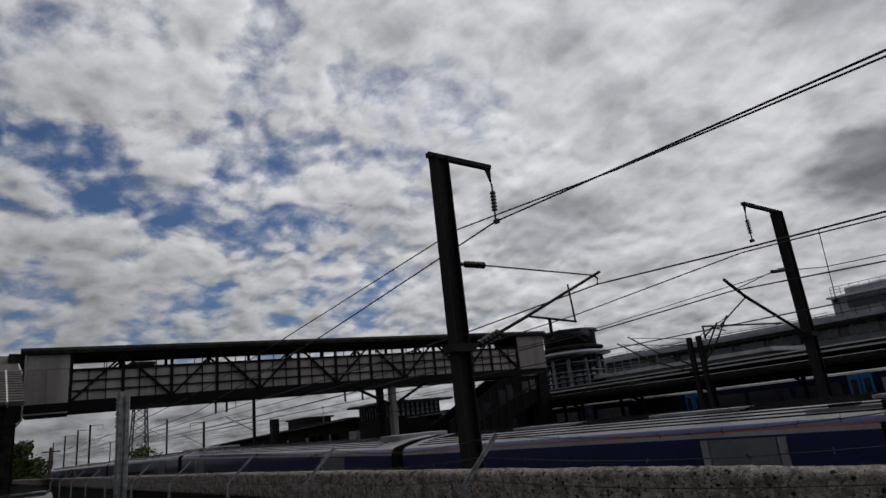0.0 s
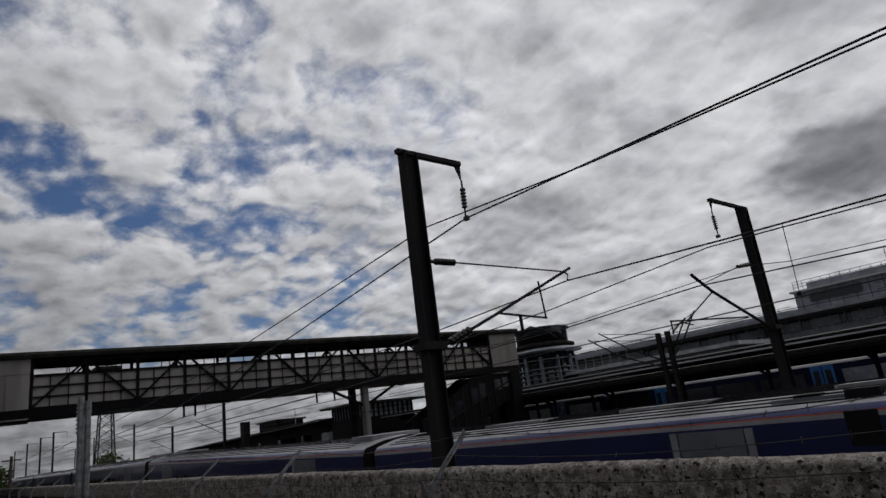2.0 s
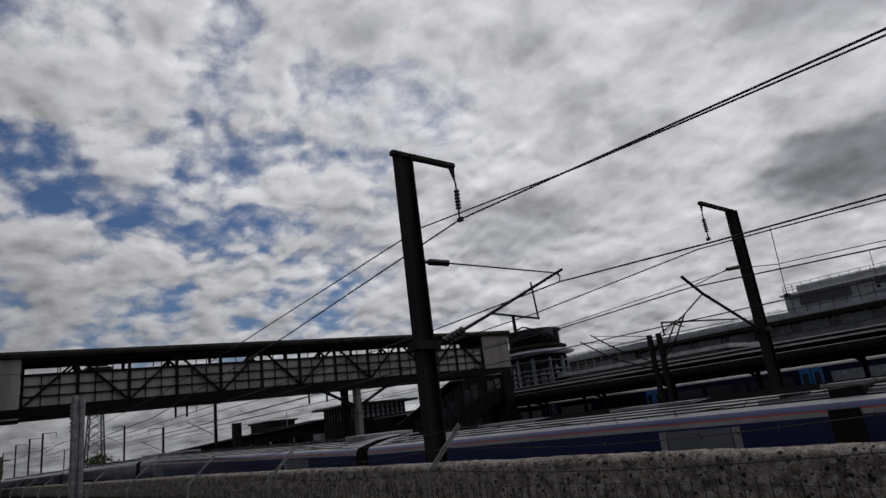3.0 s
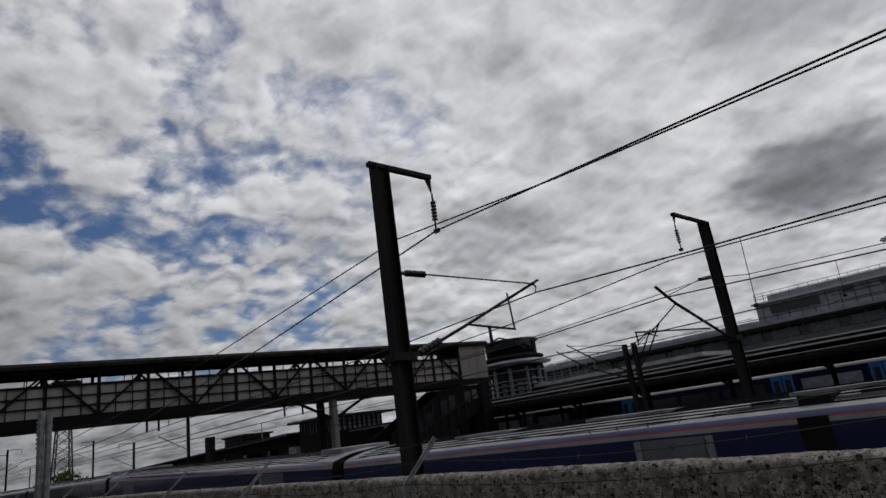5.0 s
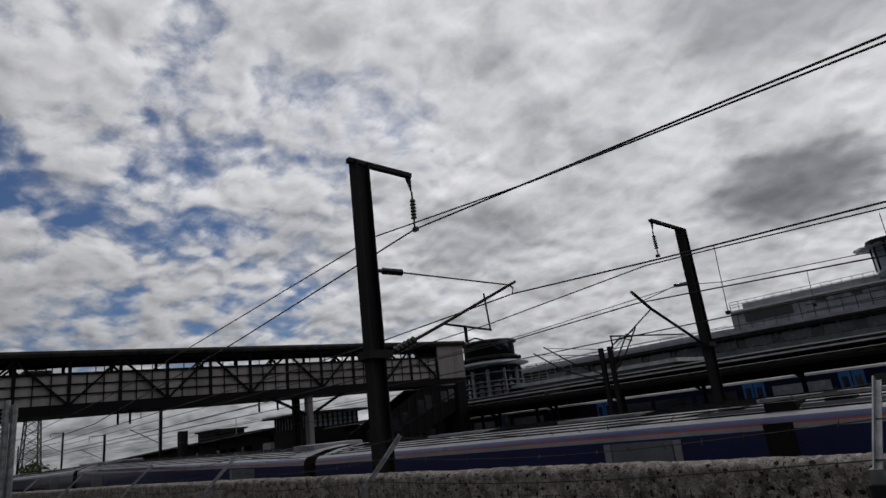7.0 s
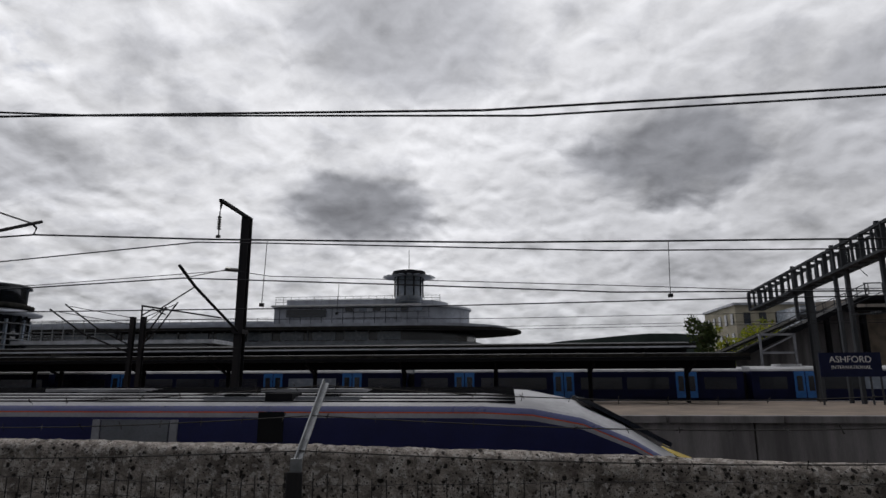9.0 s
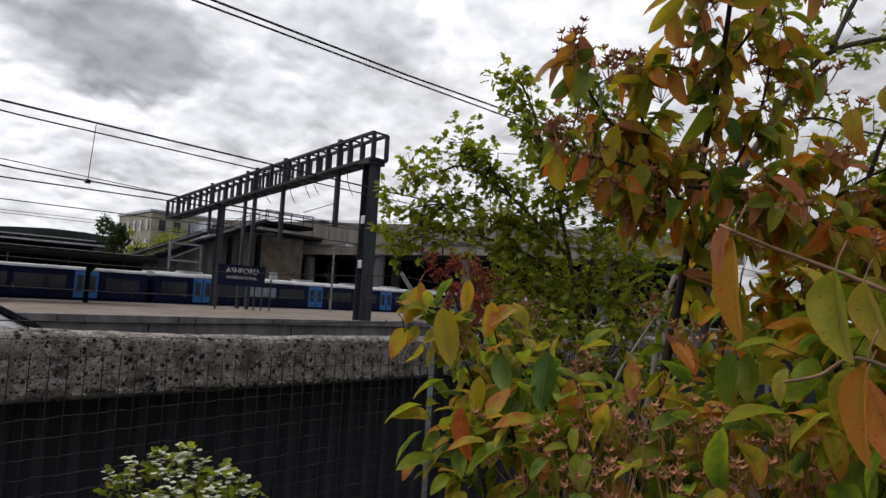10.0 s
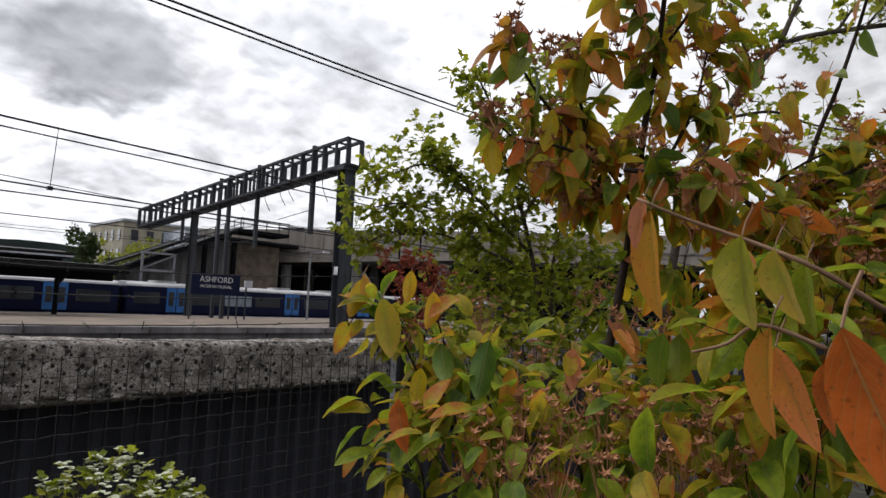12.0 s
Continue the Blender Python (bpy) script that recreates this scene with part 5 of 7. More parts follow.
def power_car(x0, x1):
    """Leading car whose nose falls away towards the buffers."""
    c = thing("train_power_car", ((x0 + x1) / 2, TY, RAIL_Z), "express power car with a sloping yellow and white nose", "train")
    r = coach_rings()
    xs = [x0, x1 - 5.0, x1 - 4.4, x1 - 3.8, x1 - 3.2, x1 - 2.5, x1 - 1.8, x1 - 1.0, x1 - 0.3, x1]
    drop = [0, 0, 0.03, 0.15, 0.42, 0.85, 1.35, 1.85, 2.2, 2.4]
    squeeze = [1, 1, 1, 0.98, 0.95, 0.9, 0.82, 0.7, 0.55, 0.4]

    def shell(i0, i1):
        g = Geo()
        for s in (-1, 1):
            n = i1 - i0 + 1
            pts = []
            for x, d, q in zip(xs, drop, squeeze):
                top = 1.40 + LIFT - d
                for y, z in r[i0:i1 + 1]:
                    u = (z + 1.35 - LIFT) / 2.75
                    pts.append((x, TY + s * y * q, -1.35 + LIFT + u * (top + 1.35 - LIFT)))
            g.mesh(pts, [(i * n + j, (i + 1) * n + j, (i + 1) * n + j + 1, i * n + j + 1) if s < 0 else (i * n + j, i * n + j + 1, (i + 1) * n + j + 1, (i + 1) * n + j) for i in range(len(xs) - 1) for j in range(n - 1)])
        return g
    wpart("side_paint", shell(0, 2), NAVY, c, flat=False)
    wpart("white_band", shell(2, 3), TRAIN_WHITE, c, flat=False)
    wpart("red_stripe", shell(3, 4), TRAIN_RED, c)
    wpart("cantrail", shell(4, 6), TRAIN_BLUE, c, flat=False)
    wpart("roof_edge", shell(6, 7), TRAIN_WHITE, c, flat=False)
    wpart("roof", shell(7, 9), TRAIN_ROOF, c, flat=False)
    g = Geo().sweep([(TY - 1.3, RAIL_Z + 0.3), (TY + 1.3, RAIL_Z + 0.3), (TY + 1.3, -1.3), (TY - 1.3, -1.3)], x0 + 0.1, x1 - 1.2)
    wpart("underframe", g, UNDER, c)
    wpart("windscreen", Geo().beam((x1 - 3.7, TY, 1.36), (x1 - 2.6, TY, 0.78), 1.3, 0.06), DARK_GLASS, c)
    wpart("nose_panel", Geo().beam((x1 - 2.4, TY, 0.62), (x1 - 1.0, TY, -0.30), 1.5, 0.05), YELLOW, c, "yellow nose panel")
    for s in (-0.5, 0.5):
        wpart("headlight", Geo().lathe((x1 - 1.4, TY + s), [(0.1, -0.2), (0.1, -0.1), (0.05, -0.08)], 12), TRAIN_WHITE, c)
    for k in range(3):
        x = x0 + 3.0 + k * 3.2
        wpart("roof_grille", Geo().box(x, x + 1.5, TY - 0.7, TY + 0.7, 1.40, 1.495, 0.05), TRAIN_ROOF, c)
    for xa in (x1 - 8.7, x1 - 7.45):
        wpart("roof_pod", Geo().box(xa, xa + 0.85, TY - 1.12, TY + 1.12, LIFT + 1.1, LIFT + 1.30), DOOR_GREY, c, "pale roof equipment cover")
        wpart("roof_vent", Geo().box(xa + 0.25, xa + 0.55, TY - 1.05, TY - 0.85, LIFT + 1.30, LIFT + 1.335), TRAIN_GROOVE, c)
    wpart("roof_well", Geo().box(x1 - 7.83, x1 - 7.47, TY - 1.2, TY + 1.2, LIFT + 1.0, LIFT + 1.345), TRAIN_GROOVE, c)
    for s in (-1, 1):
        wpart("side_recess", Geo().box(x1 - 7.83, x1 - 7.5, *sorted((TY + s * (SIDE + 0.012), TY + s * (SIDE - 0.3))), 0.85, 1.22), TRAIN_GROOVE, c)
    for k in range(17):
        y = -1.20 + k * 0.15
        z = LIFT + (1.40 - 0.08125 * abs(y) if abs(y) < 0.8 else 1.335 - 0.24 * (abs(y) - 0.8))
        wpart("roof_rib", Geo().box(x0 + 0.4, x1 - 4.6, TY + y - 0.016, TY + y + 0.016, z - 0.05, z + 0.014), TRAIN_GROOVE, c)
    for s in (-1, 1):
        ya, yb = sorted((TY + s * (SIDE + 0.025), TY + s * (SIDE - 0.04)))
        wpart("door", Geo().box(x0 + 7.6, x0 + 8.5, ya, yb, -1.1, 1.12), DOOR_GREY, c, "plain grey door")
        for xe in (x0 + 7.48, x0 + 8.52):
            wpart("door_edge", Geo().box(xe, xe + 0.1, ya - 0.004, yb, -1.1, 1.12), TRAIN_WHITE, c)
    for xb in (x0 + 2, x0 + 5, x1 - 8, x1 - 5):
        wpart("wheelset", Geo().tube([(xb, TY - 0.8, RAIL_Z + 0.43), (xb, TY + 0.8, RAIL_Z + 0.43)], 0.43, n=16), UNDER, c)
    return c


def stand_on_line(car, x0, x1):
    """Lifts and tilts a finished car so that its wheels follow the climbing rails."""
    car.location.z += (rise(x0) + rise(x1)) / 2
    car.rotation_euler.y = math.atan2(rise(x0) - rise(x1), x1 - x0)


NOSE = 4.9
stand_on_line(power_car(NOSE - 17.5, NOSE), NOSE - 17.5, NOSE)
front = NOSE - 17.5 - 0.55
for k in range(9):
    stand_on_line(coach(front - 18.2, front, k < 4), front - 18.2, front)
    front -= 18.75


# ---- the electric unit at the platform ----
def build_unit():
    y0, y1 = 42.0, 44.8
    doors = [-44.0, -36.5, -26.4, -15.4, -9.9, -2.3, 4.2, 12.0, 19.3, 28.6, 36.0, 45.0, 54.0]
    bounds = [-54.0, -31.5, -5.9, 15.8, 40.0, 62.0]
    for x0, x1 in zip(bounds, bounds[1:]):
        c = thing("electric_train_car", ((x0 + x1) / 2, 43.4, -1.4), "dark blue electric train car with bright blue doors", "train", "electric train cars")
        a, b = x0 + 0.25, x1 - 0.25
        body = Geo().sweep([(y0 + 0.06, 0.42), (y0, 0.6), (y0, 2.28), (y1, 2.28), (y1, 0.6), (y1 - 0.06, 0.42)], a, b)
        wpart("body", body, EMU_NAVY, c)
        wpart("roof", Geo().sweep([(y0 + 0.005, 2.282), (y0 + 0.05, 2.40), (y0 + 0.35, 2.54), (43.4, 2.62), (y1 - 0.35, 2.54), (y1 - 0.05, 2.40), (y1 - 0.005, 2.282)], a, b), EMU_ROOF, c, "pale grey curved roof")
        wpart("underframe", Geo().box(a + 0.3, b - 0.3, y0 + 0.25, y1 - 0.25, -1.25, 0.42), UNDER, c)
        wpart("gangway", Geo().box(x1 - 0.25, x1 + 0.25, 42.9, 43.9, -0.2, 2.2), RUBBER, c)
        for x in (a + 1.6, a + 4.0, b - 4.0, b - 1.6):
            wpart("wheelset", Geo().tube([(x, y0 + 0.5, -1.02), (x, y1 - 0.5, -1.02)], 0.42, n=14), UNDER, c)
        mine = [d for d in doors if a < d < b]
        for d in mine:
            for k in (-1, 1):
                leaf = wpart("door_leaf", Geo().box(*sorted((d + k * 0.03, d + k * 0.66)), y0 - 0.03, y0 + 0.02, 0.62, 2.26, 0.02), EMU_DOOR, c, "bright blue sliding door leaf")
                wpart("door_window", Geo().box(d + k * 0.35 - 0.17, d + k * 0.35 + 0.17, y0 - 0.045, y0 - 0.028, 1.05, 1.98), DARK_GLASS, leaf)
        edges = [a + 0.3] + [e for d in mine for e in (d - 0.95, d + 0.95)] + [b - 0.3]
        for s, e in zip(edges[::2], edges[1::2]):
            n = max(1, int((e - s) / 2.4))
            for k in range(n):
                w = (e - s) / n
                wpart("window", Geo().box(s + k * w + 0.15, s + (k + 1) * w - 0.15, y0 - 0.015, y0 + 0.02, 1.16, 1.92, 0.01), PALE_GLASS if (k + int(s)) % 7 == 0 else DARK_GLASS, c)
        for k in range(5):
            xx = a + 2 + k * (b - a - 5) / 4
            wpart("roof_unit", Geo().box(xx, xx + 1.6, 42.8, 44.0, 2.56, 2.74, 0.2), EMU_ROOF, c)


build_unit()


# ---- the fence beside the path ----
POSTS = (-24.6, -22.1, -19.6, -17.1, -14.6, -12.1, -9.6, -7.15, -5.2, -3.05, -0.55, 2.28, 4.8, 7.3)


def build_fence():
    f = thing("wire_fence", (0, 2.2, 0), "mesh fence on steel posts with cranked barbed wire arms", "fence")
    for x in POSTS:
        g = Geo()
        g.box(x - 0.02, x + 0.02, 2.20, 2.206, -0.1, 1.42)
        g.box(x - 0.02, x - 0.014, 2.206, 2.235, -0.1, 1.42)
        p = wpart("post", g, GALV, f, "galvanised angle post")
        arm = Geo()
        arm.beam((x, 2.215, 1.40), (x + 0.01, 2.50, 1.665), 0.020, 0.005)
        arm.beam((x - 0.010, 2.215, 1.408), (x, 2.50, 1.675), 0.005, 0.022)
        wpart("cranked_arm", arm, GALV, p)
    for x in (-0.55, 2.28):
        wpart("post_plate", Geo().box(x - 0.027, x + 0.027, 2.175, 2.2, 0.55, 1.38, 0.008), MAST_STEEL, f)
    # welded mesh: waved line wires and uprights
    near = Geo()
    step = 0.049
    rows = Geo()
    x = -9.6
    while x < 6.0:
        tall = 1.368 + 0.012 * math.sin(x * 9.0) - 0.075 * min(1.0, max(0.0, x))
        near.tube([(x, 2.19, 0.02), (x + 0.004, 2.192, 0.7), (x + 0.002 * math.sin(x * 31), 2.19, tall)], 0.0019, n=4)
        x += step
    for k in range(25):
        z = 0.055 + k * 0.054
        pts = []
        for i in range(0, 319):
            xx = -9.6 + i * step
            pts.append((xx, 2.19, z + 0.003 * math.sin(i * 2.6 + k) + 0.012 * math.sin(i * 0.11 + k * 0.4)))
        rows.tube(pts, 0.0010, n=4)
    tagged(wpart("wire_mesh", near, BARB, f, "rusty welded wire mesh"), kind="stuff")
    tagged(wpart("line_wire_mesh", rows, LINE_WIRE, f, "waved galvanised line wires"), kind="stuff")
    far = Geo()
    for i in range(100):
        far.tube([(-24.6 + i * 0.15, 2.19, 0.02), (-24.6 + i * 0.15, 2.19, 1.36)], 0.002, n=3)
    for k in range(9):
        far.tube([(-24.6, 2.19, 0.1 + k * 0.155), (-9.6, 2.19, 0.1 + k * 0.155)], 0.002, n=3)
    tagged(wpart("wire_mesh", far, BARB, f), kind="stuff")
    rnd = random.Random(5)
    for u in (0.97, 0.55, 0.12):
        y, z = 2.215 + 0.285 * u, 1.41 + 0.255 * u
        g = Geo()
        pts = []
        for a, b in zip(POSTS, POSTS[1:]):
            for k in range(8):
                s = k / 8
                pts.append((a + (b - a) * s, y, z - 0.03 * math.sin(math.pi * s) * (1 + u)))
        g.tube(pts, 0.0021, n=4)
        for p, q in zip(pts, pts[1:]):
            for s in (0.15, 0.65):
                c = Vector(p).lerp(Vector(q), s)
                if -10 < c.x < 6:
                    for k in range(2):
                        d = Vector((rnd.uniform(-0.5, 0.5), rnd.uniform(-1, 1), rnd.uniform(-1, 1))).normalized() * 0.016
                        g.tube([c - d, c + d], 0.0014, n=3)
        wpart("barbed_strand", g, BARB, f)
    wpart("strain_wire", Geo().tube([(-24, 2.17, 0.62), (-9, 2.17, 0.60), (-5.7, 2.17, 0.62), (-3.05, 2.17, 0.5), (-0.55, 2.17, 0.45)], 0.003, n=4), BARB, f)


build_fence()


def build_warning_sign():
    s = thing("warning_sign", (-4.15, 2.15, 0.75), "white plastic notice with red and navy bands on the mesh", "sign")
    x0, x1 = -4.38, -3.93

    def lvl(z):
        return 0.77 + (z - 0.42) * 0.53

    wpart("board", Geo().box(x0, x1, 2.14, 2.15, lvl(0.42), lvl(1.14), 0.004), SIGN_WHITE, s)
    for a, b, z0, z1, m in ((0.12, 0.82, 1.05, 1.10, SIGN_BLUE), (0.02, 0.98, 0.985, 1.02, SIGN_BLUE), (0.02, 0.98, 0.83, 0.965, SIGN_RED), (0.14, 0.86, 0.87, 0.925, SIGN_WHITE), (0.10, 0.6, 0.78, 0.805, SIGN_BLUE), (0.64, 0.92, 0.755, 0.80, SIGN_BLUE), (0.10, 0.55, 0.735, 0.755, SIGN_BLUE), (0.02, 0.98, 0.54, 0.70, SIGN_BLUE), (0.22, 0.68, 0.63, 0.685, SIGN_YELLOW), (0.12, 0.72, 0.59, 0.61, SIGN_WHITE), (0.12, 0.66, 0.56, 0.575, SIGN_WHITE), (0.80, 0.94, 0.58, 0.66, SIGN_YELLOW), (0.08, 0.4, 0.46, 0.50, SIGN_RED), (0.5, 0.92, 0.46, 0.505, SIGN_BLUE)):
        lift = 0.003 if m in (SIGN_BLUE, SIGN_RED) else 0.006
        w = x1 - x0
        wpart("printed_bar", Geo().box(x0 + a * w, x0 + b * w, 2.14 - lift, 2.1395, lvl(z0), lvl(z1)), m, s)
    for x, z in ((x0 + 0.03, 1.11), (x1 - 0.03, 1.11), (x0 + 0.03, 0.45), (x1 - 0.03, 0.45)):
        wpart("cable_tie", Geo().box(x - 0.008, x + 0.008, 2.132, 2.2, lvl(z) - 0.004, lvl(z) + 0.004), RUBBER, s)


build_warning_sign()


def build_twin_post():
    p = thing("galvanised_post", (-13.5, 2.3, 0), "tall banded galvanised twin post beside the fence", "post")
    for dy, top in ((-0.06, 3.06), (0.055, 2.98)):
        g = Geo().box(-13.56, -13.44, 2.30 + dy - 0.05, 2.30 + dy + 0.05, 0, top, 0.025)
        wpart("upright", g, GALV, p)
        for z in (0.6, 1.25, 1.75, 2.3, 2.72):
            wpart("band", Geo().box(-13.568, -13.432, 2.30 + dy - 0.056, 2.30 + dy + 0.056, z + dy, z + dy + 0.025, 0.025), GALV, p)
    for k in range(8):
        wpart("ratchet_tooth", Geo().box(-13.55, -13.49, 2.172, 2.19, 2.4 + k * 0.075, 2.44 + k * 0.075), GALV, p)


build_twin_post()


def orange_marker(x, y, z, r, base):
    m = thing("orange_marker_board", (x, y, base), "faded orange triangular marker board on a post", "railway sign", "marker boards")
    wpart("post", Geo().tube([(x, y, base), (x, y, z + r)], 0.05, n=6), BLACK, m)
    d = Vector((x, y, 0)).normalized()
    s = Vector((d.y, -d.x, 0))
    tri = [Vector((x, y, z)) - d * 0.07 - s * r, Vector((x, y, z + r * 0.75)) - d * 0.07 + s * r * 0.6, Vector((x, y, z - r * 0.75)) - d * 0.07 + s * r * 0.6]
    rear = [v + d * 0.03 for v in tri]
    wpart("board", Geo().mesh(tri + rear, [(0, 1, 2), (5, 4, 3), (0, 3, 4, 1), (1, 4, 5, 2), (2, 5, 3, 0)]), ORANGE, m)


orange_marker(-36.6, 16.1, 1.5, 0.42, BED_Z)
orange_marker(-82.0, 15.0, 1.2, 0.75, BED_Z)


def build_station_sign():
    s = thing("station_name_sign", (18, 34, PLAT_Z), "navy station name board with white lettering on posts", "sign")
    wpart("board", Geo().box(16.45, 19.45, 34.0, 34.08, 1.86, 3.08, 0.01), SIGN_BLUE, s)
    for x in (16.5, 18.9, 19.4):
        wpart("post", Geo().tube([(x, 34.14, PLAT_Z), (x, 34.14, 3.1)], 0.05, n=8), GANTRY_STEEL, s)
    wpart("lamp_box", Geo().box(19.8, 20.3, 34.0, 34.2, 2.35, 2.8, 0.03), FASCIA, s)
    wpart("lamp_post", Geo().tube([(19.95, 34.14, PLAT_Z), (19.95, 34.14, 2.5)], 0.05, n=8), GANTRY_STEEL, s)
    for words, size, z, x in (("ASHFORD", 0.46, 2.58, 17.95), ("INTERNATIONAL", 0.25, 2.25, 17.95)):
        curve = bpy.data.curves.new("lettering", "FONT")
        curve.body, curve.size, curve.extrude, curve.align_x = words, size, 0.006, "CENTER"
        ob = bpy.data.objects.new("lettering", curve)
        scene.collection.objects.link(ob)
        bpy.context.view_layer.update()
        me = bpy.data.meshes.new_from_object(ob.evaluated_get(bpy.context.evaluated_depsgraph_get()))
        bpy.data.objects.remove(ob)
        me.materials.clear()
        me.materials.append(SIGN_WHITE)
        t = new("lettering", me)
        t.parent = s
        t.matrix_parent_inverse = Matrix.Translation(s.location).inverted()
        t.matrix_basis = pose(x, 33.985, z, 90, 0, 0)


build_station_sign()


# ---- road bridge, hotel and stairs beyond the station ----
def build_road_bridge():
    r = thing("road_bridge", (55, 55, 0.3), "buff concrete road bridge over the railway", "bridge")
    line = [Vector((38.5, 79, 0)), Vector((47.5, 66, 0)), Vector((57, 49.5, 0)), Vector((72, 24, 0))]
    tops = [11.0, 11.2, 11.2, 11.0]
    lows = [6.4, 7.0, 7.6, 7.6]
    out = Vector((0.85, 0.5, 0))
    for k in range(3):
        a, b = line[k], line[k + 1]
        pts = []
        for p, t, l in ((a, tops[k], lows[k]), (b, tops[k + 1], lows[k + 1])):
            for dep in (0, 0.5):
                pts += [p + out * dep + Vector((0, 0, l)), p + out * dep + Vector((0, 0, t))]
        wpart("parapet", Geo().mesh(pts, [(0, 1, 5, 4), (2, 6, 7, 3), (1, 3, 7, 5), (0, 4, 6, 2), (0, 2, 3, 1), (4, 5, 7, 6)]), ROAD_CONCRETE, r)
        up = Vector((0, 0, 1))
        wpart("deck", Geo().beam(a + out * 5 + up * (lows[k] + 0.6), b + out * 5 + up * (lows[k + 1] + 0.6), 9.2, 1.0), CONCRETE, r)
        wpart("string_course", Geo().beam(a - out * 0.1 + up * (lows[k] + 1.3), b - out * 0.1 + up * (lows[k + 1] + 1.3), 0.22, 0.16), CONCRETE, r)
        wpart("handrail", Geo().beam(a + out * 0.25 + up * (tops[k] + 0.25), b + out * 0.25 + up * (tops[k + 1] + 0.25), 0.06, 0.06), GALV, r)
        n = 7
        for j in range(n):
            p = a.lerp(b, (j + 0.5) / n)
            wpart("panel_joint", Geo().box(p.x - 0.07, p.x + 0.01, p.y - 0.07, p.y + 0.01, lows[k] + 1.5, tops[k] - 0.1), CONCRETE, r)
    for u in (0.25, 0.75, 1.3, 1.9, 2.5):
        k = int(u)
        p = line[k].lerp(line[k + 1], u - k)
        for dep in (1.2, 8.5):
            c = p + out * dep
            wpart("pier", Geo().tube([(c.x, c.y, 0.3), (c.x, c.y, lows[k] + 0.2)], 0.7, n=12), CONCRETE, r)
    for k in range(3):
        a, b = line[k] + out * 9.7, line[k + 1] + out * 9.7
        z = lows[k] / 2 + 0.4
        wpart("back_wall", Geo().beam(a + Vector((0, 0, z)), b + Vector((0, 0, z)), 0.4, lows[k] + 0.6), BLACK, r)
    # closed embankment below the far half
    wpart("abutment", Geo().box(48.5, 140, 82, 86, 0.3, 7.6), BLACK, r)
    wpart("abutment", Geo().box(66, 140, 55, 60, 0.3, 8.0), BLACK, r)


build_road_bridge()


def build_tilted_panel():
    """A dark wedge-shaped hood that shows over the parapet."""
    p = thing("tilted_roof_hood", (39.29, 39.74, 8.34), "dark wedge-shaped hood over the bridge parapet", "roof hood")
    ring = [Vector((38.27, 40.69, 9.62)), Vector((40.18, 38.72, 8.34)), Vector((38.39, 40.77, 8.34))]
    back = [v + Vector((1.2, 1.6, 0)) for v in ring]
    wpart("hood", Geo().mesh(ring + back, [(0, 1, 2), (5, 4, 3), (0, 3, 4, 1), (1, 4, 5, 2), (2, 5, 3, 0)]), BLACK, p)
    for u in (0.15, 0.85):
        c = ring[1].lerp(ring[2], u) + Vector((0.3, 0.4, 0))
        wpart("post", Geo().tube([c, c - Vector((0, 0, 2.4))], 0.08, n=8), BLACK, p)


build_tilted_panel()


def street_lamp(x, y, z0, z1, reach):
    s = thing("street_lamp", (x, y, z0), "slim grey street lamp with a level arm", "street lamp")
    wpart("pole", Geo().tube([(x, y, z0), (x, y, z1)], 0.09, 0.06, n=8), GALV, s)
    wpart("arm", Geo().tube([(x, y, z1 - 0.05), (x + reach, y - reach * 0.6, z1 + 0.1)], 0.045, n=6), GALV, s)
    e = (x + reach, y - reach * 0.6, z1 + 0.1)
    wpart("lantern", Geo().box(e[0] - 0.1, e[0] + 0.5, e[1] - 0.14, e[1] + 0.14, e[2] - 0.06, e[2] + 0.06, 0.05), FASCIA, s)


street_lamp(53.6, 44.6, 7.6, 19.0, 2.6)
street_lamp(26.3, 36.7, PLAT_Z, 5.2, 0.8)
street_lamp(-95, 46, 0.3, 7.0, 1.2)


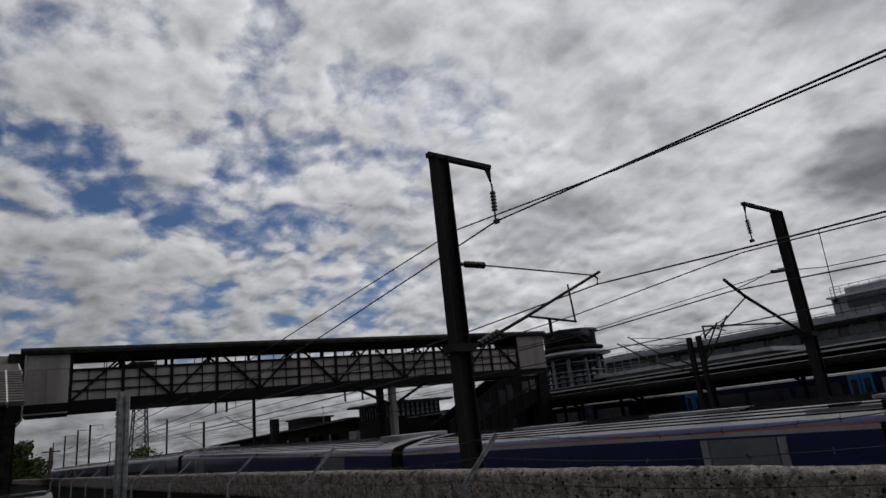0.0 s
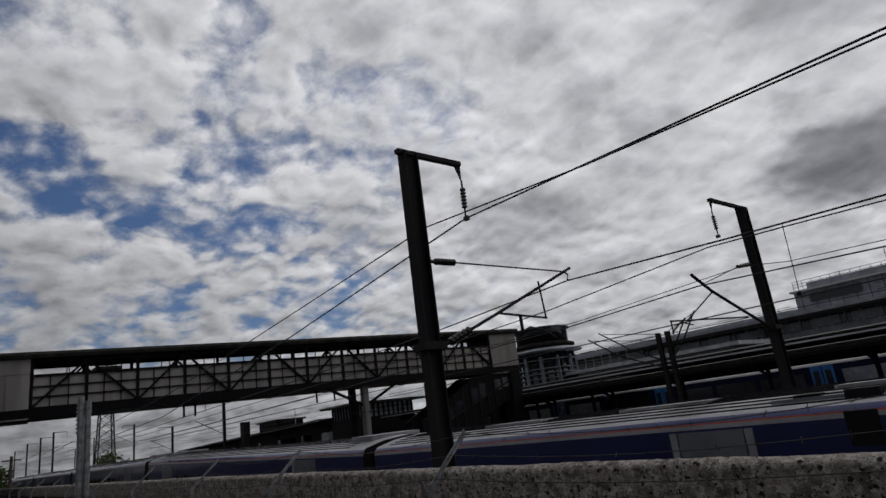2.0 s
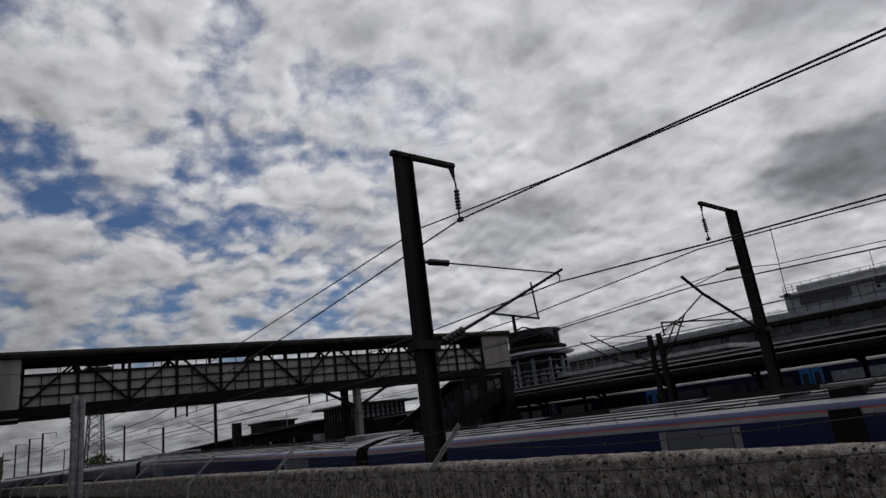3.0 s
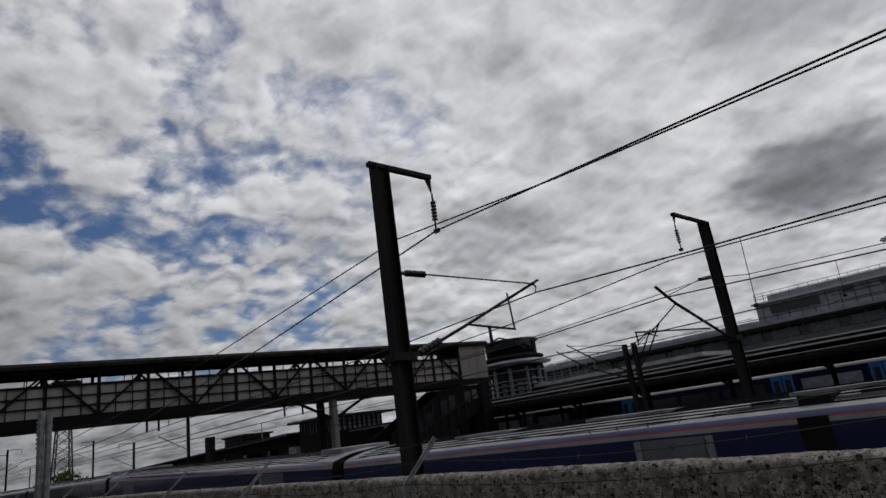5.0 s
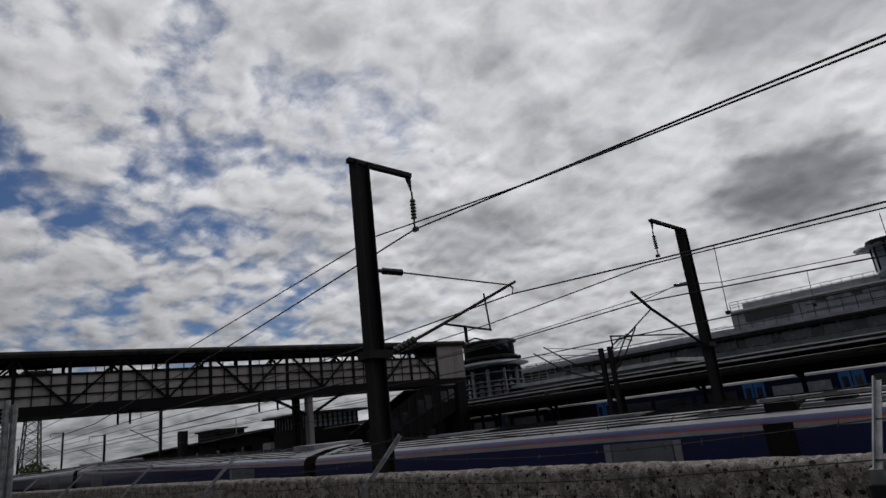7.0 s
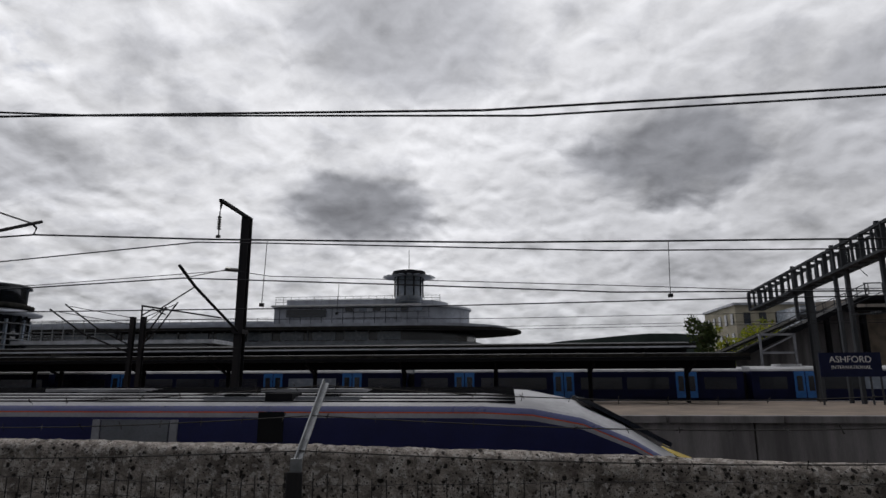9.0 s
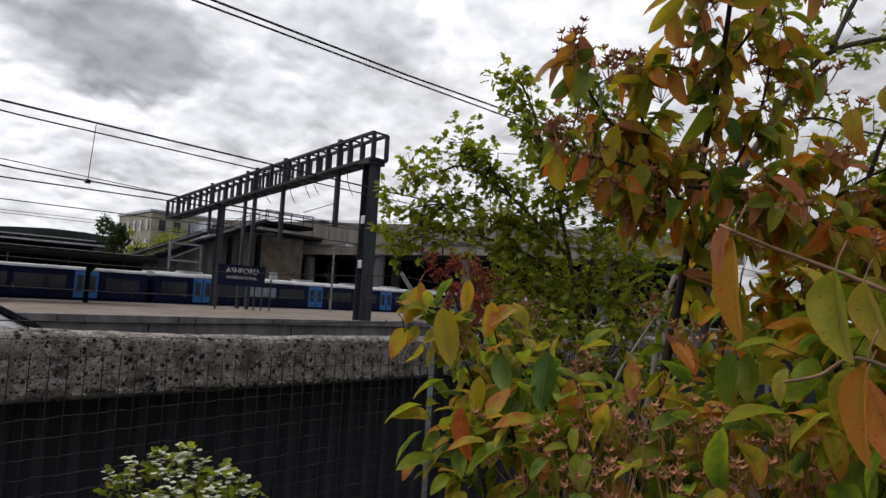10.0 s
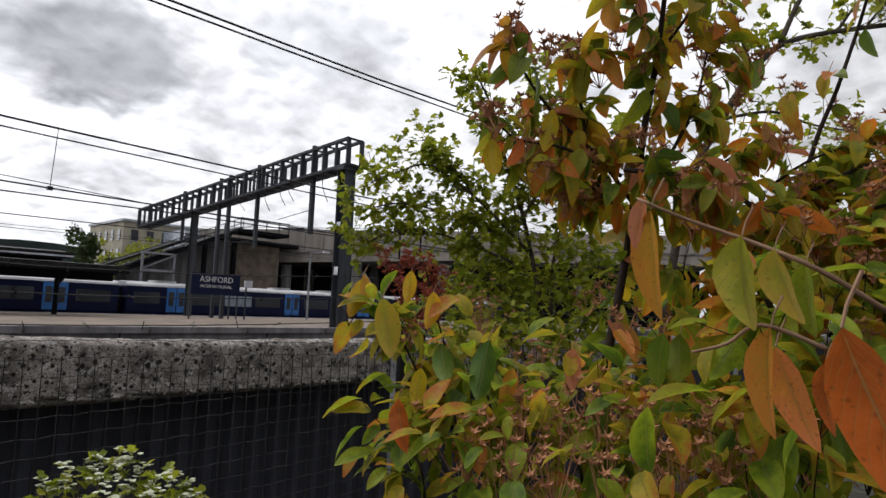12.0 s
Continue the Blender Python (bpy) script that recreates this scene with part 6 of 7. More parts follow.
def build_footbridge_east():
    s = thing("station_stair_ramp", (30, 68, 0.3), "dark roofed stair ramp climbing to the road bridge", "staircase")
    a, b = Vector((22.4, 67, 3.4)), Vector((37.3, 67, 10.0))
    wpart("ramp_soffit", Geo().beam(a, b, 2.6, 0.5), BLACK, s)
    wpart("ramp_roof", Geo().beam(a + Vector((-1, 0, 0.6)), Vector((30.5, 67, 7.9)), 2.8, 0.22), ROOF_FELT, s)
    for k in range(14):
        p = a.lerp(b, k / 13)
        wpart("baluster", Geo().beam(p + Vector((0, -1.3, 0.2)), p + Vector((0, -1.3, 1.35)), 0.07, 0.07, (0, 1, 0)), GANTRY_STEEL, s)
    for dz in (0.75, 1.35):
        wpart("handrail", Geo().beam(a + Vector((0, -1.3, dz)), b + Vector((0, -1.3, dz)), 0.08, 0.08), GANTRY_STEEL, s)
    flank = [(24.5, 0.3), (37.0, 0.3), (37.0, 9.4), (24.5, 3.9)]
    pts = [(x, y, z) for y in (67.6, 67.9) for x, z in flank]
    wpart("flank_wall", Geo().mesh(pts, [(0, 1, 2, 3), (7, 6, 5, 4), (0, 4, 5, 1), (1, 5, 6, 2), (2, 6, 7, 3), (3, 7, 4, 0)]), CONCRETE, s, "stained concrete wall under the ramp")
    wpart("landing", Geo().box(36.8, 43.5, 65.5, 69.0, 9.6, 10.0), BLACK, s)
    for x in (36.9, 38.6, 40.3, 42.0, 43.4):
        wpart("landing_post", Geo().box(x - 0.05, x + 0.05, 65.5, 65.6, 10.0, 11.3), GANTRY_STEEL, s)
    wpart("landing_rail", Geo().box(36.8, 43.5, 65.5, 65.6, 11.25, 11.35), GANTRY_STEEL, s)
    for x in (33.4, 34.8, 37.0):
        wpart("support", Geo().box(x - 0.2, x + 0.2, 66.6, 67.0, 0.3, 8.4), BLACK, s)
    t = thing("brick_lift_tower", (40, 70, 0.3), "buff brick lift tower with a dark flat roof", "building")
    wpart("tower_wall", Geo().box(35.0, 44.0, 68.2, 74, 0.3, 8.6, 0.05), BRICK, t)
    wpart("tower_roof", Geo().box(34.6, 46.5, 67.6, 75, 8.6, 9.1, 0.1), BLACK, t)
    for k in range(3):
        wpart("recess", Geo().box(35.4 + k * 0.9, 36.0 + k * 0.9, 68.05, 68.19, 3.0, 8.2), BLACK, t)
    f = thing("white_frame_shelter", (26, 66, 0.3), "small white framed shelter below the stairs", "shelter")
    for x in (26.0, 29.3):
        wpart("frame_post", Geo().box(x - 0.1, x + 0.1, 65.0, 65.2, 0.3, 6.3), TRAIN_WHITE, f)
    for z in (4.4, 6.2):
        wpart("frame_rail", Geo().box(26.0, 29.3, 65.0, 65.2, z - 0.1, z + 0.1), TRAIN_WHITE, f)
    wpart("frame_brace", Geo().beam((26.0, 65.1, 4.5), (29.3, 65.1, 6.1), 0.12, 0.12), TRAIN_WHITE, f)


build_footbridge_east()


def build_hotel():
    h = thing("cream_hotel_block", (47, 115, 0.3), "cream rendered block with rows of dark windows", "building")
    wpart("wall", Geo().box(37.3, 62, 110, 126, 0.3, 14.4), HOTEL, h)
    wpart("roof", Geo().box(37.0, 62.3, 109.7, 126.3, 14.4, 14.8, 0.1), FASCIA, h)
    for row, z in enumerate((4.4, 7.8, 11.2)):
        for k in range(9):
            x = 38.6 + k * 2.6
            w = wpart("window", Geo().box(x, x + 1.1, 109.85, 110.05, z, z + 1.9), DARK_GLASS, h)
            wpart("sill", Geo().box(x - 0.1, x + 1.2, 109.7, 109.99, z - 0.15, z - 0.01), FASCIA, w)
        for k in range(5):
            y = 111 + k * 3.0
            wpart("window", Geo().box(37.15, 37.35, y, y + 1.1, z, z + 1.9), DARK_GLASS, h)
    h.location.x += 3.0
    b = thing("blue_glass_block", (47, 95, 0.3), "pale blue glazed block behind the stairs", "building")
    wpart("glazed_wall", Geo().box(44.5, 53, 96, 104, 0.3, 12.6), PALE_GLASS, b)
    for k in range(6):
        wpart("floor_band", Geo().box(44.4, 53.1, 95.8, 95.99, 2.0 + k * 2.0, 2.4 + k * 2.0), FASCIA, b)


build_hotel()


def build_pylon():
    p = thing("lattice_radio_tower", (-294, 58, 0), "distant lattice radio tower with a top platform", "tower")
    base, top = 3.4, 1.6
    c = Vector((-294, 58, 0))
    legs = [(-1, -1), (1, -1), (1, 1), (-1, 1)]

    def corner(i, u):
        w = base + (top - base) * u
        return c + Vector((legs[i][0] * w, legs[i][1] * w, 42 * u))
    for i in range(4):
        wpart("leg", Geo().beam(corner(i, 0), corner(i, 1), 0.34, 0.34), MAST_STEEL, p)
    g = Geo()
    for k in range(12):
        for i in range(4):
            g.beam(corner(i, k / 12), corner((i + 1) % 4, (k + 1) / 12), 0.2, 0.2)
            g.beam(corner((i + 1) % 4, k / 12), corner(i, (k + 1) / 12), 0.2, 0.2)
    wpart("lattice", g, MAST_STEEL, p)
    wpart("platform_ring", Geo().box(-299, -289, 53, 63, 41.5, 42.6, 1.0), MAST_STEEL, p)
    wpart("platform_ring", Geo().box(-298, -290, 54, 62, 44.0, 45.0, 1.0), MAST_STEEL, p)
    wpart("spike", Geo().tube([(-294, 58, 42), (-294, 58, 48)], 0.3, n=6), MAST_STEEL, p)


build_pylon()

tele = thing("telegraph_pole", (-58, 5.2, 0), "dark wooden telegraph pole with a crossbar", "pole")
wpart("pole", Geo().tube([(-58, 5.2, BED_Z), (-58, 5.2, 3.5)], 0.14, 0.1, n=8), BARK, tele)
wpart("crossbar", Geo().beam((-58, 4.6, 3.2), (-58, 5.8, 3.2), 0.1, 0.1), BARK, tele)


def build_car():
    c = thing("parked_car", (-19, 1.0, 0), "dark parked hatchback beside the fence", "car")
    x, y = -20.6, 0.1
    prof = [(0.0, 0.35), (0.0, 0.75), (0.12, 0.9), (1.0, 0.98), (3.95, 0.92), (4.1, 0.7), (4.1, 0.35)]
    g = Geo()
    n = len(prof)
    pts = [(x + px, yy, z) for yy in (y, y + 1.7) for px, z in prof]
    g.mesh(pts, [(i, (i + 1) % n, n + (i + 1) % n, n + i) for i in range(n)] + [tuple(range(n))[::-1], tuple(range(n, 2 * n))])
    wpart("body", g, CAR_PAINT, c)
    cab = [(0.25, 0.90), (0.7, 1.22), (2.2, 1.27), (3.1, 0.93)]
    pts = [(x + px, yy, z) for yy, q in ((y + 0.12, 0), (y + 1.58, 0)) for px, z in cab]
    wpart("cabin_glass", Geo().mesh(pts, [(0, 1, 5, 4), (1, 2, 6, 5), (2, 3, 7, 6), (3, 2, 1, 0), (4, 5, 6, 7), (0, 4, 7, 3)]), DARK_GLASS, c)
    wpart("roof", Geo().box(x + 0.7, x + 2.25, y + 0.15, y + 1.55, 1.255, 1.30, 0.1), CAR_PAINT, c)
    for px in (0.75, 3.3):
        for yy in (y, y + 1.52):
            w = wpart("wheel", Geo().tube([(x + px, yy, 0.31), (x + px, yy + 0.18, 0.31)], 0.31, n=18), RUBBER, c)
            wpart("hub", Geo().tube([(x + px, yy - 0.005, 0.31), (x + px, yy + 0.185, 0.31)], 0.18, n=14), GALV, w)


build_car()


# ---- trees and shrubs ----
def leaf_points(length, width, fold, bend):
    """An oval leaf along +x, with its midrib folded, blades rolled and the tip drooping."""
    us = (0.0, 0.05, 0.15, 0.3, 0.46, 0.62, 0.77, 0.9, 1.0)
    ws = (0.03, 0.30, 0.68, 0.95, 1.0, 0.93, 0.73, 0.42, 0.03)
    pts = []
    for u, w in zip(us, ws):
        z = -bend * u * u
        half = w * width / 2
        for v in (-1, -0.55, 0, 0.55, 1):
            lift = half * fold * (abs(v) - 0.35 * v * v) + 0.03 * width * math.sin(9 * u + 2 * v)
            pts.append((u * length, v * half, z + lift))
    faces = [(i * 5 + k, i * 5 + k + 5, i * 5 + k + 6, i * 5 + k + 1) for i in range(8) for k in range(4)]
    return np.array(pts), faces


LEAF_UV = [(u, (v + 1) / 2) for u in (0.0, 0.05, 0.15, 0.3, 0.46, 0.62, 0.77, 0.9, 1.0) for v in (-1, -0.55, 0, 0.55, 1)]


def lobed_points(length):
    """A small lobed hawthorn leaf."""
    ring = [(0, 0.0), (0.3, 0.12), (0.45, 0.42), (0.62, 0.2), (0.85, 0.28), (1.0, 0.0), (0.85, -0.28), (0.62, -0.2), (0.45, -0.42), (0.3, -0.12)]
    pts = [(x * length, y * length, 0.25 * abs(y) * length - 0.2 * length * x * x) for x, y in ring] + [(0.5 * length, 0, -0.05 * length)]
    return np.array(pts), [(i, (i + 1) % 10, 10) for i in range(10)]


def scatter(rnd, template, faces, spots, lean=(0, 0, -0.3), size=(0.7, 1.2)):
    """Copies of a leaf at the spots, hanging outwards and down in many ways, as one mesh."""
    g = Geo()
    for p, away in spots:
        ahead = (Vector(away) * 0.8 + Vector((rnd.gauss(0, 0.6), rnd.gauss(0, 0.6), rnd.gauss(0, 0.5))) + Vector(lean)).normalized()
        side = ahead.cross(Vector((rnd.gauss(0, 0.5), rnd.gauss(0, 0.5), 1))).normalized()
        top = side.cross(ahead)
        m = np.array([ahead, side, top]).T * rnd.uniform(*size)
        g.mesh((template @ m.T + np.array(p)).tolist(), faces)
        if len(template) == len(LEAF_UV):
            g.uv.extend(LEAF_UV)
    return g


def spray_spots(rnd, sprays, density):
    spots = []
    for x, y, z, s in sprays:
        c = Vector((x, y, z))
        n = max(4, int(density * (s / 0.1) ** 2))
        for k in range(n):
            d = Vector((rnd.gauss(0, 1), rnd.gauss(0, 1), rnd.gauss(0, 0.9)))
            d = d.normalized() * s * rnd.random() ** 0.45
            spots.append((c + d, d.normalized()))
    return spots


def limbs(parent, rows, material, name="stem"):
    for pts, r0, r1 in rows:
        if pts[0][2] < 1.2:
            x, y, z = pts[0]
            pts = [(x + 0.1, y - 0.03, -0.05), (x + 0.04, y, z * 0.5)] + pts
        paint = TWIG if r0 < 0.003 else material
        wpart(name, Geo().tube(smooth_line(pts, 5), r0, r1, n=7), paint, parent, flat=False)


def twigs(rnd, sprays, reach, r):
    g = Geo()
    for x, y, z, s in sprays:
        c = Vector((x, y, z))
        for k in range(4):
            d = Vector((rnd.gauss(0, 1), rnd.gauss(0, 1), rnd.gauss(0, 1))).normalized() * s
            mid = c + d * 0.3 + Vector((0, 0, -s * 0.3))
            g.tube([c - Vector((0, 0, s * reach)), mid, c + d], r, r * 0.4, n=4)
    return g


HEART_SPRAYS = [(1.36, 0.66, 1.80, 0.08), (1.45, 0.61, 1.77, 0.10), (1.53, 0.54, 1.78, 0.10), (1.32, 0.69, 1.85, 0.06), (1.64, 0.45, 1.75, 0.11), (1.68, 0.34, 1.70, 0.12), (1.72, 0.22, 1.72, 0.12), (1.57, 0.58, 1.63, 0.10)]
LOWER_SPRAYS = [(1.20, 1.16, 1.47, 0.08), (1.15, 1.21, 1.50, 0.05), (1.27, 1.09, 1.42, 0.10), (1.27, 0.92, 1.37, 0.13), (1.18, 1.01, 1.28, 0.13), (1.11, 1.00, 1.22, 0.08), (1.33, 0.81, 1.29, 0.17), (1.40, 0.72, 1.35, 0.13), (1.32, 0.62, 1.28, 0.17), (1.28, 0.45, 1.33, 0.17), (1.32, 0.38, 1.42, 0.16), (1.13, 0.26, 1.37, 0.13), (1.39, 0.49, 1.44, 0.13), (1.17, 0.84, 1.21, 0.17), (1.17, 0.66, 1.24, 0.17), (1.16, 0.46, 1.27, 0.17), (1.14, 0.29, 1.51, 0.10), (1.25, 0.25, 1.50, 0.14), (1.34, 0.26, 1.62, 0.12), (1.35, 0.21, 1.43, 0.20), (1.45, 0.23, 1.55, 0.18), (1.21, 0.33, 1.31, 0.16), (1.13, 0.24, 1.32, 0.15)]
SHRUB_SHOOTS = [
    ([(1.38, 0.66, 1.40), (1.44, 0.64, 1.67), (1.40, 0.59, 1.89), (1.39, 0.56, 2.03), (1.38, 0.54, 2.15), (1.36, 0.52, 2.27)], 0.0100, 0.0040),
    ([(1.42, 0.62, 1.74), (1.34, 0.66, 1.83), (1.26, 0.71, 1.90), (1.20, 0.76, 2.00), (1.18, 0.77, 2.08)], 0.0050, 0.0020),
    ([(1.36, 0.62, 1.79), (1.24, 0.68, 1.83), (1.16, 0.74, 1.84), (1.12, 0.77, 1.88)], 0.0040, 0.0018),
    ([(1.39, 0.56, 2.03), (1.33, 0.58, 2.12), (1.29, 0.60, 2.23)], 0.0040, 0.0020),
    ([(1.40, 0.55, 2.06), (1.43, 0.51, 2.13), (1.47, 0.45, 2.26)], 0.0040, 0.0020),
]
SHRUB_RIGHT = [
    ([(1.81, 0.40, 1.78), (1.83, 0.36, 1.94), (1.84, 0.32, 2.05), (1.85, 0.28, 2.18), (1.86, 0.25, 2.29), (1.87, 0.22, 2.39)], 0.0060, 0.0030),
    ([(1.27, 0.57, 1.78), (1.32, 0.47, 1.76), (1.36, 0.40, 1.73), (1.39, 0.36, 1.69)], 0.0050, 0.0040),
    ([(1.62, 0.48, 1.70), (1.69, 0.36, 1.78), (1.74, 0.26, 1.84), (1.81, 0.14, 1.88)], 0.0050, 0.0030),
    ([(1.53, 0.55, 1.74), (1.59, 0.49, 1.85), (1.67, 0.42, 1.91)], 0.0040, 0.0020),
    ([(1.50, 0.40, 1.62), (1.55, 0.29, 1.70), (1.64, 0.14, 1.75)], 0.0050, 0.0030),
]
SHRUB_FRINGE = [
    ([(1.36, 0.63, 1.73), (1.29, 0.67, 1.77), (1.23, 0.71, 1.78)], 0.0040, 0.0020),
    ([(1.32, 0.68, 1.87), (1.30, 0.69, 1.98), (1.29, 0.71, 2.06)], 0.0040, 0.0020),
    ([(1.42, 0.54, 1.84), (1.47, 0.51, 1.95), (1.48, 0.49, 2.06)], 0.0040, 0.0020),
    ([(1.52, 0.32, 1.54), (1.52, 0.24, 1.59), (1.54, 0.14, 1.61)], 0.0050, 0.0030),
    ([(1.44, 0.29, 1.38), (1.42, 0.22, 1.45), (1.43, 0.13, 1.49)], 0.0050, 0.0030),
]
SHRUB_INNER = [
    ([(1.73, 0.41, 1.58), (1.78, 0.30, 1.68), (1.87, 0.16, 1.70)], 0.0040, 0.0020),
    ([(1.73, 0.56, 1.47), (1.77, 0.45, 1.60), (1.86, 0.31, 1.66)], 0.0040, 0.0020),
    ([(1.69, 0.32, 1.48), (1.72, 0.24, 1.55), (1.77, 0.15, 1.56)], 0.0040, 0.0020),
    ([(1.68, 0.61, 1.52), (1.73, 0.53, 1.61), (1.77, 0.44, 1.71)], 0.0040, 0.0020),
    ([(1.79, 0.36, 1.75), (1.85, 0.28, 1.81), (1.92, 0.15, 1.83)], 0.0040, 0.0020),
    ([(1.69, 0.42, 1.81), (1.74, 0.35, 1.87), (1.82, 0.25, 1.92)], 0.0040, 0.0020),
    ([(1.63, 0.27, 1.59), (1.61, 0.20, 1.62), (1.66, 0.14, 1.64)], 0.0040, 0.0020),
]
LOW_SHOOTS = [
    ([(1.23, 0.88, 1.15), (1.23, 1.00, 1.29), (1.21, 1.08, 1.42), (1.19, 1.16, 1.52)], 0.0050, 0.0020),
    ([(1.24, 0.93, 1.23), (1.25, 0.97, 1.37), (1.23, 1.00, 1.49)], 0.0040, 0.0020),
    ([(1.23, 0.80, 1.16), (1.24, 0.84, 1.29), (1.22, 0.87, 1.40)], 0.0040, 0.0020),
    ([(1.09, 0.88, 1.14), (1.09, 0.94, 1.22), (1.08, 0.99, 1.26)], 0.0040, 0.0020),
    ([(1.34, 0.68, 1.14), (1.38, 0.76, 1.23), (1.39, 0.82, 1.32)], 0.0050, 0.0020),
    ([(1.38, 0.54, 1.16), (1.45, 0.61, 1.24), (1.52, 0.67, 1.33)], 0.0050, 0.0020),
]
LOW_RIGHT = [
    ([(1.42, 0.43, 1.19), (1.50, 0.48, 1.25), (1.57, 0.54, 1.33)], 0.0050, 0.0020),
    ([(1.45, 0.31, 1.21), (1.48, 0.34, 1.27), (1.54, 0.42, 1.31)], 0.0050, 0.0020),
    ([(1.46, 0.21, 1.23), (1.50, 0.24, 1.30), (1.52, 0.28, 1.36)], 0.0050, 0.0020),
    ([(1.46, 0.13, 1.28), (1.49, 0.16, 1.36), (1.52, 0.19, 1.43)], 0.0050, 0.0020),
    ([(1.49, 0.55, 1.29), (1.56, 0.61, 1.37), (1.61, 0.62, 1.47)], 0.0040, 0.0020),
    ([(1.21, 0.73, 1.23), (1.19, 0.75, 1.29), (1.09, 0.79, 1.24)], 0.0040, 0.0020),
]
HAW_RIGHT = [
    ([(2.74, 1.15, 1.04), (2.67, 1.06, 1.61), (2.58, 0.93, 2.05), (2.59, 0.84, 2.23), (2.60, 0.78, 2.34), (2.62, 0.71, 2.45), (2.65, 0.63, 2.53), (2.73, 0.50, 2.57), (2.89, 0.24, 2.60)], 0.0220, 0.0080),
    ([(2.65, 0.63, 2.54), (2.69, 0.58, 2.69), (2.75, 0.52, 2.85), (2.78, 0.49, 2.95)], 0.0110, 0.0060),
    ([(2.61, 0.71, 2.44), (2.58, 0.76, 2.60), (2.57, 0.78, 2.71)], 0.0060, 0.0030),
    ([(2.60, 0.82, 2.27), (2.80, 0.70, 2.33), (2.97, 0.59, 2.30), (3.17, 0.44, 2.29)], 0.0070, 0.0030),
    ([(2.75, 0.47, 2.57), (2.82, 0.40, 2.71), (2.90, 0.31, 2.85)], 0.0060, 0.0030),
]
HAW_EAST = [
    ([(2.99, 0.71, 1.96), (3.12, 0.52, 2.17), (3.33, 0.27, 2.24)], 0.0080, 0.0030),
    ([(2.75, 1.24, 1.41), (2.78, 1.21, 1.76), (2.75, 1.28, 2.01)], 0.0080, 0.0030),
    ([(2.90, 0.93, 1.29), (2.89, 0.88, 1.62), (2.97, 0.75, 1.82)], 0.0080, 0.0030),
    ([(2.80, 0.39, 2.58), (2.82, 0.32, 2.67), (2.88, 0.24, 2.71)], 0.0050, 0.0020),
]
HAW_WEST = [
    ([(2.93, 1.73, 0.91), (2.86, 1.78, 1.47), (2.71, 1.79, 1.92), (2.54, 1.79, 2.20), (2.39, 1.77, 2.43), (2.28, 1.79, 2.58)], 0.0180, 0.0040),
    ([(2.75, 1.80, 1.81), (2.59, 2.05, 2.10), (2.47, 2.25, 2.25), (2.37, 2.36, 2.21), (2.28, 2.48, 2.15)], 0.0100, 0.0030),
    ([(2.59, 2.05, 2.11), (2.48, 2.15, 2.29), (2.40, 2.23, 2.37)], 0.0060, 0.0030),
    ([(2.70, 1.90, 1.88), (2.53, 2.15, 1.99), (2.37, 2.32, 2.04), (2.22, 2.50, 1.99)], 0.0080, 0.0030),
    ([(2.69, 1.85, 1.75), (2.49, 2.14, 1.88), (2.33, 2.31, 1.89), (2.23, 2.44, 1.82)], 0.0070, 0.0030),
]
HAW_HEART = [
    ([(2.83, 1.76, 1.36), (2.80, 1.92, 1.55), (2.71, 2.07, 1.73)], 0.0100, 0.0040),
    ([(2.85, 1.72, 1.48), (2.82, 1.70, 1.76), (2.79, 1.61, 2.03)], 0.0100, 0.0040),
    ([(2.72, 1.75, 1.25), (2.70, 1.91, 1.41), (2.57, 2.03, 1.48)], 0.0080, 0.0030),
    ([(2.74, 1.60, 1.17), (2.77, 1.51, 1.44), (2.82, 1.42, 1.65)], 0.0080, 0.0030),
    ([(2.55, 1.78, 2.18), (2.55, 1.68, 2.33), (2.52, 1.61, 2.49)], 0.0060, 0.0030),
    ([(2.62, 1.75, 1.96), (2.65, 1.59, 2.18), (2.69, 1.46, 2.28)], 0.0060, 0.0030),
    ([(2.59, 1.60, 1.23), (2.46, 1.75, 1.24), (2.42, 1.93, 1.33)], 0.0060, 0.0030),
]
BARE_LIMBS = [
    ([(1.87, 0.96, 0.99), (1.93, 0.96, 1.24), (1.96, 0.95, 1.40), (1.97, 0.94, 1.54), (2.03, 0.92, 1.67)], 0.0110, 0.0070),
    ([(1.96, 0.95, 1.37), (1.95, 0.84, 1.37), (1.94, 0.89, 1.48), (1.91, 0.94, 1.57)], 0.0045, 0.0035),
    ([(1.89, 1.06, 1.26), (1.91, 1.04, 1.35), (1.95, 0.97, 1.49), (1.98, 0.92, 1.58)], 0.0050, 0.0035),
]
BLOSSOM_SPRAYS = [(0.73, 1.82, 1.01, 0.05), (0.78, 1.81, 1.04, 0.05), (0.84, 1.79, 1.05, 0.06), (0.91, 1.76, 1.03, 0.06), (0.97, 1.72, 1.00, 0.05), (1.00, 1.64, 0.98, 0.05), (0.80, 1.68, 0.99, 0.08), (0.89, 1.63, 0.98, 0.08)]
FRUIT_SPRAYS = [(1.22, 1.07, 1.46, 0.04), (1.16, 0.71, 1.33, 0.09), (1.21, 0.64, 1.35, 0.08), (1.19, 0.56, 1.34, 0.09), (1.17, 0.48, 1.36, 0.08), (1.10, 0.60, 1.28, 0.08), (1.09, 0.50, 1.28, 0.08), (1.13, 0.41, 1.31, 0.08), (1.11, 0.34, 1.37, 0.07), (1.10, 0.79, 1.27, 0.07), (1.12, 0.29, 1.32, 0.06), (1.13, 0.92, 1.30, 0.05), (1.09, 0.70, 1.24, 0.07), (1.91, 1.41, 1.53, 0.10), (1.85, 1.14, 1.39, 0.10)]
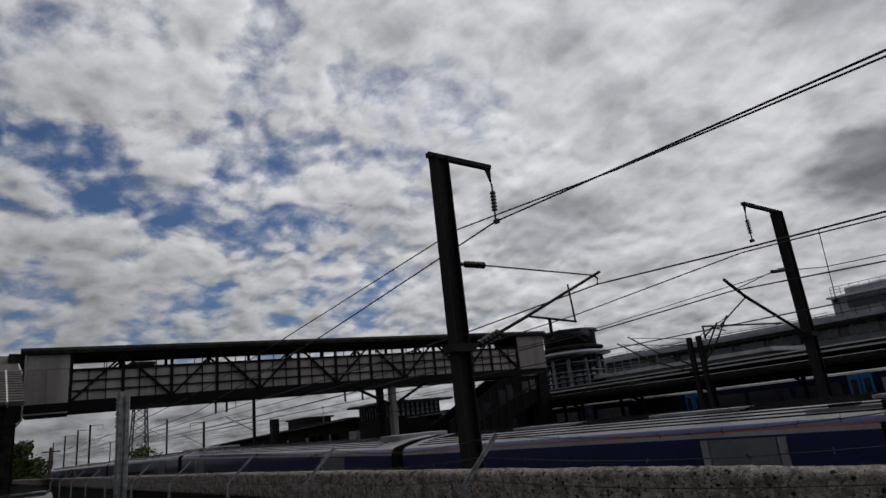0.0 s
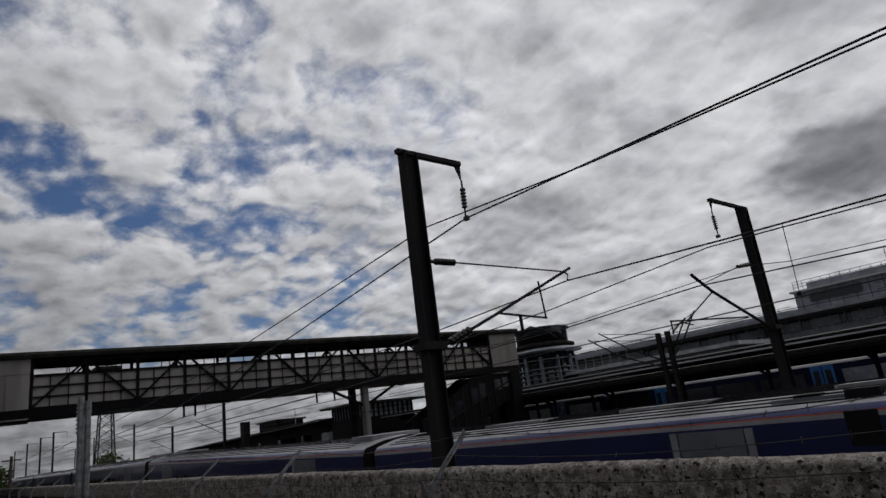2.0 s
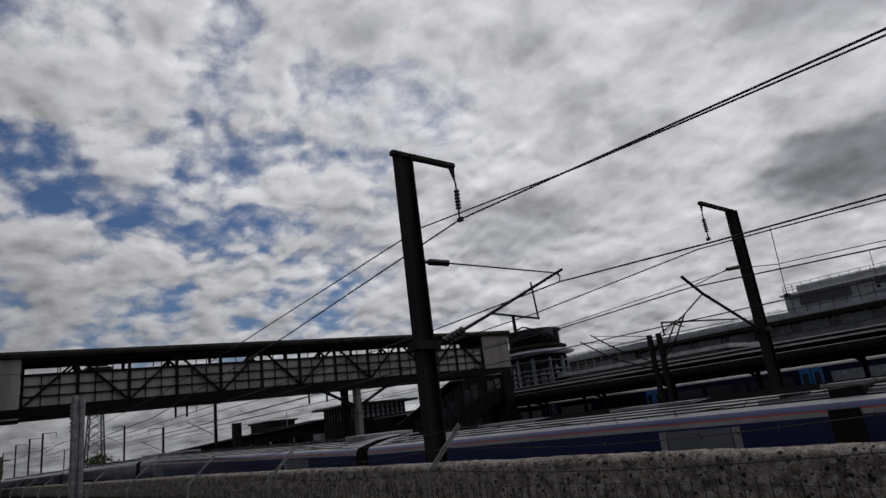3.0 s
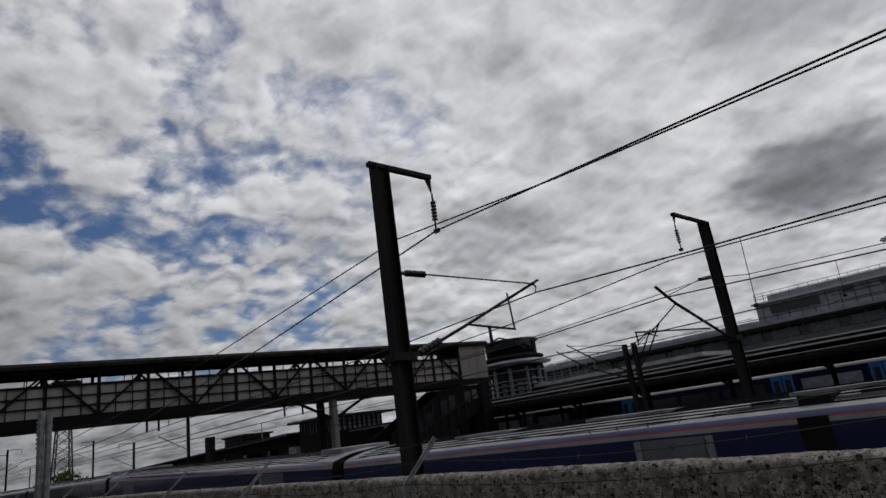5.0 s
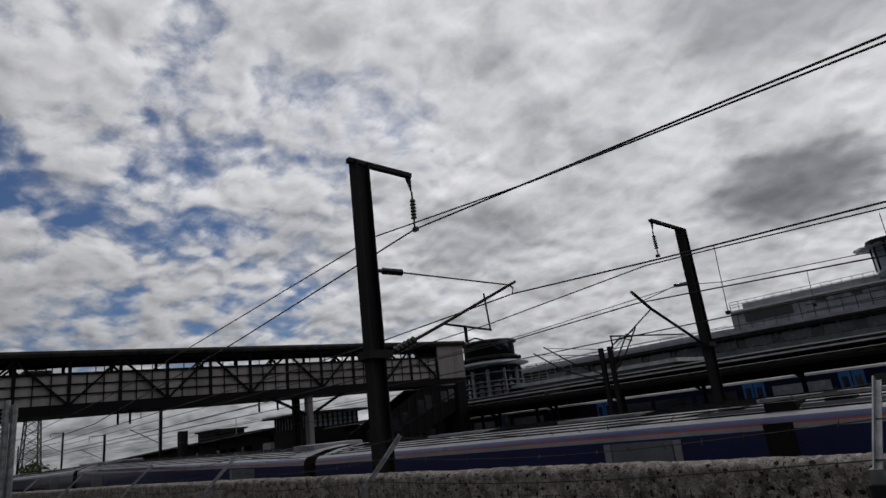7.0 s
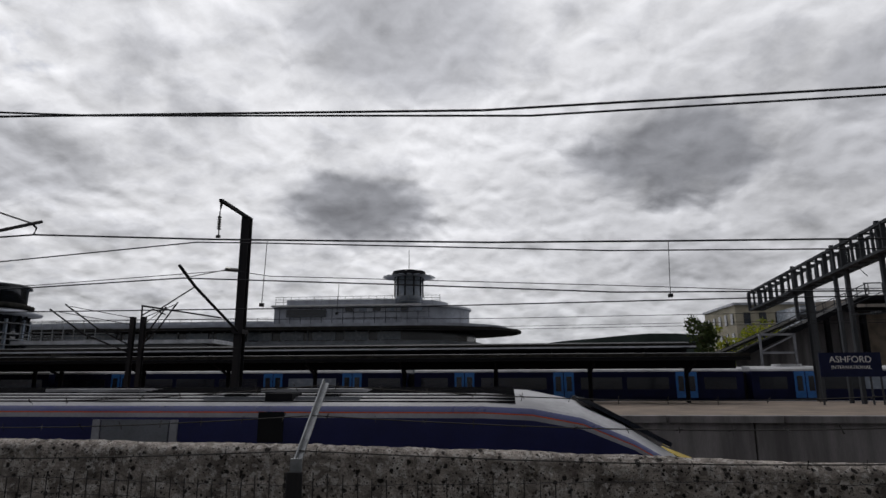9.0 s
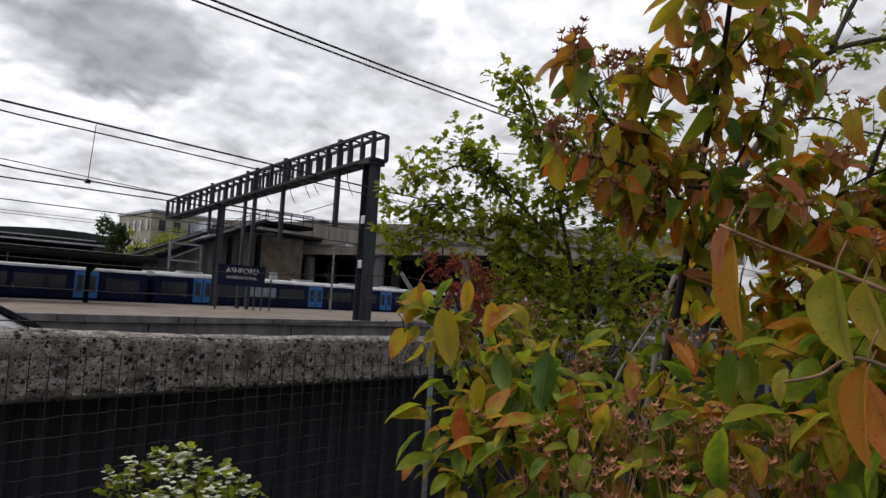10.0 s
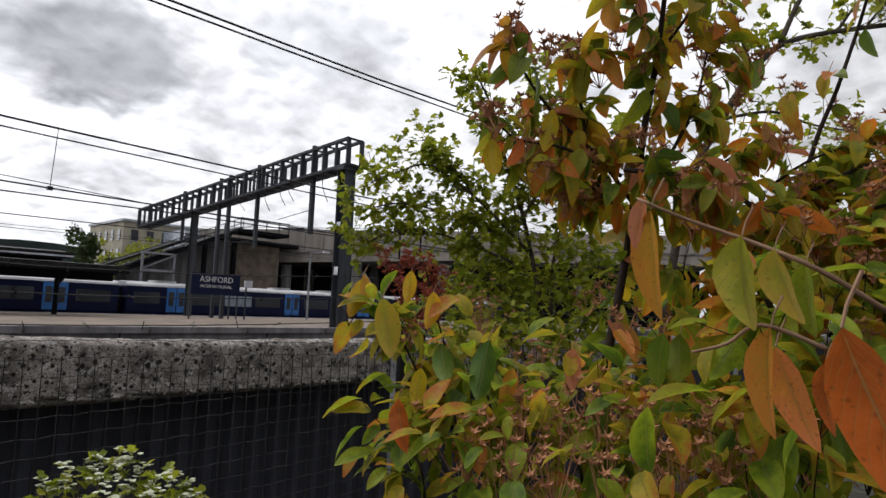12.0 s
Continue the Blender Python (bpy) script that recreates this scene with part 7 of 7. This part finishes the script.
NEAR_LEAVES = [(0.94, 0.37, 1.57, 0.135, 2), (0.92, 0.38, 1.62, 0.070, 3), (0.85, 0.24, 1.54, 0.100, 4), (0.92, 0.22, 1.54, 0.085, 4), (0.98, 0.21, 1.53, 0.080, 4), (0.85, 0.22, 1.45, 0.100, 2), (0.91, 0.21, 1.43, 0.100, 2), (0.95, 0.19, 1.43, 0.070, 1), (1.15, 0.45, 1.44, 0.085, 0), (1.18, 0.43, 1.44, 0.080, 4), (1.26, 0.15, 1.63, 0.100, 2), (1.34, 0.14, 1.57, 0.080, 0), (1.05, 0.11, 1.45, 0.120, 4), (1.18, 0.21, 1.36, 0.070, 0)]
LOW_LEAVES = [(1.16, 1.20, 1.52, 0.100, 5), (1.17, 1.18, 1.54, 0.080, 2), (1.11, 1.03, 1.46, 0.125, 4), (1.17, 0.96, 1.50, 0.080, 5), (1.13, 0.95, 1.34, 0.085, 5), (1.14, 0.79, 1.39, 0.120, 0), (1.21, 0.78, 1.35, 0.090, 2), (1.17, 1.03, 1.55, 0.075, 5), (1.04, 0.91, 1.28, 0.100, 1), (1.25, 0.66, 1.40, 0.080, 3), (1.21, 0.57, 1.31, 0.090, 0), (1.16, 0.91, 1.39, 0.090, 0)]
HIGH_LEAVES = [(1.30, 0.58, 2.17, 0.095, 3), (1.29, 0.61, 2.10, 0.105, 2), (1.34, 0.57, 2.12, 0.070, 3), (1.45, 0.48, 2.08, 0.100, 5), (1.36, 0.56, 2.06, 0.080, 4), (1.46, 0.46, 2.23, 0.080, 5), (1.19, 0.75, 2.06, 0.080, 3), (1.18, 0.78, 2.02, 0.085, 5), (1.13, 0.72, 1.80, 0.070, 1), (1.61, 0.43, 2.04, 0.085, 0), (1.21, 0.70, 1.86, 0.090, 5), (1.30, 0.61, 1.99, 0.100, 2), (1.28, 0.67, 1.98, 0.090, 4), (1.10, 0.75, 1.79, 0.080, 5), (1.53, 0.45, 2.03, 0.090, 4), (1.82, 0.34, 2.06, 0.080, 4), (1.60, 0.40, 1.89, 0.085, 3), (1.88, 0.26, 2.16, 0.075, 0)]
OLD_ORANGE = (0.557, 0.092, 1.458)


def grow(rnd, rows, step, reach, leaves, lift, r):
    """Side twigs along shoots: where their leaves sit, the twigs themselves and their tips."""
    spots, bits, tips = [], Geo(), []
    for pts, r0, r1 in rows:
        line = smooth_line(pts, 6)
        skip = step * rnd.uniform(0.3, 1.0)
        for a, b in zip(line, line[1:]):
            seg = b - a
            while skip < seg.length:
                p = a + seg * (skip / seg.length)
                d = (Vector((rnd.gauss(0, 0.6), rnd.gauss(0, 0.6), rnd.gauss(0, 0.6) + lift)) + seg.normalized() * 0.5).normalized()
                tip = p + d * reach * rnd.uniform(0.35, 1.25)
                mid = p.lerp(tip, 0.5) - Vector((0, 0, 0.06 * reach))
                bits.tube([p, mid, tip], r, r * 0.5, n=4)
                for k in range(leaves):
                    u = (k + rnd.uniform(0.3, 1.0)) / leaves
                    out = (d + Vector((rnd.gauss(0, 0.7), rnd.gauss(0, 0.7), rnd.gauss(0, 0.5)))).normalized()
                    spots.append((p.lerp(tip, u) + out * reach * 0.06, out))
                tips.append((tip, d))
                skip += step * rnd.uniform(0.55, 1.45)
            skip -= seg.length
        tips.append((line[-1], (line[-1] - line[-2]).normalized()))
    return spots, bits, tips


def tufts(rnd, tips, count, size):
    """Tight tufts of leaves at twig ends."""
    spots = []
    for p, d in tips:
        for k in range(rnd.randint(count // 2, count)):
            out = (d * 0.4 + Vector((rnd.gauss(0, 1), rnd.gauss(0, 1), rnd.gauss(0, 0.8)))).normalized()
            spots.append((p + out * size * rnd.random() ** 0.6, out))
    return spots


def fruit_head(g, rnd, x, y, z, s, count):
    """A spray of withered star-shaped heads on thin forked stalks."""
    foot = Vector((x, y, z - s * 1.3))
    for k in range(count):
        c = Vector((x, y, z)) + Vector((rnd.gauss(0, 0.5), rnd.gauss(0, 0.5), rnd.gauss(0, 0.35))) * s
        fork = foot.lerp(c, 0.55) + Vector((0, 0, -0.1 * s))
        g.tube([foot, fork, c], 0.0010, 0.0007, n=3)
        tip = (c - fork).normalized()
        side = tip.orthogonal().normalized()
        for j in range(5):
            a = 2 * math.pi * j / 5 + k
            out = side * math.cos(a) + tip.cross(side) * math.sin(a)
            g.tube([c, c + out * 0.007 + tip * 0.002, c + out * 0.011 + tip * 0.006], 0.0030, 0.0008, n=3)
        g.lathe((c.x, c.y), [(0.0012, c.z - 0.004), (0.0032, c.z), (0.0012, c.z + 0.003)], 5)


rnd = random.Random(11)
shrub = thing("turning_shrub", (1.6, 0.5, 0), "shrub with green, yellow and orange oval leaves", "shrub")
limbs(shrub, [([(1.47, 0.70, 0.6), (1.43, 0.68, 1.1), (1.38, 0.66, 1.40)], 0.014, 0.010), ([(1.52, 0.36, 0.5), (1.50, 0.36, 1.2), (1.46, 0.38, 1.62)], 0.011, 0.007)], DARK_BARK)
for rows in (SHRUB_SHOOTS, SHRUB_RIGHT, SHRUB_FRINGE, SHRUB_INNER, LOW_SHOOTS, LOW_RIGHT):
    limbs(shrub, rows, DARK_BARK, "shoot")
leaf_paint = [DEEP_LEAF, ORANGE_LEAF, OCHRE_LEAF, BROWN_LEAF, OLIVE_LEAF, GOLD_LEAF]
leaf_words = ["dark green leaf", "bright orange leaf", "ochre leaf", "withered pinkish leaf", "olive green leaf", "yellow leaf"]
sparse, bits_a, tips_a = grow(rnd, SHRUB_SHOOTS, 0.030, 0.060, 3, 0.2, 0.0011)
bushy, bits_b, tips_b = grow(rnd, SHRUB_RIGHT[1:] + SHRUB_FRINGE + SHRUB_INNER, 0.021, 0.085, 5, 0.2, 0.0012)
thin, bits_c, tips_c = grow(rnd, SHRUB_RIGHT[:1], 0.10, 0.07, 2, 0.1, 0.0011)
upper = sparse + thin + bushy
# the leaves nearest the open sky one by one, on shared blades
blades = []
for fold, bend, wide in ((0.7, 0.020, 0.40), (0.45, 0.035, 0.46), (0.9, 0.012, 0.34), (0.6, 0.045, 0.43)):
    pts, faces = leaf_points(0.074, 0.074 * wide, fold, bend)
    g = Geo().mesh(pts.tolist(), faces)
    g.uv.extend(LEAF_UV)
    blades.append([g.data("leaf", paint, False) for paint in leaf_paint])
single = upper[:290]
for p, away in single:
    ahead = (Vector(away) * 0.7 + Vector((rnd.gauss(0, 0.5), rnd.gauss(0, 0.5), rnd.gauss(0, 0.4) - 0.9))).normalized()
    side = ahead.cross(Vector((rnd.gauss(0, 0.7), rnd.gauss(0, 0.7), 0.6))).normalized()
    top = side.cross(ahead)
    size = rnd.uniform(0.55, 1.30)
    k = rnd.choices(range(6), (16, 3, 16, 13, 42, 10))[0]
    leaf = new("leaf", blades[rnd.randrange(4)][k])
    leaf.parent = shrub
    at_place(leaf, shrub)
    leaf.matrix_basis = Matrix.Translation(p) @ Matrix((ahead, side, top)).transposed().to_4x4() @ Matrix.Scale(size, 4)
oval, oval_faces = leaf_points(0.070, 0.031, 0.7, 0.03)
spots = upper[290:] + spray_spots(rnd, HEART_SPRAYS, 30)
tagged(wpart("upper_foliage", scatter(rnd, oval, oval_faces, spots, (0, 0, -0.9), (0.55, 1.25)), SHRUB_LEAF, shrub, "hanging oval leaves turning yellow and orange", flat=False), kind="stuff")
low, bits_d, tips_d = grow(rnd, LOW_SHOOTS + LOW_RIGHT, 0.034, 0.08, 4, 0.35, 0.0012)
oval, oval_faces = leaf_points(0.072, 0.036, 0.6, 0.025)
tagged(wpart("lower_foliage", scatter(rnd, oval, oval_faces, low + spray_spots(rnd, LOWER_SPRAYS, 17), (0, 0, -0.35), (0.5, 1.25)), LOW_LEAF, shrub, "oval green and yellow leaves", flat=False), kind="stuff")
growth = twigs(rnd, LOWER_SPRAYS + HEART_SPRAYS, 0.9, 0.0014)
for g in (bits_a, bits_b, bits_c, bits_d):
    growth.mesh(g.v, g.f)
tagged(wpart("twig_growth", growth, DARK_BARK, shrub), kind="stuff")
fruit = Geo()
for x, y, z, s in FRUIT_SPRAYS:
    fruit_head(fruit, rnd, x, y, z, s, int(s * 270))
for p, d in tips_a + tips_b + tips_c:
    if rnd.random() < 0.45:
        fruit_head(fruit, rnd, *(p + d * 0.02), 0.030, 7)
for pts, r0, r1 in SHRUB_SHOOTS + SHRUB_RIGHT[:1] + SHRUB_FRINGE[:3]:
    fruit_head(fruit, rnd, *pts[-1], 0.045, 15)
    fruit_head(fruit, rnd, *(Vector(pts[-1]) + Vector((0.05, -0.05, -0.03))), 0.04, 11)
tagged(wpart("withered_fruit", fruit, FRUIT, shrub, "withered reddish fruit heads"), kind="stuff")
for x, y, z, length, k in NEAR_LEAVES + LOW_LEAVES + HIGH_LEAVES + [(*OLD_ORANGE, 0.092, 1)]:
    pts, faces = leaf_points(length, length * (rnd.uniform(0.40, 0.50) if k in (0, 4, 5) else rnd.uniform(0.30, 0.40)), rnd.uniform(0.6, 1.2), length * rnd.uniform(0.1, 0.4))
    g = Geo()
    ahead = Vector((rnd.uniform(-0.3, 0.3), rnd.uniform(-0.3, 0.3), -1)).normalized()
    side = Vector((0.68 + rnd.uniform(-0.4, 0.4), -0.73 + rnd.uniform(-0.3, 0.3), rnd.uniform(-0.2, 0.2)))
    side = (side - ahead * side.dot(ahead)).normalized()
    m = np.array([ahead, side, side.cross(ahead)]).T
    start = np.array((x, y, z)) - np.array(ahead) * length * 0.5
    g.mesh((pts @ m.T + start).tolist(), faces)
    g.uv.extend(LEAF_UV)
    stalk = Vector(start)
    g2 = Geo().tube([stalk + Vector((0.10, -0.08, 0.30)) * length, stalk + Vector((0.03, -0.02, 0.12)) * length, stalk], 0.00035 + length * 0.008, 0.0003 + length * 0.006, n=5)
    wpart("leaf", g, leaf_paint[k], shrub, leaf_words[k], flat=False)
    wpart("leaf_stalk", g2, TWIG, shrub)
limbs(shrub, [
    ([(0.92, 0.38, 1.65), (0.90, 0.36, 1.64), (0.92, 0.32, 1.62), (0.94, 0.25, 1.59), (0.95, 0.19, 1.56), (1.01, 0.14, 1.52)], 0.0016, 0.0032),
    ([(0.83, 0.28, 1.47), (0.84, 0.25, 1.48), (0.85, 0.22, 1.50), (0.87, 0.17, 1.48)], 0.0015, 0.0025),
], DARK_BARK)

haw = thing("hawthorn_tree", (2.2, 1.6, 0), "pale green hawthorn with small lobed leaves", "tree")
for rows in (HAW_RIGHT, HAW_EAST, HAW_WEST, HAW_HEART):
    limbs(haw, rows, BARK, "limb")
limbs(haw, BARE_LIMBS, PALE_BARK, "bare_limb")
twiggery = Geo()
for name, rows, step, reach, tuft, size, leaf_size in (("right_crown", HAW_RIGHT[1:] + [(HAW_RIGHT[0][0][4:], 0.01, 0.01)], 0.040, 0.13, 9, 0.038, 0.042), ("east_crown", HAW_EAST, 0.028, 0.18, 11, 0.05, 0.046), ("west_crown", HAW_WEST[1:] + [(HAW_WEST[0][0][2:], 0.01, 0.01)], 0.019, 0.14, 13, 0.044, 0.050), ("heart_crown", HAW_HEART, 0.010, 0.26, 13, 0.06, 0.052)):
    spots, bits, tips = grow(rnd, rows, step, reach, 2, 0.25, 0.0022)
    spots += tufts(rnd, tips, tuft, size)
    tagged(wpart(name, scatter(rnd, *lobed_points(leaf_size), spots, (0, 0, -0.1)), GREEN_LEAF, haw, "fresh green lobed leaves"), kind="stuff")
    twiggery.mesh(bits.v, bits.f)
tagged(wpart("twig_growth", twiggery, BARK, haw), kind="stuff")

dry = thing("dry_red_shrub", (1.45, 1.75, 0), "withered red brown seed heads on thin stems", "shrub")
DRY_STEMS = [
    ([(1.63, 1.52, 1.39), (1.62, 1.52, 1.54), (1.58, 1.54, 1.64)], 0.0040, 0.0018),
    ([(1.70, 1.52, 1.39), (1.68, 1.51, 1.56), (1.65, 1.53, 1.69)], 0.0040, 0.0018),
    ([(1.64, 1.43, 1.40), (1.64, 1.41, 1.55), (1.61, 1.42, 1.66)], 0.0040, 0.0018),
    ([(1.66, 1.41, 1.40), (1.66, 1.39, 1.53), (1.64, 1.39, 1.62)], 0.0040, 0.0018),
    ([(1.58, 1.43, 1.40), (1.57, 1.42, 1.51), (1.54, 1.44, 1.58)], 0.0040, 0.0018),
    ([(1.63, 1.37, 1.41), (1.62, 1.36, 1.50), (1.60, 1.38, 1.55)], 0.0040, 0.0018),
]
limbs(dry, DRY_STEMS, DARK_BARK)
_, bits, tips = grow(rnd, DRY_STEMS, 0.06, 0.055, 1, 0.3, 0.0012)
seed = Geo().mesh(bits.v, bits.f)
for p, d in tips:
    fruit_head(seed, rnd, *p, 0.035, 9)
tagged(wpart("seed_growth", seed, RED_SEED, dry, "dry red brown seed heads"), kind="stuff")

blossom = thing("blossoming_bush", (0.8, 1.8, 0), "low bush with green leaves and white blossom", "shrub")
spots = spray_spots(rnd, BLOSSOM_SPRAYS, 62)
wpart("leaves", scatter(rnd, *lobed_points(0.04), spots, (0, 0, 0.2)), GREEN_LEAF, blossom)
tagged(wpart("twig_growth", twigs(rnd, BLOSSOM_SPRAYS, 6.0, 0.003), BARK, blossom), kind="stuff")
petals = Geo()
for p, away in spots:
    if away.z > 0.1 and rnd.random() < 0.75:
        for k in range(4):
            c = Vector(p) + Vector((rnd.gauss(0, 0.010), rnd.gauss(0, 0.010), 0.008 + rnd.random() * 0.012))
            ring = [(c.x + 0.009 * math.cos(t), c.y + 0.009 * math.sin(t), c.z + rnd.uniform(-0.002, 0.003)) for t in (2 * math.pi * j / 5 for j in range(5))]
            petals.mesh(ring + [tuple(c - Vector((0, 0, 0.004)))], [(j, (j + 1) % 5, 5) for j in range(5)])
tagged(wpart("blossom", petals, PETAL, blossom, "small white flowers"), kind="stuff")


def far_tree(x, y, z0, height, spread, label, seed, leaves=900, narrow=1.0, paint=FAR_LEAF):
    r = random.Random(seed)
    t = thing("tree", (x, y, z0), label, "tree", "trees beyond the line")
    wpart("trunk", Geo().tube([(x, y, z0), (x + 0.1, y, z0 + height * 0.5), (x, y, z0 + height * 0.9)], spread * 0.09, 0.03, n=7), BARK, t)
    g = Geo()
    centres = []
    for k in range(16):
        a, u = r.uniform(0, 6.28), r.random()
        rad = spread * (1 - 0.55 * u) * narrow * r.uniform(0.3, 0.9)
        c = Vector((x + rad * math.cos(a), y + rad * math.sin(a), z0 + height * (0.22 + 0.72 * u)))
        centres.append((c, spread * r.uniform(0.25, 0.42)))
        g.tube([(x, y, z0 + height * (0.1 + 0.6 * u)), c], spread * 0.025, 0.01, n=4)
    wpart("limbs", g, BARK, t)
    crown = Geo()
    for k in range(leaves):
        c, s = r.choice(centres)
        d = Vector((r.gauss(0, 1), r.gauss(0, 1), r.gauss(0, 0.8))).normalized() * s * r.random() ** 0.4
        p = c + d
        w = spread * 0.075 * r.uniform(0.6, 1.4)
        a = Vector((r.gauss(0, 1), r.gauss(0, 1), r.gauss(0, 1))).normalized() * w
        b = a.cross(Vector((r.gauss(0, 1), r.gauss(0, 1), r.gauss(0, 1)))).normalized() * w * 0.7
        crown.mesh([p - a, p - b, p + a, p + b], [(0, 1, 2, 3)])
    wpart("crown", crown, paint, t)


far_tree(-66, 3.0, -0.2, 4.6, 2.6, "dark bushy tree beside the line", 1, 1400)
far_tree(-72, 5.6, -0.4, 3.2, 2.2, "low dark bush beside the line", 2, 900)
far_tree(-82, 3.6, -0.4, 5.2, 3.0, "dark bushy tree beside the line", 3, 1200)
far_tree(-92, 18.5, BED_Z, 5.8, 2.6, "yellow green bush below the bridge", 4, 1200)
far_tree(-98, 21.0, BED_Z, 5.2, 2.2, "yellow green bush below the bridge", 5, 900)
far_tree(27.5, 88, 0.3, 10.5, 3.4, "dark pine beyond the platform", 6, 1500, 0.9)
far_tree(33, 92, 0.3, 6.5, 3.0, "olive green tree before the hotel", 7, 900)
far_tree(-130, 74, 0.3, 6.5, 4.0, "dark tree over the canopy roofs", 8, 800)
far_tree(-112, 68, 0.3, 6.0, 3.2, "dark tree over the canopy roofs", 9, 800)
far_tree(-150, 30, -0.4, 5.0, 4.0, "low bush on the far embankment", 10, 700)
far_tree(-120, 4, -0.4, 4.5, 4.5, "low bush on the far embankment", 12, 900)


far_tree(31.9, 91.2, 0.3, 9.2, 2.8, "yellow green hedge before the cream block", 20, 700, 1.0, GREEN_LEAF)
far_tree(33.1, 86.7, 0.3, 9.3, 2.8, "yellow green hedge before the cream block", 21, 700, 1.0, GREEN_LEAF)
far_tree(34.2, 82.4, 0.3, 9.3, 2.8, "yellow green hedge before the cream block", 22, 700, 1.0, GREEN_LEAF)


def build_ridge():
    g = Geo()
    r = random.Random(3)
    n = 80
    pts = []
    for i in range(n):
        x = -1500 + 3000 * i / (n - 1)
        h = 70 + 5 * noise.noise(Vector((x * 0.006, 3, 0))) + 2 * r.random() - abs(x - 230) * 0.10
        pts += [(x, 900, 0), (x, 900, max(8, h)), (x, 1300, 0)]
    g.mesh(pts, [f for i in range(n - 1) for f in ((i * 3, i * 3 + 3, i * 3 + 4, i * 3 + 1), (i * 3 + 1, i * 3 + 4, i * 3 + 5, i * 3 + 2))])
    tagged(part("backdrop", g, HILL), "far wooded ridge", "hill", kind="structure")


build_ridge()


def build_grass():
    r = random.Random(8)
    g = Geo()
    for k in range(5200):
        x, y = r.uniform(-9.5, 2.6), r.uniform(0.9, 3.1)
        if x > -3 and r.random() < 0.5:
            continue
        h = r.uniform(0.10, 0.34) * (1.5 if y < 1.9 and x < -4 else 0.8)
        a = r.uniform(0, 6.28)
        lean = Vector((math.cos(a), math.sin(a), 0)) * h * r.uniform(0.1, 0.6)
        s = Vector((-math.sin(a), math.cos(a), 0)) * 0.005
        p = Vector((x, y, -0.04))
        g.mesh([p - s, p + s, p + lean * 0.4 + s * 0.7 + Vector((0, 0, h * 0.6)), p + lean + Vector((0, 0, h)), p + lean * 0.4 - s * 0.7 + Vector((0, 0, h * 0.6))], [(0, 1, 2, 4), (4, 2, 3)])
    tagged(part("grass", g, GRASS), "rough verge grass along the fence", "grass", kind="stuff")


build_grass()
